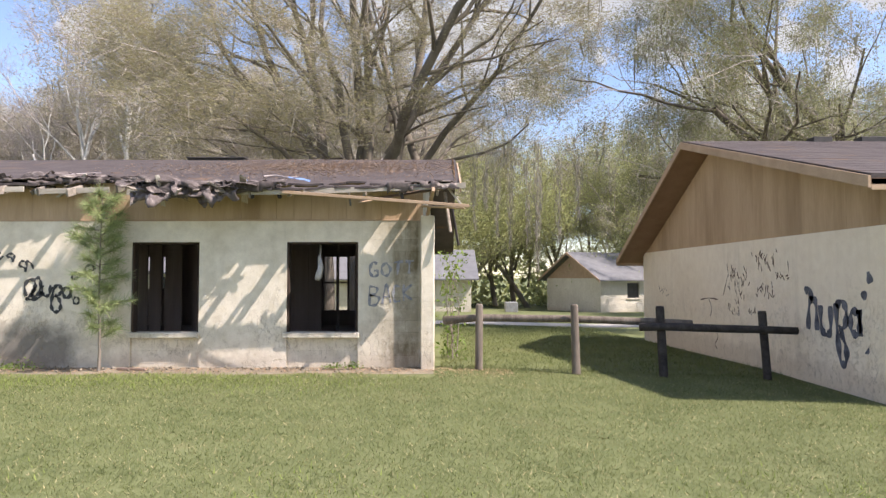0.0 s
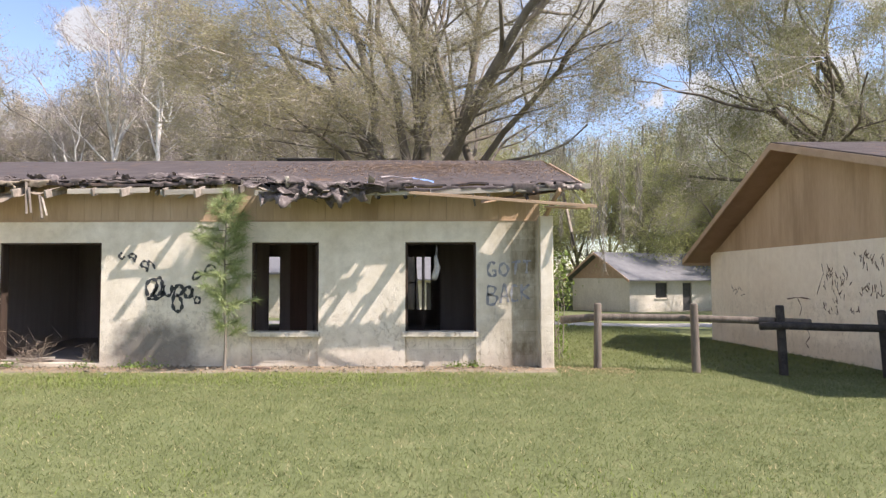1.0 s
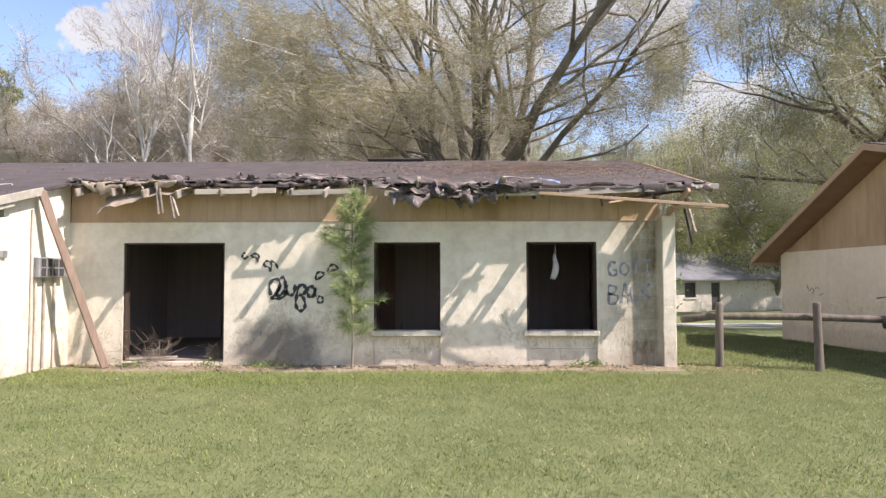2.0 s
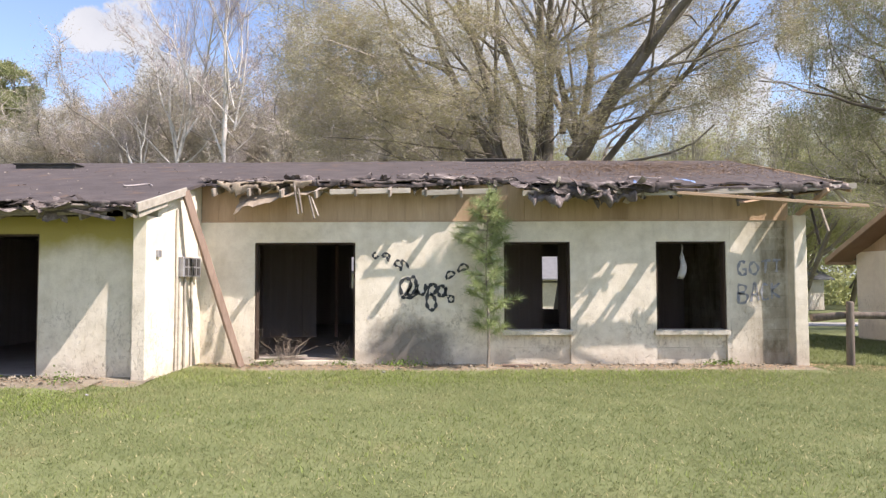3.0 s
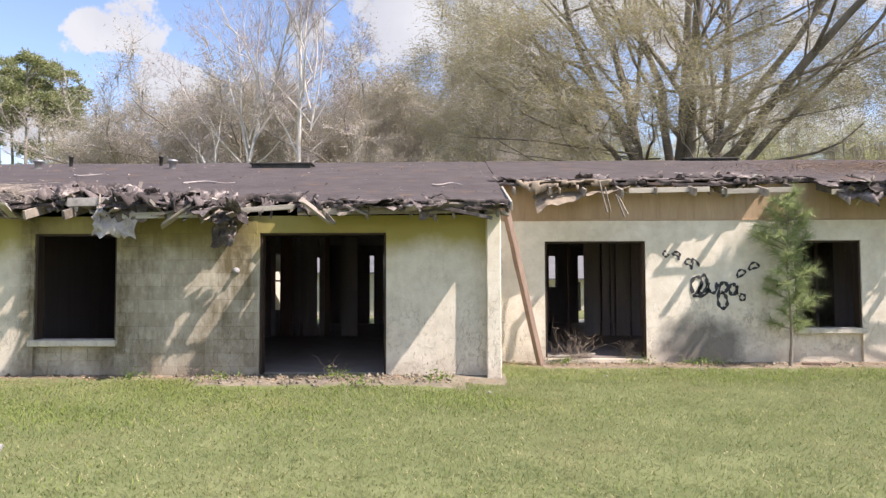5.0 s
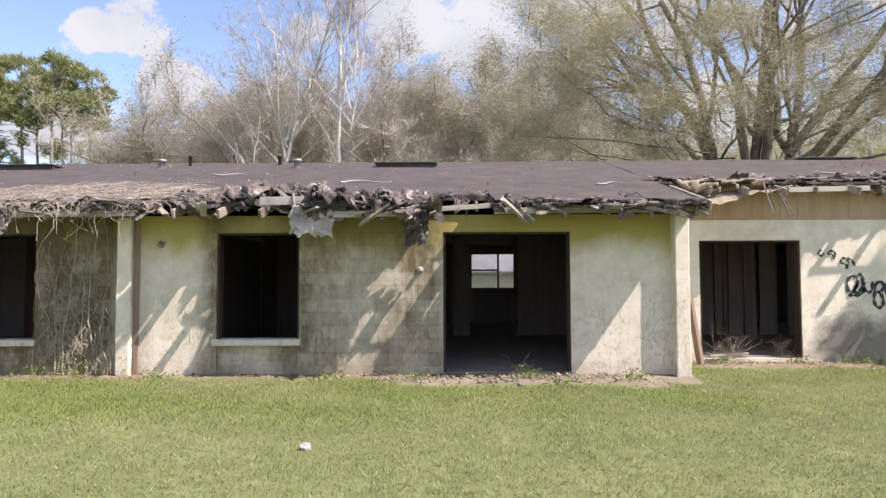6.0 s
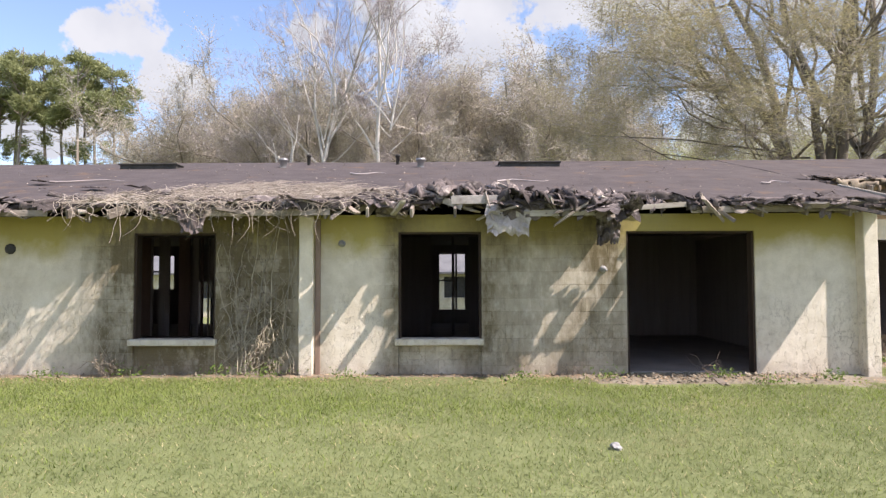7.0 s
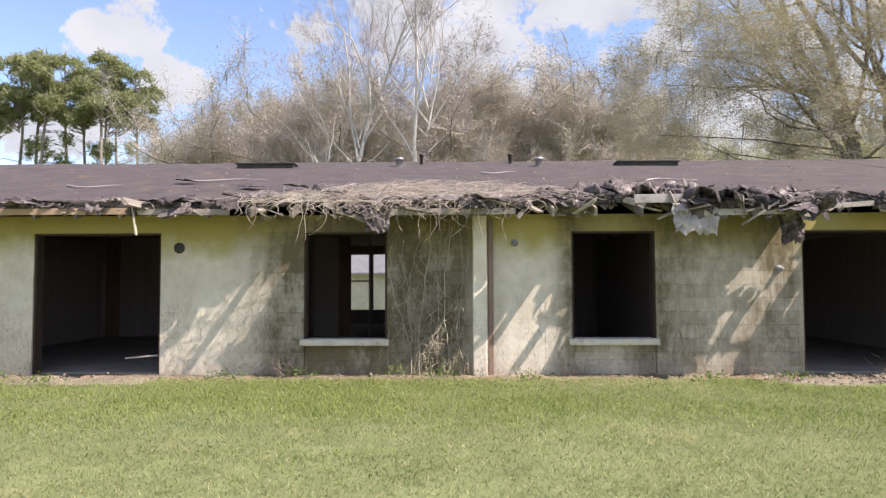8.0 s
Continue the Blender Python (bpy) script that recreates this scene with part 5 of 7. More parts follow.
# ventilators on the ridge
def ridge_vent(x0, x1, y, z, parent):
    joined("ridge_vent", [((x0, y - 0.12, z - 0.2), (x1, y + 0.16, z - 0.06)), ((x0 - 0.03, y - 0.17, z - 0.06), (x1 + 0.03, y + 0.21, z - 0.03))], M_PIPE, parent, "low dark metal roof ventilator", 0.006)


ridge_vent(-6.13, -4.83, 14.95, 4.28, long_wing)
ridge_vent(-16.12, -14.8, 13.76, 4.0, bay_wing)
ridge_vent(-24.5, -23.25, 13.6, 3.97, bay_wing)
for x, y, h, r, mat in ((-20.95, 13.73, 0.14, 0.075, M_METAL), (-20.48, 14.17, 0.2, 0.04, M_PIPE), (-18.44, 14.29, 0.18, 0.04, M_PIPE), (-17.87, 13.62, 0.14, 0.075, M_METAL)):
    z = roof_z(y)
    v, f = tubes([[((x, y, z - 0.05), r), ((x, y, z + h), r), ((x, y, z + h), r * 1.4), ((x, y, z + h + 0.05), r * 1.4), ((x, y, z + h + 0.06), 0.002)]], 12)
    from_arrays("vent_pipe", v, f, mat, bay_wing)

# holes in the old roofing: dark turned-up patches
for x, y, w in ((-17.35, 9.6, 0.5), (-17.05, 9.5, 0.45), (-16.6, 9.3, 0.5), (-16.1, 9.2, 0.4), (-24.45, 10.9, 0.3), (-23.0, 10.1, 0.3), (-22.3, 10.0, 0.3), (-17.7, 9.7, 0.4)):
    scrap("lifted_roofing", FLAPS[rng.integers(len(FLAPS))], bay_wing, Matrix.Translation((x, y, roof_z(y) + 0.05)) @ Euler((0.12, 0.1, rng.normal(0, 0.3))).to_matrix().to_4x4() @ Matrix.Diagonal((w * 1.5, w * 0.7, w * 0.3, 1)))

# ------------------------------------------------------------------ fittings on the walls
box_thing = joined("meter_box", [((-10.978, 10.12, 1.45), (-10.86, 10.83, 1.78))], M_METAL, bay_wing, "grey electric meter box with dark slots", 0.01)
for k in range(4):
    for z in (1.475, 1.63):
        joined("meter_slot", [((-10.862, 10.17 + k * 0.16, z), (-10.852, 10.28 + k * 0.16, z + 0.125))], M_PIPE, box_thing, "", 0.002)
joined("small_box", [((-10.978, 9.34, 1.75), (-10.92, 9.46, 1.86))], M_METAL, bay_wing, "small grey junction box", 0.006)
for y, top in ((10.17, 1.45), (10.38, 1.45), (10.66, 1.45), (10.06, 2.55)):
    v, f = tubes([[((-10.95, y, -0.05), 0.022), ((-10.95, y + 0.01, 0.8), 0.022), ((-10.95, y, top), 0.022)]], 8)
    from_arrays("conduit", v, f, M_PALEBOARD, bay_wing, smooth=True)


def wall_lamp(x, z):
    v, f = tubes([[((x, B, z), 0.055), ((x, B - 0.02, z), 0.055), ((x, B - 0.025, z), 0.03), ((x + 0.02, B - 0.09, z - 0.01), 0.028), ((x + 0.025, B - 0.10, z - 0.01), 0.001)]], 10)
    from_arrays("lamp_socket", v, f, M_STONE, bay_wing, "broken porcelain lamp socket", smooth=True)


wall_lamp(-14.93, 1.53)
wall_lamp(-18.85, 1.93)
v, f = tubes([[((-23.9, B - 0.002, 1.87), 0.085), ((-23.9, B - 0.02, 1.87), 0.08), ((-23.9, B - 0.021, 1.87), 0.002)]], 9)
from_arrays("lamp_hole", v, f, M_PIPE, bay_wing, "dark hole left by a wall lamp")


# sprayed lines, as thin raised ribbons
def spray(name, strokes, width, mat, parent, place, label=""):
    """Ribbons along smooth lines through (a, b) points; place turns them into points of the wall."""
    V, Fc = [], []
    for line in strokes:
        p = np.array(line, float)
        t = np.linspace(0, len(p) - 1, (len(p) - 1) * 6 + 1)
        i = np.clip(t.astype(int), 0, len(p) - 2)
        u = (t - i)[:, None]
        p0, p1, p2, p3 = p[np.maximum(i - 1, 0)], p[i], p[i + 1], p[np.minimum(i + 2, len(p) - 1)]
        c = 0.5 * (2 * p1 + (p2 - p0) * u + (2 * p0 - 5 * p1 + 4 * p2 - p3) * u**2 + (3 * p1 - p0 - 3 * p2 + p3) * u**3)
        d = np.gradient(c, axis=0)
        d /= np.linalg.norm(d, axis=1, keepdims=True) + 1e-9
        nrm = np.stack([-d[:, 1], d[:, 0]], 1)
        w = width * (0.8 + 0.35 * np.sin(np.arange(len(c)) * 0.9 + len(V)))[:, None] / 2
        base = len(V)
        for q, s in zip(c, np.arange(len(c))):
            V.append(place(*(q + nrm[s] * w[s])))
            V.append(place(*(q - nrm[s] * w[s])))
        Fc += [(base + 2 * k, base + 2 * k + 1, base + 2 * k + 3, base + 2 * k + 2) for k in range(len(c) - 1)]
    return from_lists(name, V, Fc, mat, parent, label)


lift = [0]


def on_main(a, b):
    return (a, F - 0.011 - 0.0004 * (lift[0] % 7), b)


TX, TZ = -8.295, 2.351


def strokes_at(lines):
    """Strokes in hundredths of 0.356 m, from the upper corner of the tag."""
    return [[(TX + a * 0.00356, TZ - b * 0.00356) for a, b in line] for line in lines]


TAG = strokes_at([[(258, 345), (250, 295), (272, 264), (298, 272), (300, 305), (280, 340), (262, 356), (290, 360), (325, 348), (332, 318)], [(300, 262), (318, 256), (328, 280), (322, 325), (300, 345), (285, 335), (305, 300)],
                  [(336, 292), (338, 330), (356, 344), (374, 330), (376, 290)], [(394, 300), (386, 345), (382, 388), (396, 418), (420, 416), (428, 388), (418, 356), (398, 340)], [(394, 302), (416, 290), (430, 312), (420, 338), (400, 342)],
                  [(472, 306), (450, 300), (438, 324), (450, 352), (468, 346), (476, 312), (480, 352)]])
spray("graffiti_tag", TAG, 0.062, M_PAINT, long_wing, on_main, "black sprayed bubble-letter tag")
ARCS = strokes_at([[(128, 132), (114, 140), (116, 158), (132, 160), (140, 148)], [(158, 152), (168, 138), (190, 140), (196, 158), (186, 178)], [(160, 154), (180, 156), (188, 168)], [(220, 198), (228, 176), (248, 176), (260, 196), (250, 226)],
                   [(222, 198), (244, 204), (252, 214)], [(254, 172), (278, 184), (292, 212)], [(480, 262), (484, 238), (504, 228), (522, 242), (494, 262), (478, 266)], [(538, 230), (548, 202), (572, 192), (590, 214), (560, 222), (540, 232)],
                   [(492, 352), (508, 350), (518, 366), (508, 382), (492, 376), (490, 356)]])
for k, line in enumerate(ARCS):
    lift[0] = k
    spray("graffiti_arc", [line], 0.042, M_PAINT, long_wing, on_main, "small black sprayed arc")
X0, Z0 = -1.42, 0.96
LETTERS = [[(0, 0), (0.0, 0.33)], [(0, 0.33), (0.13, 0.3), (0.1, 0.2), (0.0, 0.18)], [(0.0, 0.18), (0.16, 0.14), (0.12, 0.02), (0, 0)], [(0.22, 0.03), (0.29, 0.36), (0.36, 0.05)], [(0.24, 0.15), (0.35, 0.16)],
           [(0.52, 0.32), (0.44, 0.33), (0.41, 0.18), (0.44, 0.07), (0.53, 0.08)], [(0.59, 0.08), (0.59, 0.36)], [(0.73, 0.36), (0.6, 0.22), (0.73, 0.1)]]
TOP = [[(0.13, 0.72), (0.05, 0.74), (0.0, 0.6), (0.06, 0.5), (0.14, 0.53), (0.13, 0.6), (0.08, 0.6)], [(0.28, 0.74), (0.21, 0.66), (0.23, 0.54), (0.31, 0.52), (0.36, 0.63), (0.28, 0.74)],
       [(0.42, 0.74), (0.58, 0.76)], [(0.5, 0.75), (0.48, 0.53)], [(0.62, 0.76), (0.76, 0.77)], [(0.69, 0.76), (0.68, 0.55)]]
lift[0] = 5
spray("graffiti_word", [[(X0 + a, Z0 + b) for a, b in s] for s in LETTERS], 0.045, M_BLUEPAINT, long_wing, on_main, "faded blue sprayed word BACK")
spray("graffiti_word", [[(X0 + a, Z0 + b) for a, b in s] for s in TOP], 0.05, M_BLUEPAINT, long_wing, on_main, "faded blue-grey sprayed word")

# ------------------------------------------------------------------ loose things at the building
bm = bmesh.new()
p, q = Vector((-10.14, 10.82, -0.10)), Vector((-10.86, 10.12, 2.86))
m = Matrix.Translation(p) @ (q - p).to_track_quat("X", "Z").to_matrix().to_4x4()
box(bm, (0, -0.045, -0.058), ((q - p).length, 0.045, 0.058), 0.006, m)
bmesh.ops.subdivide_edges(bm, edges=[e for e in bm.edges if e.calc_length() > 1], cuts=12)
for v in bm.verts:
    v.co += noise.noise_vector(v.co * 4.0) * 0.008
tagged(mesh_object("leaning_post", bm, M_RUSTWOOD), "reddish square timber post leaning on the corner", "post")

rag_v, rag_f = tubes([[((-2.32, 11.32, 2.05), 0.006), ((-2.32, 11.32, 1.9), 0.012), ((-2.33, 11.31, 1.78), 0.04), ((-2.31, 11.32, 1.62), 0.05), ((-2.34, 11.32, 1.5), 0.07), ((-2.35, 11.31, 1.42), 0.055), ((-2.33, 11.31, 1.40), 0.01)]], 9)
rag_v += np.random.default_rng(2).normal(0, 0.012, rag_v.shape)
tagged(from_arrays("hanging_rag", rag_v, rag_f, M_RAG, smooth=True), "grey rag hanging in the open window", "rag")


def plank_thing(name, p, q, w, h, mat, label, category):
    bm = bmesh.new()
    beam(bm, p, q, w, h, 0, 0.006)
    return tagged(mesh_object(name, bm, mat), label, category)


plank_thing("fallen_plank", (-13.52, 8.34, -0.06), (-13.45, 8.95, -0.03), 0.11, 0.045, M_POST, "mossy grey plank lying at the wide doorway", "plank")
plank_thing("fallen_plank", (-9.9, 11.05, 0.01), (-9.1, 11.3, 0.03), 0.06, 0.03, M_PALEBOARD, "pale lath lying across the doorway", "plank")
plank_thing("fallen_plank", (-5.62, 10.85, -0.085), (-5.1, 10.75, -0.08), 0.05, 0.04, M_RUSTWOOD, "short brown stick by the pine sapling", "plank")
plank_thing("fallen_plank", (-24.7, 9.25, 0.22), (-24.25, 9.35, 0.25), 0.05, 0.02, M_PALEBOARD, "pale broken slat in the doorway", "plank")

bm = bmesh.new()
bmesh.ops.create_icosphere(bm, subdivisions=2, radius=0.052)
for v in bm.verts:
    v.co *= 1 + 0.7 * noise.noise(v.co * 22)
    v.co.z *= 0.75
ob = tagged(mesh_object("crumpled_paper", bm, M_STONE), "crumpled pale scrap lying on the lawn", "litter")
ob.location = (-15.75, 5.38, ground_z(-15.75, 5.38) + 0.024)
for x, y in ((-11.2, 8.0), (-9.3, 9.6), (-7.6, 10.2)):
    bm = bmesh.new()
    bmesh.ops.create_icosphere(bm, subdivisions=1, radius=0.028)
    for v in bm.verts:
        v.co *= 1 + 0.5 * noise.noise(v.co * 19 + Vector((x, y, 0)))
        v.co.z *= 0.5
    ob = tagged(mesh_object("pale_stone", bm, M_STONE), "small pale scrap on the grass", "litter")
    ob.location = (x, y, ground_z(x, y) + 0.02)

# concrete aprons at the doorways
for x0, x1, y0, y1 in ((-26.3, -24.1, 8.45, 9.23),):
    bm = bmesh.new()
    box(bm, (x0, y0, -0.2), (x1, y1, -0.035), 0.02)
    tagged(mesh_object("door_apron", bm, M_SLAB), "worn concrete apron in front of a doorway", "slab")

# ------------------------------------------------------------------ building with the plank gable
gable = empty("gable_building", "cream block building with tan plank gable", "building")
GX = 5.8
bm = bmesh.new()
prism(bm, [(8.55, -0.6), (19.15, -0.8), (19.15, 2.15), (8.55, 2.15)], GX, GX + 0.2)
part("end_wall", bm, M_GABLEWALL, gable, "cream block end wall with dark graffiti")
bm = bmesh.new()
box(bm, (GX + 0.2, 8.55, -0.6), (16.0, 8.75, 2.4))
part("front_wall", bm, M_GABLEWALL, gable)
bm = bmesh.new()
box(bm, (GX + 0.2, 18.95, -0.8), (16.0, 19.15, 2.15))
part("back_wall", bm, M_GABLEWALL, gable)
APEX_Y, APEX_Z = 14.15, 4.45
NEAR_Y, NEAR_Z, REAR_Y, REAR_Z = 7.95, 2.72, 19.6, 1.98


def gable_top(y):
    return APEX_Z - (APEX_Z - NEAR_Z) * (APEX_Y - y) / (APEX_Y - NEAR_Y) if y < APEX_Y else APEX_Z - (APEX_Z - REAR_Z) * (y - APEX_Y) / (REAR_Y - APEX_Y)


y = 8.55
while y < 19.14:
    e = min(y + 0.24, 19.15)
    bm = bmesh.new()
    prism(bm, [(y + 0.0015, 2.152), (e - 0.0015, 2.152), (e - 0.0015, max(2.2, gable_top(e) - 0.16)), (y + 0.0015, max(2.2, gable_top(y) - 0.16))], GX + 0.006 + 0.002 * random.random(), GX + 0.1)
    part("gable_plank", bm, M_SIDING, gable)
    y = e
bm = bmesh.new()
prism(bm, [(NEAR_Y, NEAR_Z), (APEX_Y, APEX_Z), (REAR_Y, REAR_Z), (REAR_Y, REAR_Z - 0.05), (APEX_Y, APEX_Z - 0.05), (NEAR_Y, NEAR_Z - 0.05)], 5.14, 17.0)
part("roof_deck", bm, M_ROOF, gable)
for a, b, t in (((NEAR_Y, NEAR_Z), (APEX_Y, APEX_Z), 0.0), ((APEX_Y, APEX_Z), (REAR_Y, REAR_Z), 0.0)):
    bm = bmesh.new()
    prism(bm, [(a[0], a[1] - 0.02), (b[0], b[1] - 0.02), (b[0], b[1] - 0.17), (a[0], a[1] - 0.17)], 5.105, 5.138)
    part("rake_board", bm, M_TAN, gable, "tan painted rake board")
    bm = bmesh.new()
    prism(bm, [(a[0], a[1] - 0.054), (b[0], b[1] - 0.054), (b[0], b[1] - 0.13), (a[0], a[1] - 0.13)], 5.14, GX + 0.1)
    part("soffit", bm, M_SOFFIT, gable, "red-brown painted soffit")
joined("fascia", [((5.14, REAR_Y - 0.03, REAR_Z - 0.2), (17.0, REAR_Y, REAR_Z - 0.055))], M_TAN, gable)
joined("fascia", [((5.14, NEAR_Y, NEAR_Z - 0.2), (17.0, NEAR_Y + 0.03, NEAR_Z - 0.055))], M_TAN, gable)
joined("ridge_vent", [((9.0, APEX_Y - 0.2, APEX_Z - 0.1), (10.2, APEX_Y + 0.1, APEX_Z + 0.06))], M_PIPE, gable)
joined("ridge_vent", [((7.9, APEX_Y - 0.3, APEX_Z - 0.12), (8.3, APEX_Y, APEX_Z + 0.04))], M_PIPE, gable)
# courses of shingles on the near slope
for k in range(22):
    f0, f1 = k / 22, (k + 1) / 22 + 0.004
    ya, yb = NEAR_Y + (APEX_Y - NEAR_Y) * f0, NEAR_Y + (APEX_Y - NEAR_Y) * f1
    bm = bmesh.new()
    prism(bm, [(ya, gable_top(ya) + 0.009), (min(yb, APEX_Y), gable_top(min(yb, APEX_Y)) + 0.004), (min(yb, APEX_Y), gable_top(min(yb, APEX_Y)) + 0.001), (ya, gable_top(ya) + 0.001)], 5.14, 17.0)
    part("shingle_course", bm, M_ROOF, gable)


def on_gable(a, b):
    return (GX - 0.004 - 0.0004 * (lift[0] % 7), a, b)


# scribbles: loops stacked in rows, and one large tag
rs = np.random.default_rng(5)


def scrawl(y, z, w, h, marks):
    """A row of small crossing slashes that cannot be read."""
    lines = []
    for k in range(marks):
        a, step = y - w * k / marks, w / marks
        for _ in range(4):
            p, q, tilt = a - step * rs.uniform(0.1, 0.9), z + h * rs.uniform(0.1, 0.9), rs.uniform(-1.2, 1.2)
            lines.append([(p, q), (p - step * 0.55 * math.sin(tilt), q + h * 0.5 * math.cos(tilt))])
    return lines


for k, row in enumerate(((13.45, 1.12, 0.9, 0.36, 5), (13.35, 1.42, 0.25, 0.26, 1), (12.3, 1.52, 0.75, 0.3, 4), (12.2, 1.78, 0.2, 0.15, 1), (12.25, 1.0, 0.65, 0.28, 4), (11.52, 1.36, 0.4, 0.16, 3), (13.5, 0.64, 0.55, 0.2, 3), (12.65, 0.68, 0.4, 0.18, 2), (17.9, 0.9, 0.8, 0.25, 2), (13.1, 0.86, 0.35, 0.26, 2))):
    lift[0] = k
    spray("graffiti_scribble", scrawl(*row), 0.024, M_BROWNPAINT, gable, on_gable, "dark brown sprayed scribble")
for k, line in enumerate(([(13.5, 1.72), (13.42, 1.45)], [(13.3, 1.70), (13.2, 1.42)], [(12.75, 1.66), (12.62, 1.45)], [(11.12, 1.72), (11.1, 1.54)], [(13.7, 1.05), (13.45, 1.5)], [(12.42, 1.92), (12.38, 1.85)], [(11.5, 1.94), (11.46, 1.87)])):
    lift[0] = k
    spray("graffiti_scribble", [line], 0.022, M_BROWNPAINT, gable, on_gable, "dark brown sprayed scribble")
lift[0] = 2
for line in ([(14.9, 0.92), (14.4, 0.97), (13.95, 0.95)], [(14.45, 0.95), (14.3, 0.75), (14.4, 0.55)], [(14.2, 0.35), (14.0, 0.15), (14.15, -0.02), (14.05, -0.12)]):
    lift[0] += 1
    spray("graffiti_scribble", [line], 0.03, M_BROWNPAINT, gable, on_gable, "thin brown sprayed stroke")
lift[0] = 4
BIG = [[(10.55, 0.6), (10.5, 1.0), (10.4, 1.1), (10.32, 1.0), (10.3, 0.6)], [(10.62, 1.2), (10.5, 1.25), (10.42, 1.05)], [(10.2, 1.0), (10.18, 0.65), (10.05, 0.55), (9.95, 0.65), (9.94, 1.0)],
       [(9.8, 1.05), (9.78, 0.6), (9.72, 0.2), (9.6, 0.18), (9.58, 0.4), (9.7, 0.62)], [(9.8, 1.0), (9.66, 1.08), (9.56, 0.95), (9.6, 0.72), (9.74, 0.66)],
       [(9.3, 0.95), (9.44, 0.92), (9.46, 0.7), (9.34, 0.62), (9.26, 0.72), (9.27, 0.98), (9.24, 0.6)], [(9.05, 1.52), (9.0, 1.36)], [(9.16, 1.25), (9.13, 1.12)], [(9.12, 0.42), (9.08, 0.38)]]
spray("graffiti_tag", BIG, 0.125, M_INK, gable, on_gable, "large blue-black sprayed tag")

# ------------------------------------------------------------------ fence
fence = empty("rail_fence", "rough round-post fence with weathered and charred rails", "fence")
for k, (x, y, top, lean, r, mat) in enumerate(((0.47, 11.0, 0.99, 0.02, 0.07, M_POST), (2.05, 10.83, 0.99, -0.03, 0.07, M_POST), (3.45, 10.74, 0.96, -0.06, 0.066, M_CHAR), (5.12, 10.7, 0.88, -0.09, 0.07, M_CHAR))):
    gz = ground_z(x, y) - 0.3
    v, f = tubes([[((x - lean, y, gz), r * 1.05), ((x - lean * 0.5, y, (gz + top) / 2), r), ((x, y, top - 0.02), r * 0.95), ((x, y, top + 0.01), r * 0.8), ((x, y, top + 0.012), 0.002)]], 10)
    v = v + 0.008 * np.sin(v * 23 + k)
    from_arrays("post", v, f, mat, fence, "charred black post" if mat is M_CHAR else "grey weathered post", smooth=True)
for k, (pts, mat) in enumerate(((((-0.15, 11.1, 0.70), (0.45, 11.14, 0.745), (2.0, 10.98, 0.735), (3.4, 10.9, 0.69), (4.02, 10.86, 0.665)), M_POST), (((3.1, 10.70, 0.62), (3.5, 10.62, 0.63), (4.4, 10.6, 0.60), (5.1, 10.58, 0.585), (5.62, 10.56, 0.565)), M_CHAR))):
    v, f = tubes([[(p, 0.001 if i in (0, 6) else 0.07 - 0.003 * i) for i, p in enumerate((pts[0], *pts, pts[-1]))]], 9)
    v = v + 0.007 * np.sin(v * 19 + k * 2)
    from_arrays("rail", v, f, mat, fence, "charred black rail" if mat is M_CHAR else "weathered grey log rail", smooth=True)


# ------------------------------------------------------------------ far houses
def far_house(corner, turn, width, depth, low, window, roofing=None):
    """A small block house seen from its gable end: corner nearest to us, turned about z."""
    h = empty("far_house", "small cream block house with a low gabled roof", "house", "far houses", at=(*corner, low))
    h.rotation_euler = (0, 0, turn)
    # local x runs along the front away from the gable, local y along the gable end
    holes = [(2.4, 3.5, 1.0, 2.1), (5.0, 5.9, 0.0, 2.1)] if window else []
    part("front_wall", pierced(bmesh.new(), 0.0, depth, -0.4, 2.45, 0.0, 0.2, holes), M_FARWALL, h)
    bm = bmesh.new()
    prism(bm, [(0.2, -0.4), (width, -0.4), (width, 2.45), (0.2, 2.45)], 0.0, 0.2)
    part("gable_wall", bm, M_FARWALL, h)
    bm = bmesh.new()
    prism(bm, [(0.0, 2.455), (width, 2.455), (width / 2, 4.3)], 0.02, 0.2)
    part("gable", bm, M_TAN, h)
    bm = bmesh.new()
    box(bm, (0.2, width - 0.2, -0.4), (depth, width, 2.45))
    part("back_wall", bm, M_FARWALL, h)
    bm = bmesh.new()
    box(bm, (depth - 0.2, 0.2, -0.4), (depth, width - 0.2, 2.45))
    part("end_wall", bm, M_FARWALL, h)
    for s in (0, 1):
        bm = bmesh.new()
        mid, z = width / 2, 4.5
        e = -0.6 if s == 0 else width + 0.6
        prism(bm, [(mid, z), (e, 2.35), (e, 2.25), (mid, z - 0.1)], -0.5, depth + 0.5)
        part("roof_slope", bm, roofing or M_ROOF, h)
        bm = bmesh.new()
        prism(bm, [(mid, z - 0.01), (e, 2.34), (e, 2.16), (mid, z - 0.2)], -0.55, -0.505)
        part("rake_board", bm, M_TAN, h)
    if window:
        bm = bmesh.new()
        box(bm, (2.4, 0.12, 1.0), (3.5, 0.16, 2.1))
        part("window_pane", bm, M_PIPE, h)
        bm = bmesh.new()
        box(bm, (2.3, -0.08, 0.9), (3.6, 0.1, 0.995))
        part("window_sill", bm, M_FARWALL, h)
        bm = bmesh.new()
        box(bm, (5.0, 0.12, 0.0), (5.9, 0.16, 2.1))
        part("door", bm, M_PIPE, h)
    return h


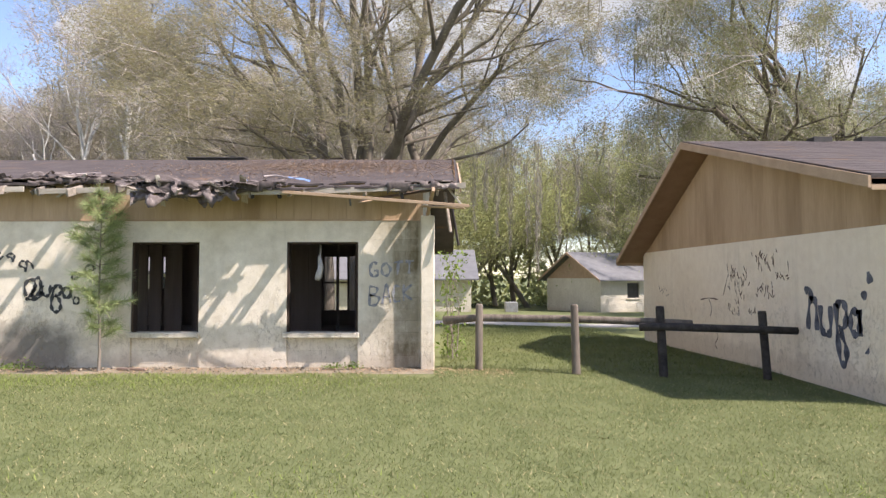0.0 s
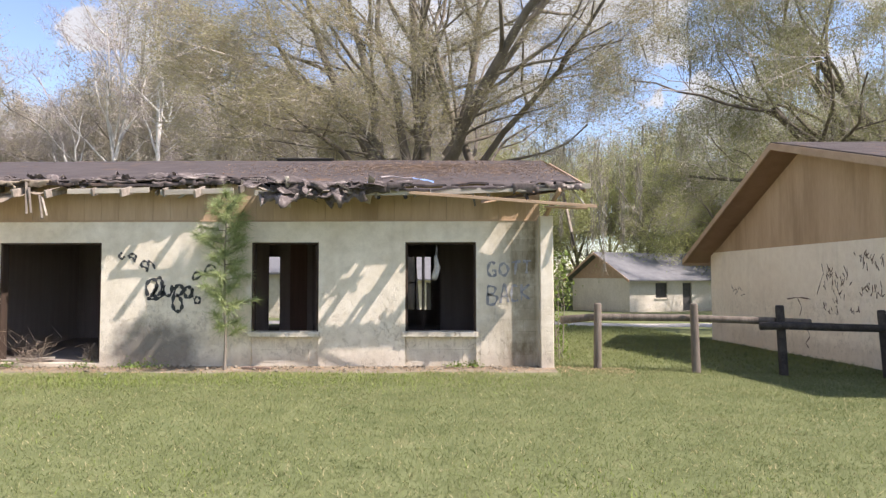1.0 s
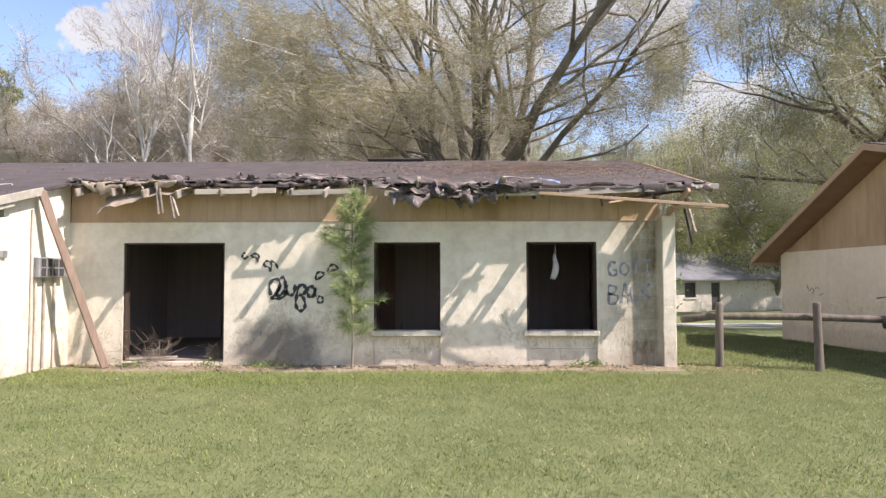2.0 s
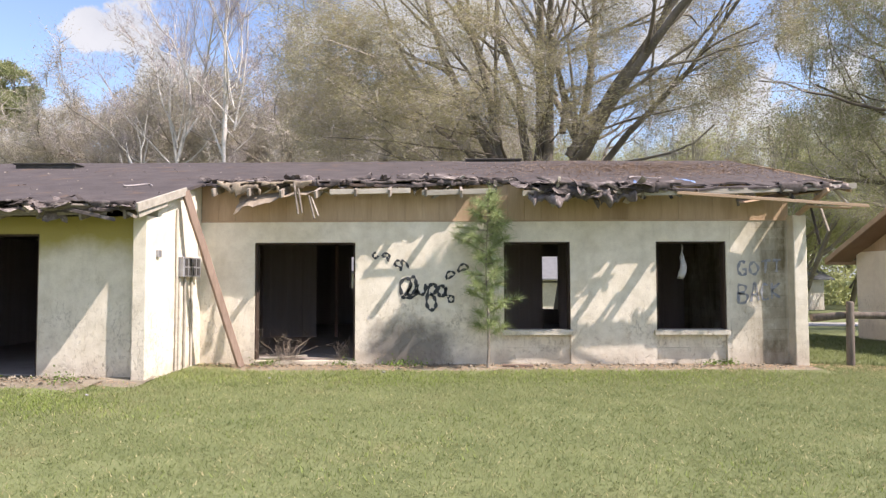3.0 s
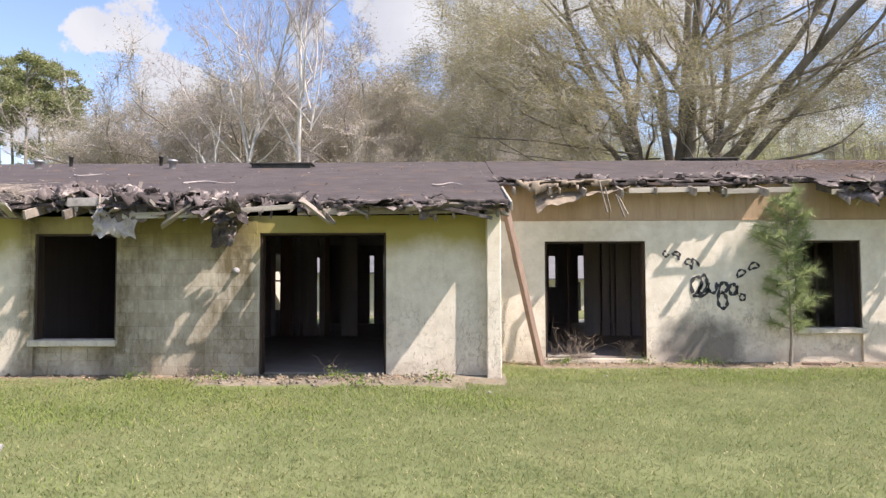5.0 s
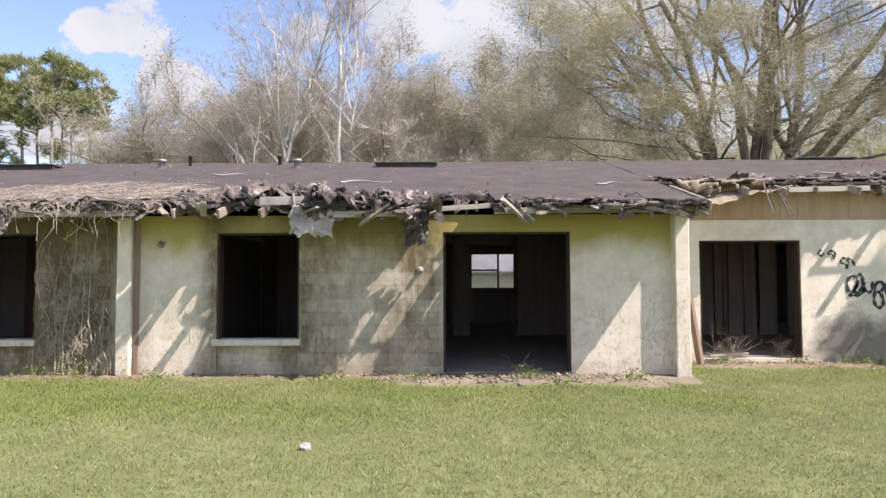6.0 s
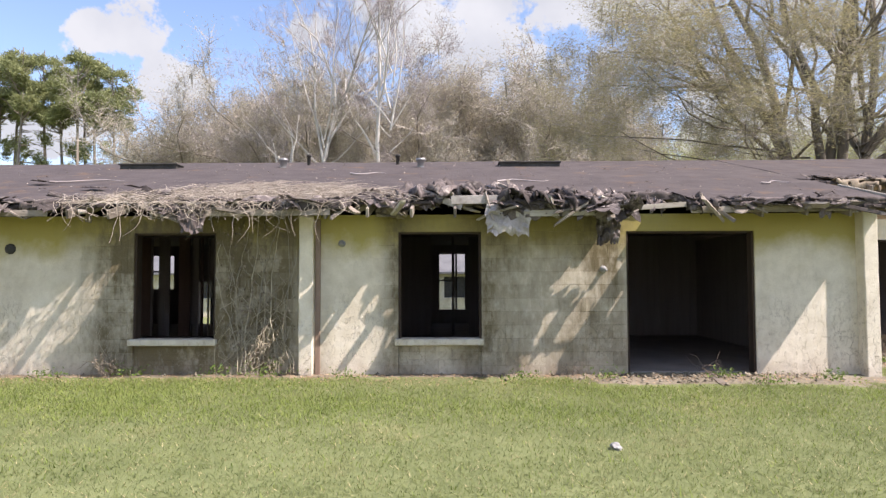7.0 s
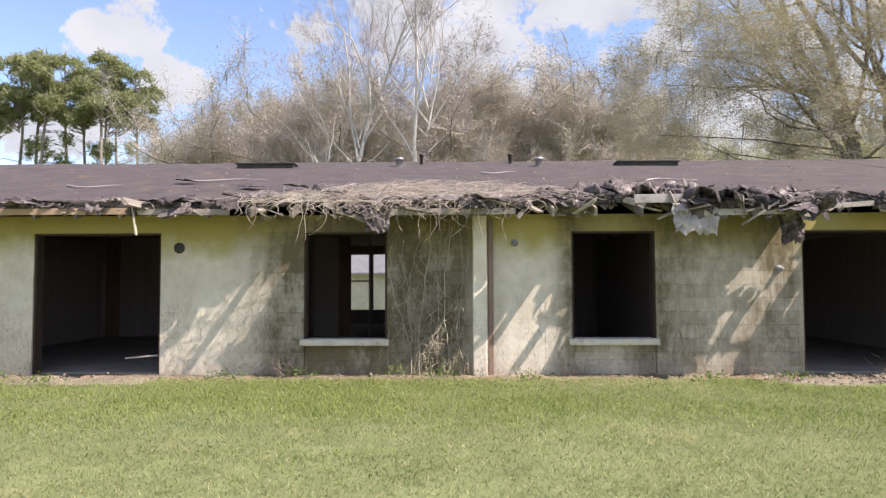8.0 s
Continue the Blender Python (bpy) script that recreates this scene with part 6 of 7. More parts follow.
far_house((11.04, 46.1), math.atan2(2.83, 6.5), 7.1, 14.0, -1.15, True, M_PALEROOF)
far_house((-8.6, 43.6), math.radians(2), 7.1, 10.2, -1.05, True, M_PALEROOF)
far_house((-20.0, 33.0), 0.0, 6.6, 9.6, -0.66, True, M_PALEROOF)
far_house((-33.5, 33.4), 0.0, 6.6, 11.0, -0.67, True, M_PALEROOF)
bm = bmesh.new()
box(bm, (-0.45, -0.4, 0), (0.45, 0.4, 0.75), 0.03)
ob = tagged(mesh_object("utility_box", bm, M_METAL), "pale grey utility box on the far lawn", "utility box")
ob.location = (4.6, 46.5, ground_z(4.6, 46.5) - 0.02)


# ------------------------------------------------------------------ plants near the walls
def sapling(x, y, z, height, seed):
    r = np.random.default_rng(seed)
    t = empty("pine_sapling", "young green long-needled pine at the wall", "sapling", at=(x, y, z))
    stem = [(np.array((0.02 * math.sin(k), 0.02 * math.cos(k * 1.3), height * k / 8)), 0.028 * (1 - k / 9.5)) for k in range(9)]
    v, f = tubes([stem], 6)
    from_arrays("trunk", v, f, M_BARK, t, smooth=True)
    A, Bq, paths = [], [], []
    for k in range(46):
        h = 0.55 + (height - 0.55) * (k / 45) ** 0.85
        a = k * 2.4 + r.normal(0, 0.3)
        reach = (0.60 - 0.30 * abs(k / 45 - 0.45) * 1.6) * r.uniform(0.35, 1.25)
        d = np.array((math.cos(a), math.sin(a), r.uniform(0.1, 0.7)))
        d /= np.linalg.norm(d)
        o = np.array((0, 0, h))
        tip = o + d * reach
        paths.append([(o, 0.008), ((o + tip) / 2 - (0, 0, 0.02), 0.006), (tip, 0.003)])
        n = 150
        s = o + (tip - o) * r.uniform(0.25, 1, n)[:, None]
        w = d * 0.8 + r.normal(size=(n, 3)) * 0.75
        w /= np.linalg.norm(w, axis=1, keepdims=True)
        A.append(s)
        Bq.append(s + w * r.uniform(0.14, 0.28, n)[:, None])
    v, f = tubes(paths, 4)
    from_arrays("limb_mass", v, f, M_BARK, t)
    v, f = slivers(np.concatenate(A), np.concatenate(Bq), np.full(46 * 150, 0.009), r)
    from_arrays("needle_mass", v, f, M_NEEDLE, t, "fresh green needles")


sapling(-5.88, 10.72, -0.115, 2.9, 21)


def dry_bush(x, y, z, size, seed, label, count=26):
    r = np.random.default_rng(seed)
    paths = []
    for k in range(count):
        d = np.array((r.normal(0, 0.6), r.normal(0, 0.35), r.uniform(0.5, 1.0)))
        d /= np.linalg.norm(d)
        ln = size * r.uniform(0.5, 1.1)
        pts, q = [], np.array((r.normal(0, size * 0.2), r.normal(0, 0.06), 0.0))
        for i in range(6):
            pts.append((q.copy(), 0.0048 * (1 - i / 6.5)))
            d = d + r.normal(0, 0.3, 3)
            d /= np.linalg.norm(d)
            q = q + d * ln / 5
        paths.append(pts)
        for i in range(6):
            o = pts[r.integers(1, 6)][0]
            e = o + (r.normal(0, 0.16, 3) + (0, 0, 0.08)) * size
            paths.append([(o, 0.003), (e, 0.0015)])
    v, f = tubes(paths, 4)
    b = tagged(from_arrays("dry_bush", v, f, M_DRYSTALK), label, "bush")
    b.location = (x, y, z)
    return b


dry_bush(-9.5, 11.2, -0.04, 0.7, 31, "dry leafless bush growing in the doorway", 24)
dry_bush(-8.5, 11.35, -0.04, 0.42, 32, "small dry twigs in the doorway")
dry_bush(-13.45, 9.05, -0.05, 0.42, 33, "thin dry weed stalks at the wide doorway", 7)
dry_bush(-22.25, 9.1, -0.06, 0.5, 34, "dry weed stalks against the mildewed wall", 16)
dry_bush(-15.5, 9.05, -0.06, 0.3, 37, "pale broken weed at the wall foot", 6)


def weed(x, y, size, seed, count=60):
    r = np.random.default_rng(seed)
    c = np.stack([r.normal(0, size, count), r.normal(0, size * 0.6, count), np.abs(r.normal(0, size * 0.45, count)) + 0.02], 1)
    v, f = leaf_quads(c, 0.024, r, 0)
    b = tagged(from_arrays("weed", v, f, M_WEED), "low bright green leafy weed at the wall foot", "weed", "weeds along the wall", "stuff")
    b.location = (x, y, ground_z(x, y) + 0.02)


for k, (x, y, s) in enumerate(((-7.2, 10.75, 0.16), (-7.5, 10.8, 0.12), (-9.75, 10.9, 0.12), (-8.4, 10.85, 0.12), (-13.35, 8.85, 0.13), (-12.9, 8.3, 0.12), (-19.9, 8.95, 0.2), (-20.6, 9.0, 0.16), (-21.9, 9.0, 0.14), (-15.0, 8.8, 0.18),
                               (-16.2, 8.7, 0.14), (-25.5, 8.5, 0.12), (-26.5, 8.9, 0.2), (-2.0, 10.9, 0.09), (-18.7, 8.8, 0.14), (-11.9, 8.6, 0.16), (-23.0, 8.8, 0.15), (-1.7, 10.95, 0.08))):
    weed(x, y, s, 100 + k, 90)

# shrub with small leaves at the end of the building
r = np.random.default_rng(44)
c = np.stack([r.normal(0.0, 0.16, 500), r.normal(0, 0.3, 500), r.uniform(0.0, 2.1, 500)], 1)
shrub = empty("end_shrub", "thin green shrub behind the end pier", "shrub", at=(0.02, 12.6, ground_z(0, 12.6)))
v, f = leaf_quads(c, 0.045, r)
from_arrays("foliage", v, f, M_WEED, shrub)
v, f = tubes([[((0.1 * math.sin(k), 0.1 * k - 0.3, 0), 0.012), ((0.15 * math.sin(k * 2), 0.1 * k - 0.25, 1.0), 0.008), ((0.2 * math.sin(k * 3), 0.1 * k - 0.3, 1.9), 0.003)] for k in range(6)], 5)
from_arrays("stem_mass", v, f, M_BARK, shrub)

# dead vines: a mat over the eave, and stems climbing the wall below it
r = np.random.default_rng(50)
paths = []
for k in range(1150):                     # strands that lie over the roof edge, thickest in the middle
    x = r.normal(-20.5, 1.0) if k % 2 else r.uniform(-22.8, -18.4)
    up = 0.15 + 1.5 * max(0.0, 1 - abs((x + 20.3) / 2.4) ** 1.6)
    s = 0.70 - (up + 0.3) * r.uniform(0, 1) ** 1.4
    if x > -19.3:
        s = r.normal(0.0, 0.16)
    a, ln = r.normal(0.03, 0.2), r.uniform(0.4, 1.3)
    if r.uniform() < 0.4:
        a = r.uniform(0, 6.28)
        ln *= 0.45
    y, pts = B - s, []
    bump, turn = r.uniform(0.0, 0.10), r.normal(0, 0.16)
    for i in range(7):
        if y < B - 0.76:
            break
        pts.append(((x, y, roof_z(y) + 0.02 + bump * math.sin(math.pi * i / 6)), 0.0042 * (1 - i / 10)))
        a += turn + r.normal(0, 0.14)
        x += math.cos(a) * ln / 6
        y += math.sin(a) * ln / 6
    if len(pts) > 2:
        paths.append(pts)
for k in range(150):                      # ends and loops that hang over the edge
    x = r.normal(-20.6, 0.9) if k % 3 else r.uniform(-22.8, -18.4)
    pts, y, z = [], B - 0.74 - r.uniform(0, 0.05), roof_z(B - 0.72) + 0.04
    ln, bow = (r.uniform(0.08, 0.3) if k < 135 else r.uniform(0.35, 0.6)), r.normal(0, 0.16)
    for i in range(6):
        pts.append(((x + bow * math.sin(i * 0.62), y, z), 0.0055 * (1 - i / 9)))
        x += r.normal(0, 0.02)
        y -= abs(r.normal(0, 0.012))
        z -= ln / 5
    paths.append(pts)
v, f = tubes(paths, 3)
tagged(from_arrays("vine_mat", v, f, M_STRAW), "straw-coloured mat of dead vines on the eave", "vines", kind="stuff")
paths = []


def climber(x, z0, z1, rad, sway, lo=-20.74, hi=-19.52):
    pts, n, ph = [], 14, r.uniform(0, 6.28)
    for i in range(n):
        q = i / (n - 1)
        px = min(max(x + sway * math.sin(ph + q * 4.2) + r.normal(0, 0.012), lo), hi)
        pts.append(((px, B - 0.02 - 0.05 * abs(math.sin(ph + q * 5)), z0 + (z1 - z0) * q), rad * (1 - 0.55 * q)))
    return pts


for k in range(9):                        # main stems from the ground to the eave
    paths.append(climber(-20.55 + 0.12 * k, -0.1, r.uniform(1.7, 2.42), r.uniform(0.009, 0.014), r.uniform(0.06, 0.17)))
for k in range(70):                       # thin ones, most of them low
    z0 = -0.1 if k % 2 else r.uniform(0.0, 1.4)
    paths.append(climber(r.uniform(-20.7, -19.6), z0, z0 + r.uniform(0.35, 1.0), r.uniform(0.003, 0.006), r.uniform(0.05, 0.22)))
for k in range(26):                       # tangles near the foot
    x, z, ra, w = r.uniform(-20.5, -19.8), r.uniform(0.05, 0.75), r.uniform(0.08, 0.2), r.uniform(0.9, 1.4)
    paths.append([((x + ra * math.cos(a * w), B - 0.04 - 0.02 * (a % 3), z + ra * 1.3 * math.sin(a * w + 0.6)), 0.005) for a in range(7)])
for k in range(14):                       # and a few on the wall beyond the window
    paths.append(climber(r.uniform(-22.6, -22.1), -0.08, r.uniform(0.2, 0.8), 0.005, r.uniform(0.04, 0.12), -22.7, -22.06))
v, f = tubes(paths, 4)
tagged(from_arrays("climbing_vines", v, f, M_VINE), "dry grey vine stems climbing the mildewed wall", "vines", kind="stuff")
n = 420
c = np.stack([r.normal(-20.25, 0.28, n).clip(-20.72, -19.55), B - 0.03 - 0.05 * r.uniform(0, 1, n), r.uniform(0.0, 2.35, n)], 1)
v, f = leaf_quads(c, 0.026, r)
tagged(from_arrays("vine_leaves", v, f, M_DRYSTALK), "withered brown leaves among the vine stems", "leaves", kind="stuff")

# litter and leaves on the roof and at the foot of the wall
n = 15000
c = np.stack([r.normal(-2.8, 2.0, n).clip(-8, 0.05), F + 1.9 + r.normal(0, 0.9, n), np.zeros(n)], 1)
c = c[(c[:, 1] < RIDGE_Y) & (c[:, 1] > F - 0.5) & (r.uniform(0, 1, n) < np.clip((c[:, 0] + 8.5) / 6, 0.05, 1))]
c[:, 2] = RIDGE_Z - SLOPE * (RIDGE_Y - c[:, 1]) + 0.02
v, f = leaf_quads(c, 0.021, r)
v[:, 2] = np.repeat(c[:, 2], 4) + (v[:, 2] - np.repeat(c[:, 2], 4)) * 0.25
tagged(from_arrays("roof_leaves", v, f, M_LITTER), "brown fallen leaves scattered on the roof", "leaves", kind="stuff")
n = 12000
x = np.where(r.uniform(0, 1, n) < 0.45, r.uniform(-10.9, 1.0, n), r.uniform(-30, -11.0, n))
wall_y = np.where(x > -10.95, F, B)
y = wall_y - 0.02 - np.abs(r.normal(0, 0.38, n))
c = np.stack([x, y, ground_many(x, y) + 0.014], 1)
v, f = leaf_quads(c, 0.028, r)
v[:, 2] = np.repeat(c[:, 2], 4) + np.abs(v[:, 2] - np.repeat(c[:, 2], 4)) * 0.3
tagged(from_arrays("wall_foot_litter", v, f, M_LITTER), "brown leaf litter and chips along the wall", "leaves", kind="stuff")

n = 420
c = np.stack([r.uniform(-30, -10.9, n), B + 5.6 * r.uniform(0, 1, n) ** 1.2, np.zeros(n)], 1)
c[:, 2] = RIDGE_Z - SLOPE * (RIDGE_Y - c[:, 1]) + 0.03
v, f = leaf_quads(c, 0.03, r)
v[:, 2] = np.repeat(c[:, 2], 4) + (v[:, 2] - np.repeat(c[:, 2], 4)) * 0.3
tagged(from_arrays("roof_chips", v, f, M_STRAW), "pale chips and dry leaves on the roof", "leaves", kind="stuff")
# clods and chips on the bare dirt
n = 1800
x = np.where(r.uniform(0, 1, n) < 0.4, r.uniform(-10.8, -0.6, n), np.where(r.uniform(0, 1, n) < 0.6, r.uniform(-15.3, -11.7, n), r.uniform(-28, -11.5, n)))
wall_y = np.where(x > -10.95, F, B)
y = wall_y - 0.03 - np.abs(r.normal(0, 0.36, n)).clip(0, 0.95) * np.where((x > -15.3) & (x < -11.7), 1.0, 0.6)
z = np.array([ground_z(a, b) for a, b in zip(x, y)]) + 0.02
corner = np.array([(-1, -0.6, 0), (1, -0.7, 0), (0.1, 1, 0), (0.1, -0.1, 0.9)])
size = (0.006 + 0.034 * r.uniform(0, 1, n) ** 2.5)[:, None, None]
v = (corner[None] + r.normal(0, 0.3, (n, 4, 3))) * size + np.stack([x, y, z], 1)[:, None]
f = (np.arange(n) * 4)[:, None, None] + np.array([(0, 1, 3), (1, 2, 3), (2, 0, 3), (0, 2, 1)])[None]
tagged(from_arrays("dirt_clods", v.reshape(-1, 3), f.reshape(-1, 3), M_DIRT), "small clods and chips on the bare dirt", "rubble", kind="stuff")

# ------------------------------------------------------------------ lawn blades
r = np.random.default_rng(60)


def lawn(count, y0, y1, x0, x1, height, width, mat, name, label, power=1.0):
    y = y0 + (y1 - y0) * r.uniform(0, 1, count) ** power
    x = r.uniform(x0, x1, count)
    ragged = 0.16 * np.sin(x * 2.3 + 0.8 * np.sin(x * 5.1)) + 0.10 * np.sin(x * 7.7 + 1.3) + r.normal(0, 0.13, count)
    keep = ~((x > -11.0) & (x < -0.3) & (y > 10.32 + ragged)) & ~((x <= -11.0) & (y > 8.72 + ragged * 0.8)) & ~((x > 5.7) & (y > 8.5)) & ~((x > -15.2) & (x < -11.7) & (y > 8.3 + ragged))
    patch = np.sin(x * 1.7 + np.sin(y * 2.1) * 1.3) * np.sin(y * 1.9 + np.sin(x * 1.1) * 1.7)
    keep &= r.uniform(-1.4, 1, count) < patch + 1.3
    keep &= r.uniform(0, 1, count) < np.clip((y + 1.5) / 4.5, 0, 1)
    keep &= (x > -22.0 - 0.75 * y) & (x < 1.5 + 0.75 * y) | (y > 10.9)
    x, y = x[keep], y[keep]
    z = ground_many(x, y) - 0.002
    a = np.stack([x, y, z], 1)
    h = height * r.uniform(0.4, 1.25, len(x))
    d = np.stack([r.normal(0, 0.95, len(x)), r.normal(0, 0.95, len(x)), np.full(len(x), 0.8)], 1)
    v, f = blades(a, a + d * h[:, None], width * r.uniform(0.6, 1.3, len(x)))
    tagged(from_arrays(name, v, f, mat), label, "grass", kind="stuff")


lawn(980000, -1.5, 11.2, -31, 8, 0.05, 0.0065, M_BLADE, "grass_blades", "short green lawn grass", 0.95)
lawn(110000, -1.5, 11.2, -33, 9, 0.035, 0.008, M_DRYBLADE, "dry_grass_blades", "dry straw-coloured grass among the green", 1.2)
lawn(40000, 10.9, 26, -0.2, 7.0, 0.09, 0.02, M_BLADE, "grass_blades", "short green grass beyond the fence", 1.0)


def tufts(count, x0, x1, y0, y1, height, mat, name, label):
    """Taller clumps of grass, thickest round scattered middles."""
    mids = np.stack([r.uniform(x0, x1, 60), r.uniform(y0, y1, 60)], 1)
    k = r.integers(0, 60, count)
    x, y = mids[k, 0] + r.normal(0, 0.5, count), mids[k, 1] + r.normal(0, 0.32, count)
    keep = (y < y1 + 0.1) & (y > 2) & ~((x > -15.2) & (x < -11.7) & (y > 8.3))
    x, y = x[keep], y[keep]
    p = np.stack([x, y, ground_many(x, y) - 0.01], 1)
    e = np.stack([r.normal(0, 0.6, len(x)), r.normal(0, 0.6, len(x)), np.ones(len(x))], 1)
    v, f = blades(p, p + e * (height * r.uniform(0.5, 1.3, len(x)))[:, None], np.full(len(x), 0.015))
    tagged(from_arrays(name, v, f, mat), label, "grass", kind="stuff")


tufts(12000, -24, -18.5, 6.8, 8.8, 0.05, M_LUSH, "lush_grass", "lush bright green grass under the mildewed wall")
tufts(24000, -27, -11, 6.3, 8.7, 0.05, M_LUSH, "lush_grass", "lush bright green grass near the wall")
tufts(5000, -11, -1, 9.0, 10.4, 0.06, M_LUSH, "lush_grass", "lush bright green grass near the long wall")
tufts(9000, -30, 8, 3.0, 7.5, 0.05, M_LUSH, "lush_grass", "greener clumps in the lawn")

# ------------------------------------------------------------------ trees
def big_tree(name, label, base, seed, stems, splits, spread, lift_by, twig, leaf_mat, leaf_n, leaf_size, moss_n, bark, twig_mat, twig_n=26, shrink=0.68, drop=0.1, twig_w=0.018, flat=1.0, first=0.4):
    """Limbs, fine twigs, leaves and hanging moss, each a part. stems: (offset, direction, length, radius)."""
    r = np.random.default_rng(seed)
    t = empty(name, label, "tree", at=base)
    paths, tips, firsts = [], [], []
    for o, d, ln, rad in stems:
        p, q = grow(r, o, np.array(d, float) / np.linalg.norm(d), ln, rad, len(splits), splits, spread, lift_by, shrink=shrink, first=first)
        firsts.append(p[0])
        paths += p[1:]
        tips += q
    for p in firsts:
        v, f = tubes([p], 8)
        from_arrays("stem", v, f, bark, t, smooth=True)
    thick = [p for p in paths if p[0][1] > 0.03]
    v, f = tubes(thick, 6)
    tagged(from_arrays("limb_mass", v, f, bark, t, smooth=True), kind="stuff")
    thin = [p for p in paths if p[0][1] <= 0.03]
    if thin:
        v, f = tubes(thin, 3)
        tagged(from_arrays("branch_mass", v, f, twig_mat, t), kind="stuff")
    a, b = twigs_of(tips, r, twig_n, twig, drop, flat)
    v, f = slivers(a, b, np.full(len(a), twig_w), r)
    tagged(from_arrays("twig_mass", v, f, twig_mat, t), kind="stuff")
    if leaf_n:
        k = r.integers(0, len(a), leaf_n)
        c = a[k] + (b[k] - a[k]) * r.uniform(0.2, 1.1, leaf_n)[:, None] + r.normal(0, 0.22, (leaf_n, 3))
        v, f = leaf_tris(c, leaf_size, r, flat, 0.55 if flat > 0.5 else 0.3)
        tagged(from_arrays("foliage", v, f, leaf_mat, t), kind="stuff")
    if moss_n:
        k = r.integers(0, len(a), moss_n)
        o = a[k]
        e = o + np.stack([r.normal(0, 0.12, moss_n), r.normal(0, 0.12, moss_n), -r.uniform(0.3, 1.2, moss_n)], 1)
        v, f = slivers(o, e, r.uniform(0.03, 0.08, moss_n), r)
        tagged(from_arrays("moss_mass", v, f, M_MOSS, t), "grey hanging moss", kind="stuff")
    return t


OAK_STEMS = [((-0.1, 0.2, 0), (0.0, 0.02, 1), 13.0, 0.30), ((0.9, 0.5, 0), (0.02, 0.05, 1), 13.5, 0.28), ((1.7, 0.0, 0), (0.05, 0.03, 1), 13.0, 0.26), ((2.2, 0.6, 0), (0.02, 0.06, 1), 13.0, 0.24),
             ((0.1, -0.1, 4.6), (-0.38, -0.03, 1), 9.0, 0.22), ((-0.6, -0.1, 6.8), (-0.75, -0.05, 0.9), 7.0, 0.14), ((1.3, -0.1, 5.2), (0.30, -0.12, 1), 9.0, 0.20), ((0.7, 0, 6.0), (-0.16, 0.05, 1), 8.0, 0.17),
             ((1.6, -0.2, 5.3), (0.86, -0.75, 0.62), 10.5, 0.21), ((2.1, -0.3, 6.2), (0.62, -0.35, 1), 9.0, 0.17), ((2.2, 0.2, 5.2), (1.0, -0.2, 0.42), 8.5, 0.15), ((2.0, 0.3, 7.2), (0.35, 0.1, 1), 7.0, 0.14)]
# flat sprays that reach out over the roof in layers
for z, dy, up, ln in ((5.0, -0.2, 0.02, 6.4), (5.6, 0.25, 0.05, 6.8), (6.3, -0.35, 0.06, 7.2), (7.0, 0.1, 0.08, 7.0), (7.8, -0.3, 0.09, 6.8), (8.6, 0.3, 0.10, 6.2), (9.4, -0.15, 0.12, 5.6), (10.2, 0.2, 0.14, 5.0), (6.8, -0.7, 0.08, 5.2), (8.2, -0.6, 0.1, 5.0), (5.8, 0.6, 0.06, 5.6)):
    OAK_STEMS.append(((-0.05 - 0.30 * max(0.0, z - 4.6), -0.1, z), (-1, dy, up + 0.12), ln, 0.04))
for z, dy, up, ln in ((5.6, -0.4, 0.1, 5.5), (6.6, 0.3, 0.16, 6.0), (7.6, -0.3, 0.2, 6.5), (8.8, 0.1, 0.24, 6.5), (10.2, -0.2, 0.3, 6.0)):
    OAK_STEMS.append(((2.2, 0.3, z), (1, dy, up), ln, 0.075))
for x, z, dx, dy, ln in ((0.0, 4.9, -1, -0.9, 4.5), (1.6, 5.0, -0.3, -1.0, 4.5), (0.4, 6.2, -1, 0.9, 4.5), (1.2, 6.6, 0.4, -1, 4.2), (0.2, 7.4, -0.8, -0.9, 4.5), (1.8, 5.8, -0.9, 0.4, 4.0)):
    OAK_STEMS.append(((x, 0.2, z), (dx, dy, 0.14), ln, 0.035))
for x, z, dx, up, ln in ((-0.1, 6.2, -0.5, 0.06, 4.2), (0.9, 7.2, 0.3, 0.1, 4.2), (1.8, 8.6, -0.4, 0.15, 4.2), (0.9, 9.4, 0.4, 0.2, 4.2), (2.2, 6.6, 0.8, 0.1, 4.6)):
    OAK_STEMS.append(((x, 0.2, z), (dx, -1, up), ln, 0.06))
moss_tree = big_tree("moss_hung_tree", "many-stemmed tree, hazy olive twigs and hanging moss", (-4.3, 23.0, ground_z(-4, 23)), 70, OAK_STEMS, (6, 4, 3), 0.66, 0.12, 0.5, M_OAKLEAF, 270000, 0.055, 500, M_MOSSBARK, M_TWIG, 16, 0.5, 0.12, 0.010, 0.3, 0.9)
moss_rng = np.random.default_rng(17)
tassel_a, tassel_b = [], []
for x, y, z0, z1 in ((2.7, 19.6, 1.7, 4.9), (2.45, 19.9, 2.6, 5.2), (1.5, 20.2, 2.9, 5.6), (3.5, 20.4, 2.7, 5.4), (0.8, 20.6, 3.1, 5.8), (2.0, 21.0, 2.5, 5.8), (3.0, 21.4, 3.2, 6.0), (4.2, 20.8, 3.4, 5.8), (1.1, 19.4, 3.6, 5.6)):
    n = int(70 * (z1 - z0))
    h = moss_rng.uniform(0, 1, n)
    a = np.stack([x + moss_rng.normal(0, 0.07, n) * (0.4 + h), y + moss_rng.normal(0, 0.07, n), z0 + (z1 - z0) * h], 1)
    tassel_a.append(a)
    tassel_b.append(a + np.stack([moss_rng.normal(0, 0.05, n), moss_rng.normal(0, 0.05, n), -moss_rng.uniform(0.15, 0.5, n)], 1))
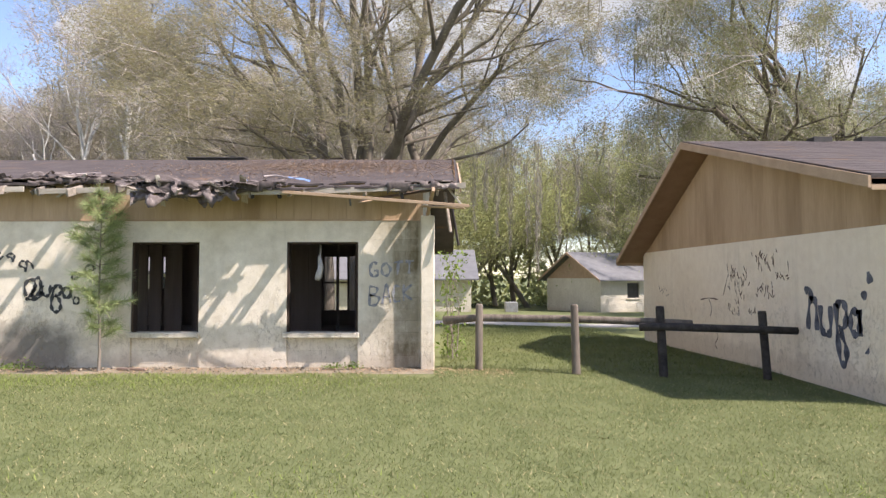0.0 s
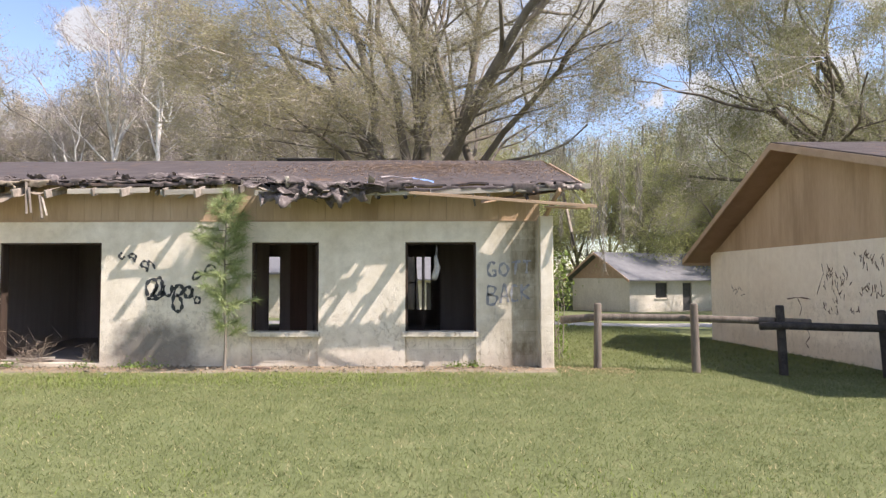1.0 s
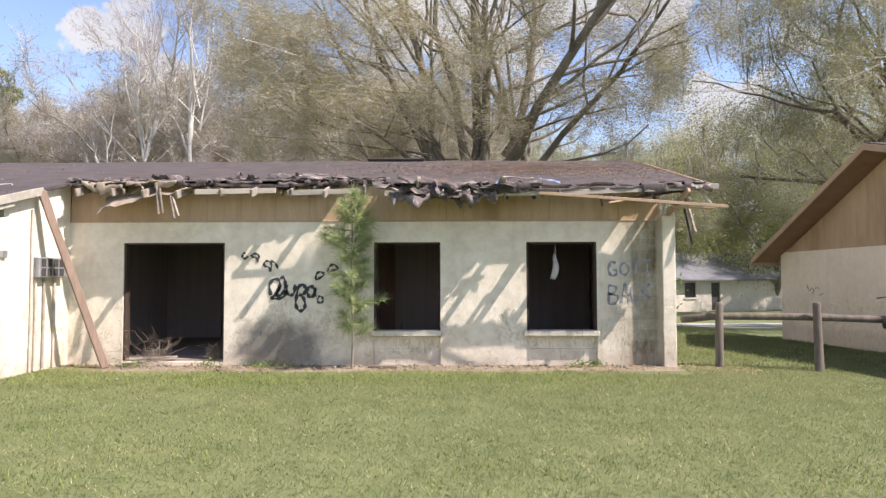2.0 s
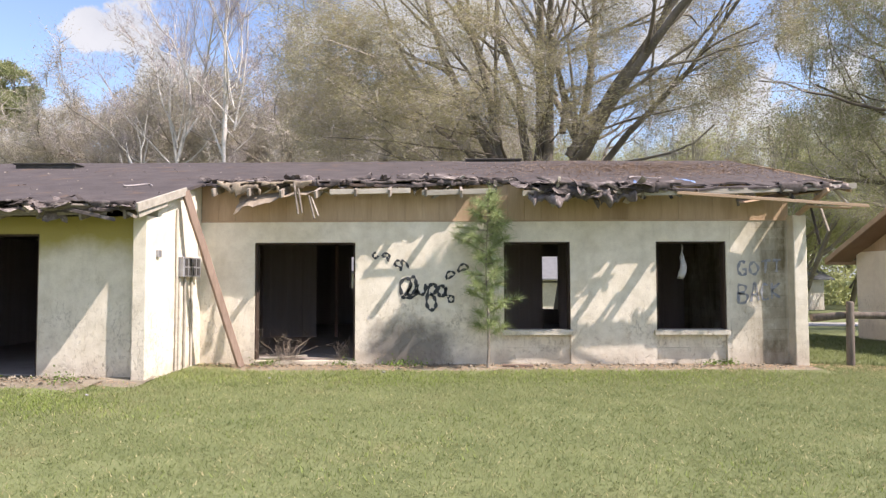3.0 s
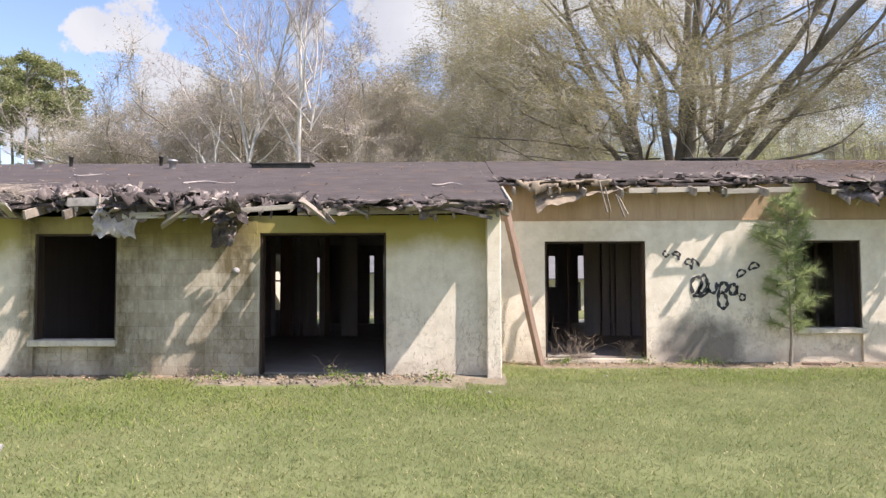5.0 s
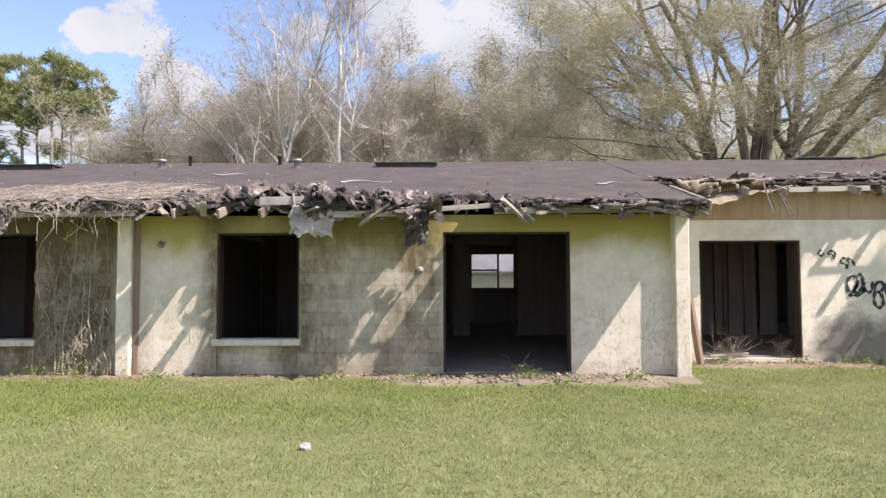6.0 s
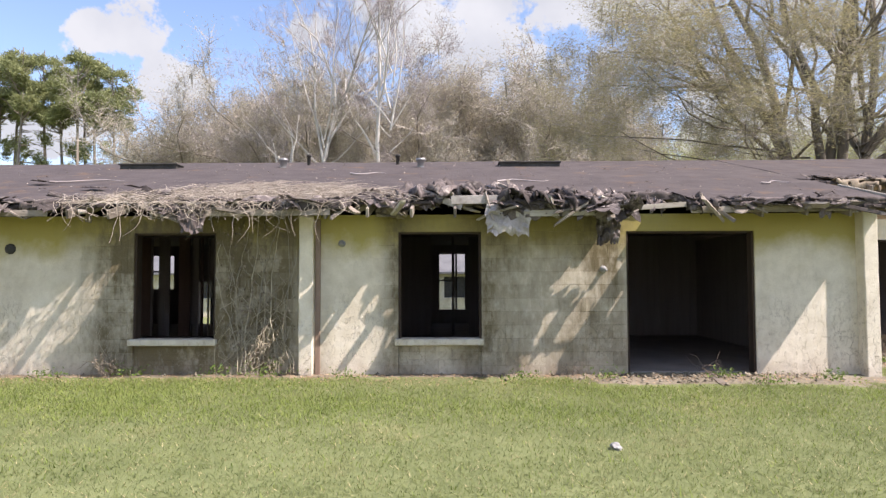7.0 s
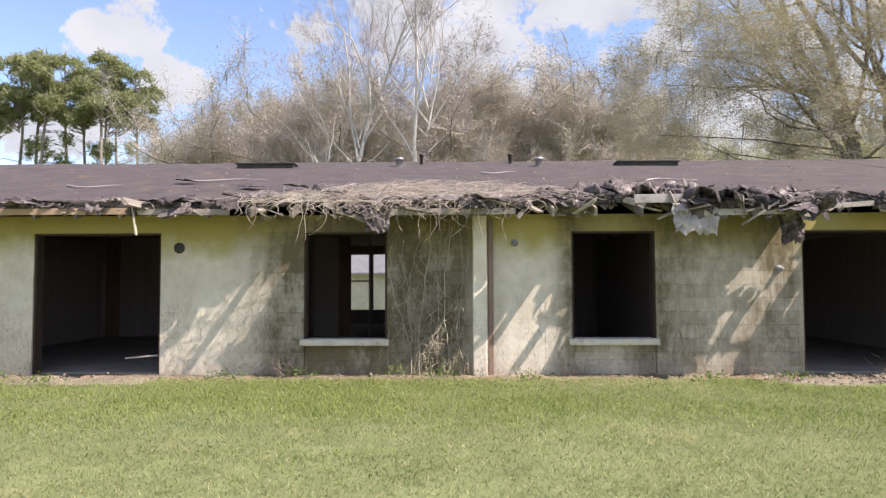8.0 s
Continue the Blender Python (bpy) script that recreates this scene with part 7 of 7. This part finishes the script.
v, f = slivers(np.concatenate(tassel_a) - np.array(moss_tree.location), np.concatenate(tassel_b) - np.array(moss_tree.location), np.full(sum(map(len, tassel_a)), 0.022), moss_rng)
tagged(from_arrays("moss_tassels", v, f, M_MOSS, moss_tree), "long grey tassels of hanging moss", kind="stuff")
LIVE_STEMS = [((0, 0, 0), (-0.45, -0.1, 1), 8.0, 0.46), ((-0.2, 0, 3.4), (-0.95, -0.15, 0.50), 9.5, 0.30), ((-0.3, 0.3, 4), (-0.8, 0.1, 0.75), 9.5, 0.26), ((0, 0, 3), (0.4, -0.4, 0.9), 8.0, 0.3), ((-0.8, 0, 5.5), (-0.75, -0.2, 1), 8.0, 0.24),
              ((-1.0, 0, 4.6), (-1, 0.1, 0.22), 8.5, 0.15), ((-2.2, 0, 6.4), (-1, -0.2, 0.35), 7.5, 0.13)]
big_tree("live_oak", "dark-limbed live oak with small glossy leaves", (17.0, 24.5, ground_z(17, 25)), 71, LIVE_STEMS, (6, 5, 4), 0.75, 0.1, 0.7, M_LIVEOAK, 215000, 0.042, 700, M_DARKBARK, M_TWIG, 12, 0.52)
WHITE = [((0, 0, 0), (0.0, 0, 1), 11.8, 0.22), ((0, 0, 11.0), (-0.06, 0, 1), 11.5, 0.14), ((0.1, 0, 11.3), (0.14, 0.1, 1), 11.0, 0.13), ((0, 0, 10.6), (-0.30, 0.1, 1), 11.0, 0.115), ((0.1, 0, 11.5), (0.42, -0.1, 1), 9.0, 0.10), ((-0.1, 0, 10.4), (-0.62, -0.1, 0.75), 8.0, 0.075),
         ((0, 0, 10.0), (-0.95, 0.1, 0.42), 7.5, 0.06), ((0.1, 0, 10.6), (0.85, 0.1, 0.5), 6.5, 0.06), ((0, 0, 12.6), (0.05, -0.1, 1), 9.5, 0.07), ((-0.1, 0, 9.4), (-1, 0, 0.16), 9.0, 0.055), ((0, 0, 12.0), (-0.2, -0.15, 1), 9.5, 0.07), ((0.2, 0, 9.6), (1, -0.1, 0.12), 4.5, 0.05)]
big_tree("white_barked_tree", "tall bare tree with white bark and fine twigs", (-26.6, 46.0, ground_z(-26, 46)), 72, WHITE, (8, 6, 3), 0.46, 0.8, 0.75, None, 0, 0, 0, M_WHITEBARK, M_PALETWIG, 9, 0.42, -0.25, 0.011, 1.0, 0.95)
WHITE2 = [((0, 0, 0), (0.0, 0, 1), 24.0, 0.19), ((0.2, 0, 12.5), (0.35, 0.05, 1), 8.5, 0.07), ((0.2, 0, 14.0), (-0.35, 0.1, 1), 8.0, 0.065), ((0.2, 0, 12.6), (0.5, -0.1, 0.9), 6.0, 0.055), ((0.2, 0, 13.0), (-0.5, -0.1, 0.9), 5.5, 0.05), ((0.3, 0, 15.5), (0.25, 0.1, 1), 7.0, 0.06), ((0.3, 0, 16.5), (-0.3, 0, 1), 6.5, 0.055), ((0.2, 0, 11.0), (0.8, 0.1, 0.6), 4.0, 0.035), ((0.2, 0, 12.0), (-0.7, 0.1, 0.7), 3.5, 0.035), ((0.3, 0, 17.5), (0.4, 0, 1), 6.0, 0.045)]
big_tree("white_barked_tree", "slender bare tree with a white trunk", (-21.6, 43.0, ground_z(-21, 43)), 73, WHITE2, (8, 6, 3), 0.48, 0.8, 0.7, None, 0, 0, 0, M_WHITEBARK, M_PALETWIG, 9, 0.42, -0.2, 0.011, 1.0, 0.5)


def tall_pine(seed):
    r = np.random.default_rng(seed)
    t = empty("tall_pine", "tall pine with bare trunk and bushy green crown", "tree", "pines beyond the roof")
    h = 29.5
    v, f = tubes([[((0.2 * math.sin(k * 0.8 + seed), 0.2 * math.cos(k), h * k / 9), 0.33 * (1 - k / 10.5)) for k in range(10)]], 7)
    from_arrays("trunk", v, f, M_BARK, t, smooth=True)
    paths, tufts_at = [], []
    for k in range(6):                    # domed masses of tufts round the top
        a, far = k * 2.4 + seed, 0.2 if k == 0 else r.uniform(0.9, 2.2)
        mid = np.array((math.cos(a) * far, math.sin(a) * far, h * (0.94 if k == 0 else 0.90 - 0.034 * k + r.uniform(-0.02, 0.02))))
        wide, tall = r.uniform(1.4, 2.0), r.uniform(1.0, 1.5)
        for i in range(4):
            low = np.array((0, 0, mid[2] - r.uniform(0.8, 2.2)))
            e = mid + r.normal(0, 0.5, 3) * (wide, wide, 0.4)
            paths.append([(low, 0.10), ((low + e) / 2 + (0, 0, -0.2), 0.06), (e, 0.03)])
        for i in range(27):
            q = r.normal(size=3)
            q /= np.linalg.norm(q)
            q[2] = abs(q[2]) * 1.1 - 0.25
            tufts_at.append(mid + q * (wide, wide, tall) * r.uniform(0.65, 1.05))
    for k in range(16):                   # thin broken limbs lower down, a few with a tuft
        z, a = h * r.uniform(0.3, 0.74), r.uniform(0, 2 * math.pi)
        e = np.array((math.cos(a), math.sin(a), r.uniform(-0.1, 0.3))) * r.uniform(1.0, 2.6) + (0, 0, z)
        paths.append([(np.array((0, 0, z)), 0.06), (e, 0.015)])
        if k % 2:
            tufts_at += [e + r.normal(0, 0.45, 3) for _ in range(7)]
    v, f = tubes(paths, 4)
    tagged(from_arrays("limb_mass", v, f, M_BARK, t), kind="stuff")
    cl = np.array(tufts_at)
    n = 46
    o = np.repeat(cl, n, 0) + r.normal(0, 0.22, (len(cl) * n, 3))
    d = r.normal(size=o.shape)
    d[:, 2] = np.abs(d[:, 2]) * 0.8
    d /= np.linalg.norm(d, axis=1, keepdims=True)
    v, f = slivers(o, o + d * r.uniform(0.3, 0.65, len(o))[:, None], np.full(len(o), 0.12), r)
    from_arrays("needle_mass", v, f, M_FARPINE, t)
    return t


pines = [tall_pine(80), tall_pine(81)]
for k, (x, y, s, turn) in enumerate(((-54.8, 69, 0.91, 0), (-57.6, 67, 0.95, 0), (-61.2, 70, 0.93, 1.0), (-59.6, 74, 1.0, 2.1), (-64.6, 68, 0.97, 4.0), (-68.6, 70, 0.98, 5.0), (-66.5, 75, 1.04, 0.5), (-73, 71, 1.0, 2.4), (-78, 74, 1.02, 1.4), (-62.5, 77, 1.03, 1.9), (-70.5, 76, 1.06, 3.3), (-83, 76, 1.05, 5.5), (-80.0, 80, 1.0, 4.4), (-88, 72, 1.0, 2.7), (-76, 68, 0.98, 0.2))):
    m = Matrix.Translation((x, y, ground_z(x, y))) @ Matrix.Rotation(turn, 4, "Z")
    ob = pines[k] if k < 2 else copy_thing(pines[k % 2], m)
    ob.matrix_basis = m
    ob.scale = (s, s, s)


def wood_tree(seed, label, leaf_mat, leaves, twig_mat, height, moss=0):
    r = np.random.default_rng(seed)
    stems = [((0, 0, 0), (r.normal(0, 0.08), r.normal(0, 0.08), 1), height * 0.62, 0.24), ((0, 0, height * 0.2), (0.5, 0.2, 0.8), height * 0.42, 0.14), ((0, 0, height * 0.25), (-0.5, -0.2, 0.8), height * 0.42, 0.14), ((0, 0, height * 0.1), (0.1, -0.6, 0.7), height * 0.4, 0.12)]
    return big_tree("woodland_tree", label, (0, 0, 0), seed, stems, (6, 4), 0.75, 0.5, 1.5, leaf_mat, leaves, 0.065, moss, M_BARK, twig_mat, 60, 0.55, 0.05, 0.028, 0.8, 0.8)


greys = [wood_tree(90, "bare grey-brown woodland tree with hanging moss", M_GREYLEAF, 42000, M_TWIG, 17, 350), wood_tree(91, "bare grey-brown woodland tree", M_GREYLEAF, 38000, M_TWIG, 16, 250)]
greens = [wood_tree(92, "leafy olive-green woodland tree", M_WOODLEAF, 42000, M_TWIG, 18, 300), wood_tree(93, "leafy green woodland tree", M_WOODLEAF, 42000, M_TWIG, 17, 500)]
spots = []
r = np.random.default_rng(99)
for k in range(2, 20):
    spots.append((greys, -48 + k * 2.4 + r.normal(0, 0.8), 56 + r.uniform(0, 14), r.uniform(1.05, 1.3) * (0.95 if k < 5 else 1.25)))
for x, y, s in ((-30, 57, 1.12), (-35, 58, 1.05), (-41, 60, 0.85), (-23.5, 55, 1.35), (-27.5, 62, 1.4), (-8, 56, 1.4), (-16.0, 53, 1.35), (-11.2, 62, 1.6), (-13.5, 58, 1.5), (-19.5, 60, 1.45), (-38.5, 62, 0.95), (-49.5, 78, 1.2), (-33, 66, 1.0), (-12.5, 46, 0.8), (-15, 47, 0.85), (-43.5, 61, 1.15), (-42, 57, 1.1), (-40.5, 64, 1.3), (-39.5, 58, 1.3), (-37.5, 55, 1.25), (-36, 62, 1.45), (-34, 57, 1.35), (-32, 61, 1.5), (-29, 58, 1.5), (-46.5, 63, 0.6), (-48.5, 66, 0.62)):
    spots.append((greys, x, y, s))
for k in range(15):
    spots.append((greens, -4 + k * 2.9 + r.normal(0, 0.8), 58 + r.uniform(-2, 10), r.uniform(0.95, 1.25)))
for x, y, s in ((22, 38, 0.9), (-51.5, 63, 0.55), (-55, 62, 0.5), (-59, 64, 0.55), (-63, 63, 0.5), (-42.5, 56, 0.7), (-44, 63, 0.5), (-48, 66, 0.55), (-40, 60, 0.42), (-36, 58, 0.4), (-51, 70, 0.6), (-57, 74, 0.5), (-30, 54, 0.38), (-24, 52, 0.42), (6.5, 62, 1.1), (0.5, 60, 1.15), (-52, 80, 0.7), (-46, 76, 0.6), (-60, 70, 0.42), (-68, 68, 0.42), (-54, 66, 0.4), (-74, 70, 0.4), (24, 40, 1.0), (22, 52, 1.1), (30, 48, 1.1)):
    spots.append((greens, x, y, s))
used = set()
for k, (kind, x, y, s) in enumerate(spots):
    src = kind[k % 2]
    m = Matrix.Translation((x, y, ground_z(x, y) - 0.1)) @ Matrix.Rotation(k * 1.7, 4, "Z")
    ob = src if src.name not in used else copy_thing(src, m)
    used.add(src.name)
    ob.matrix_basis = m
    ob.scale = (s, s, s)
    ob["group"] = "woodland behind the buildings"

# undergrowth that closes the view under the crowns
n = 26000
x = r.uniform(-95, 60, n)
y = r.uniform(64, 82, n)
hgt = 2.5 + 2.0 * np.sin(x * 0.31) + 1.3 * np.sin(x * 0.83 + 2) + 3.2
z = -1.6 + hgt * r.uniform(0, 1, n) ** 1.3
v, f = leaf_quads(np.stack([x, y, z], 1), 0.38, r)
tagged(from_arrays("undergrowth", v, f, M_WOODLEAF), "dense low green undergrowth at the wood's edge", "undergrowth", kind="stuff")
# thickets of young trees behind the far houses, in heaps
mids = np.stack([r.uniform(-3, 34, 70), r.uniform(50, 60, 70), r.uniform(0.5, 11, 70)], 1)
n = 120000
k = r.integers(0, 70, n)
c = mids[k] + r.normal(0, 1, (n, 3)) * (1.1, 1.0, 1.3)
c = c[c[:, 2] > -1.5]
v, f = leaf_quads(c, 0.085, r)
tagged(from_arrays("thicket", v, f, M_WOODLEAF), "sunlit yellow-green thicket behind the far houses", "undergrowth", kind="stuff")
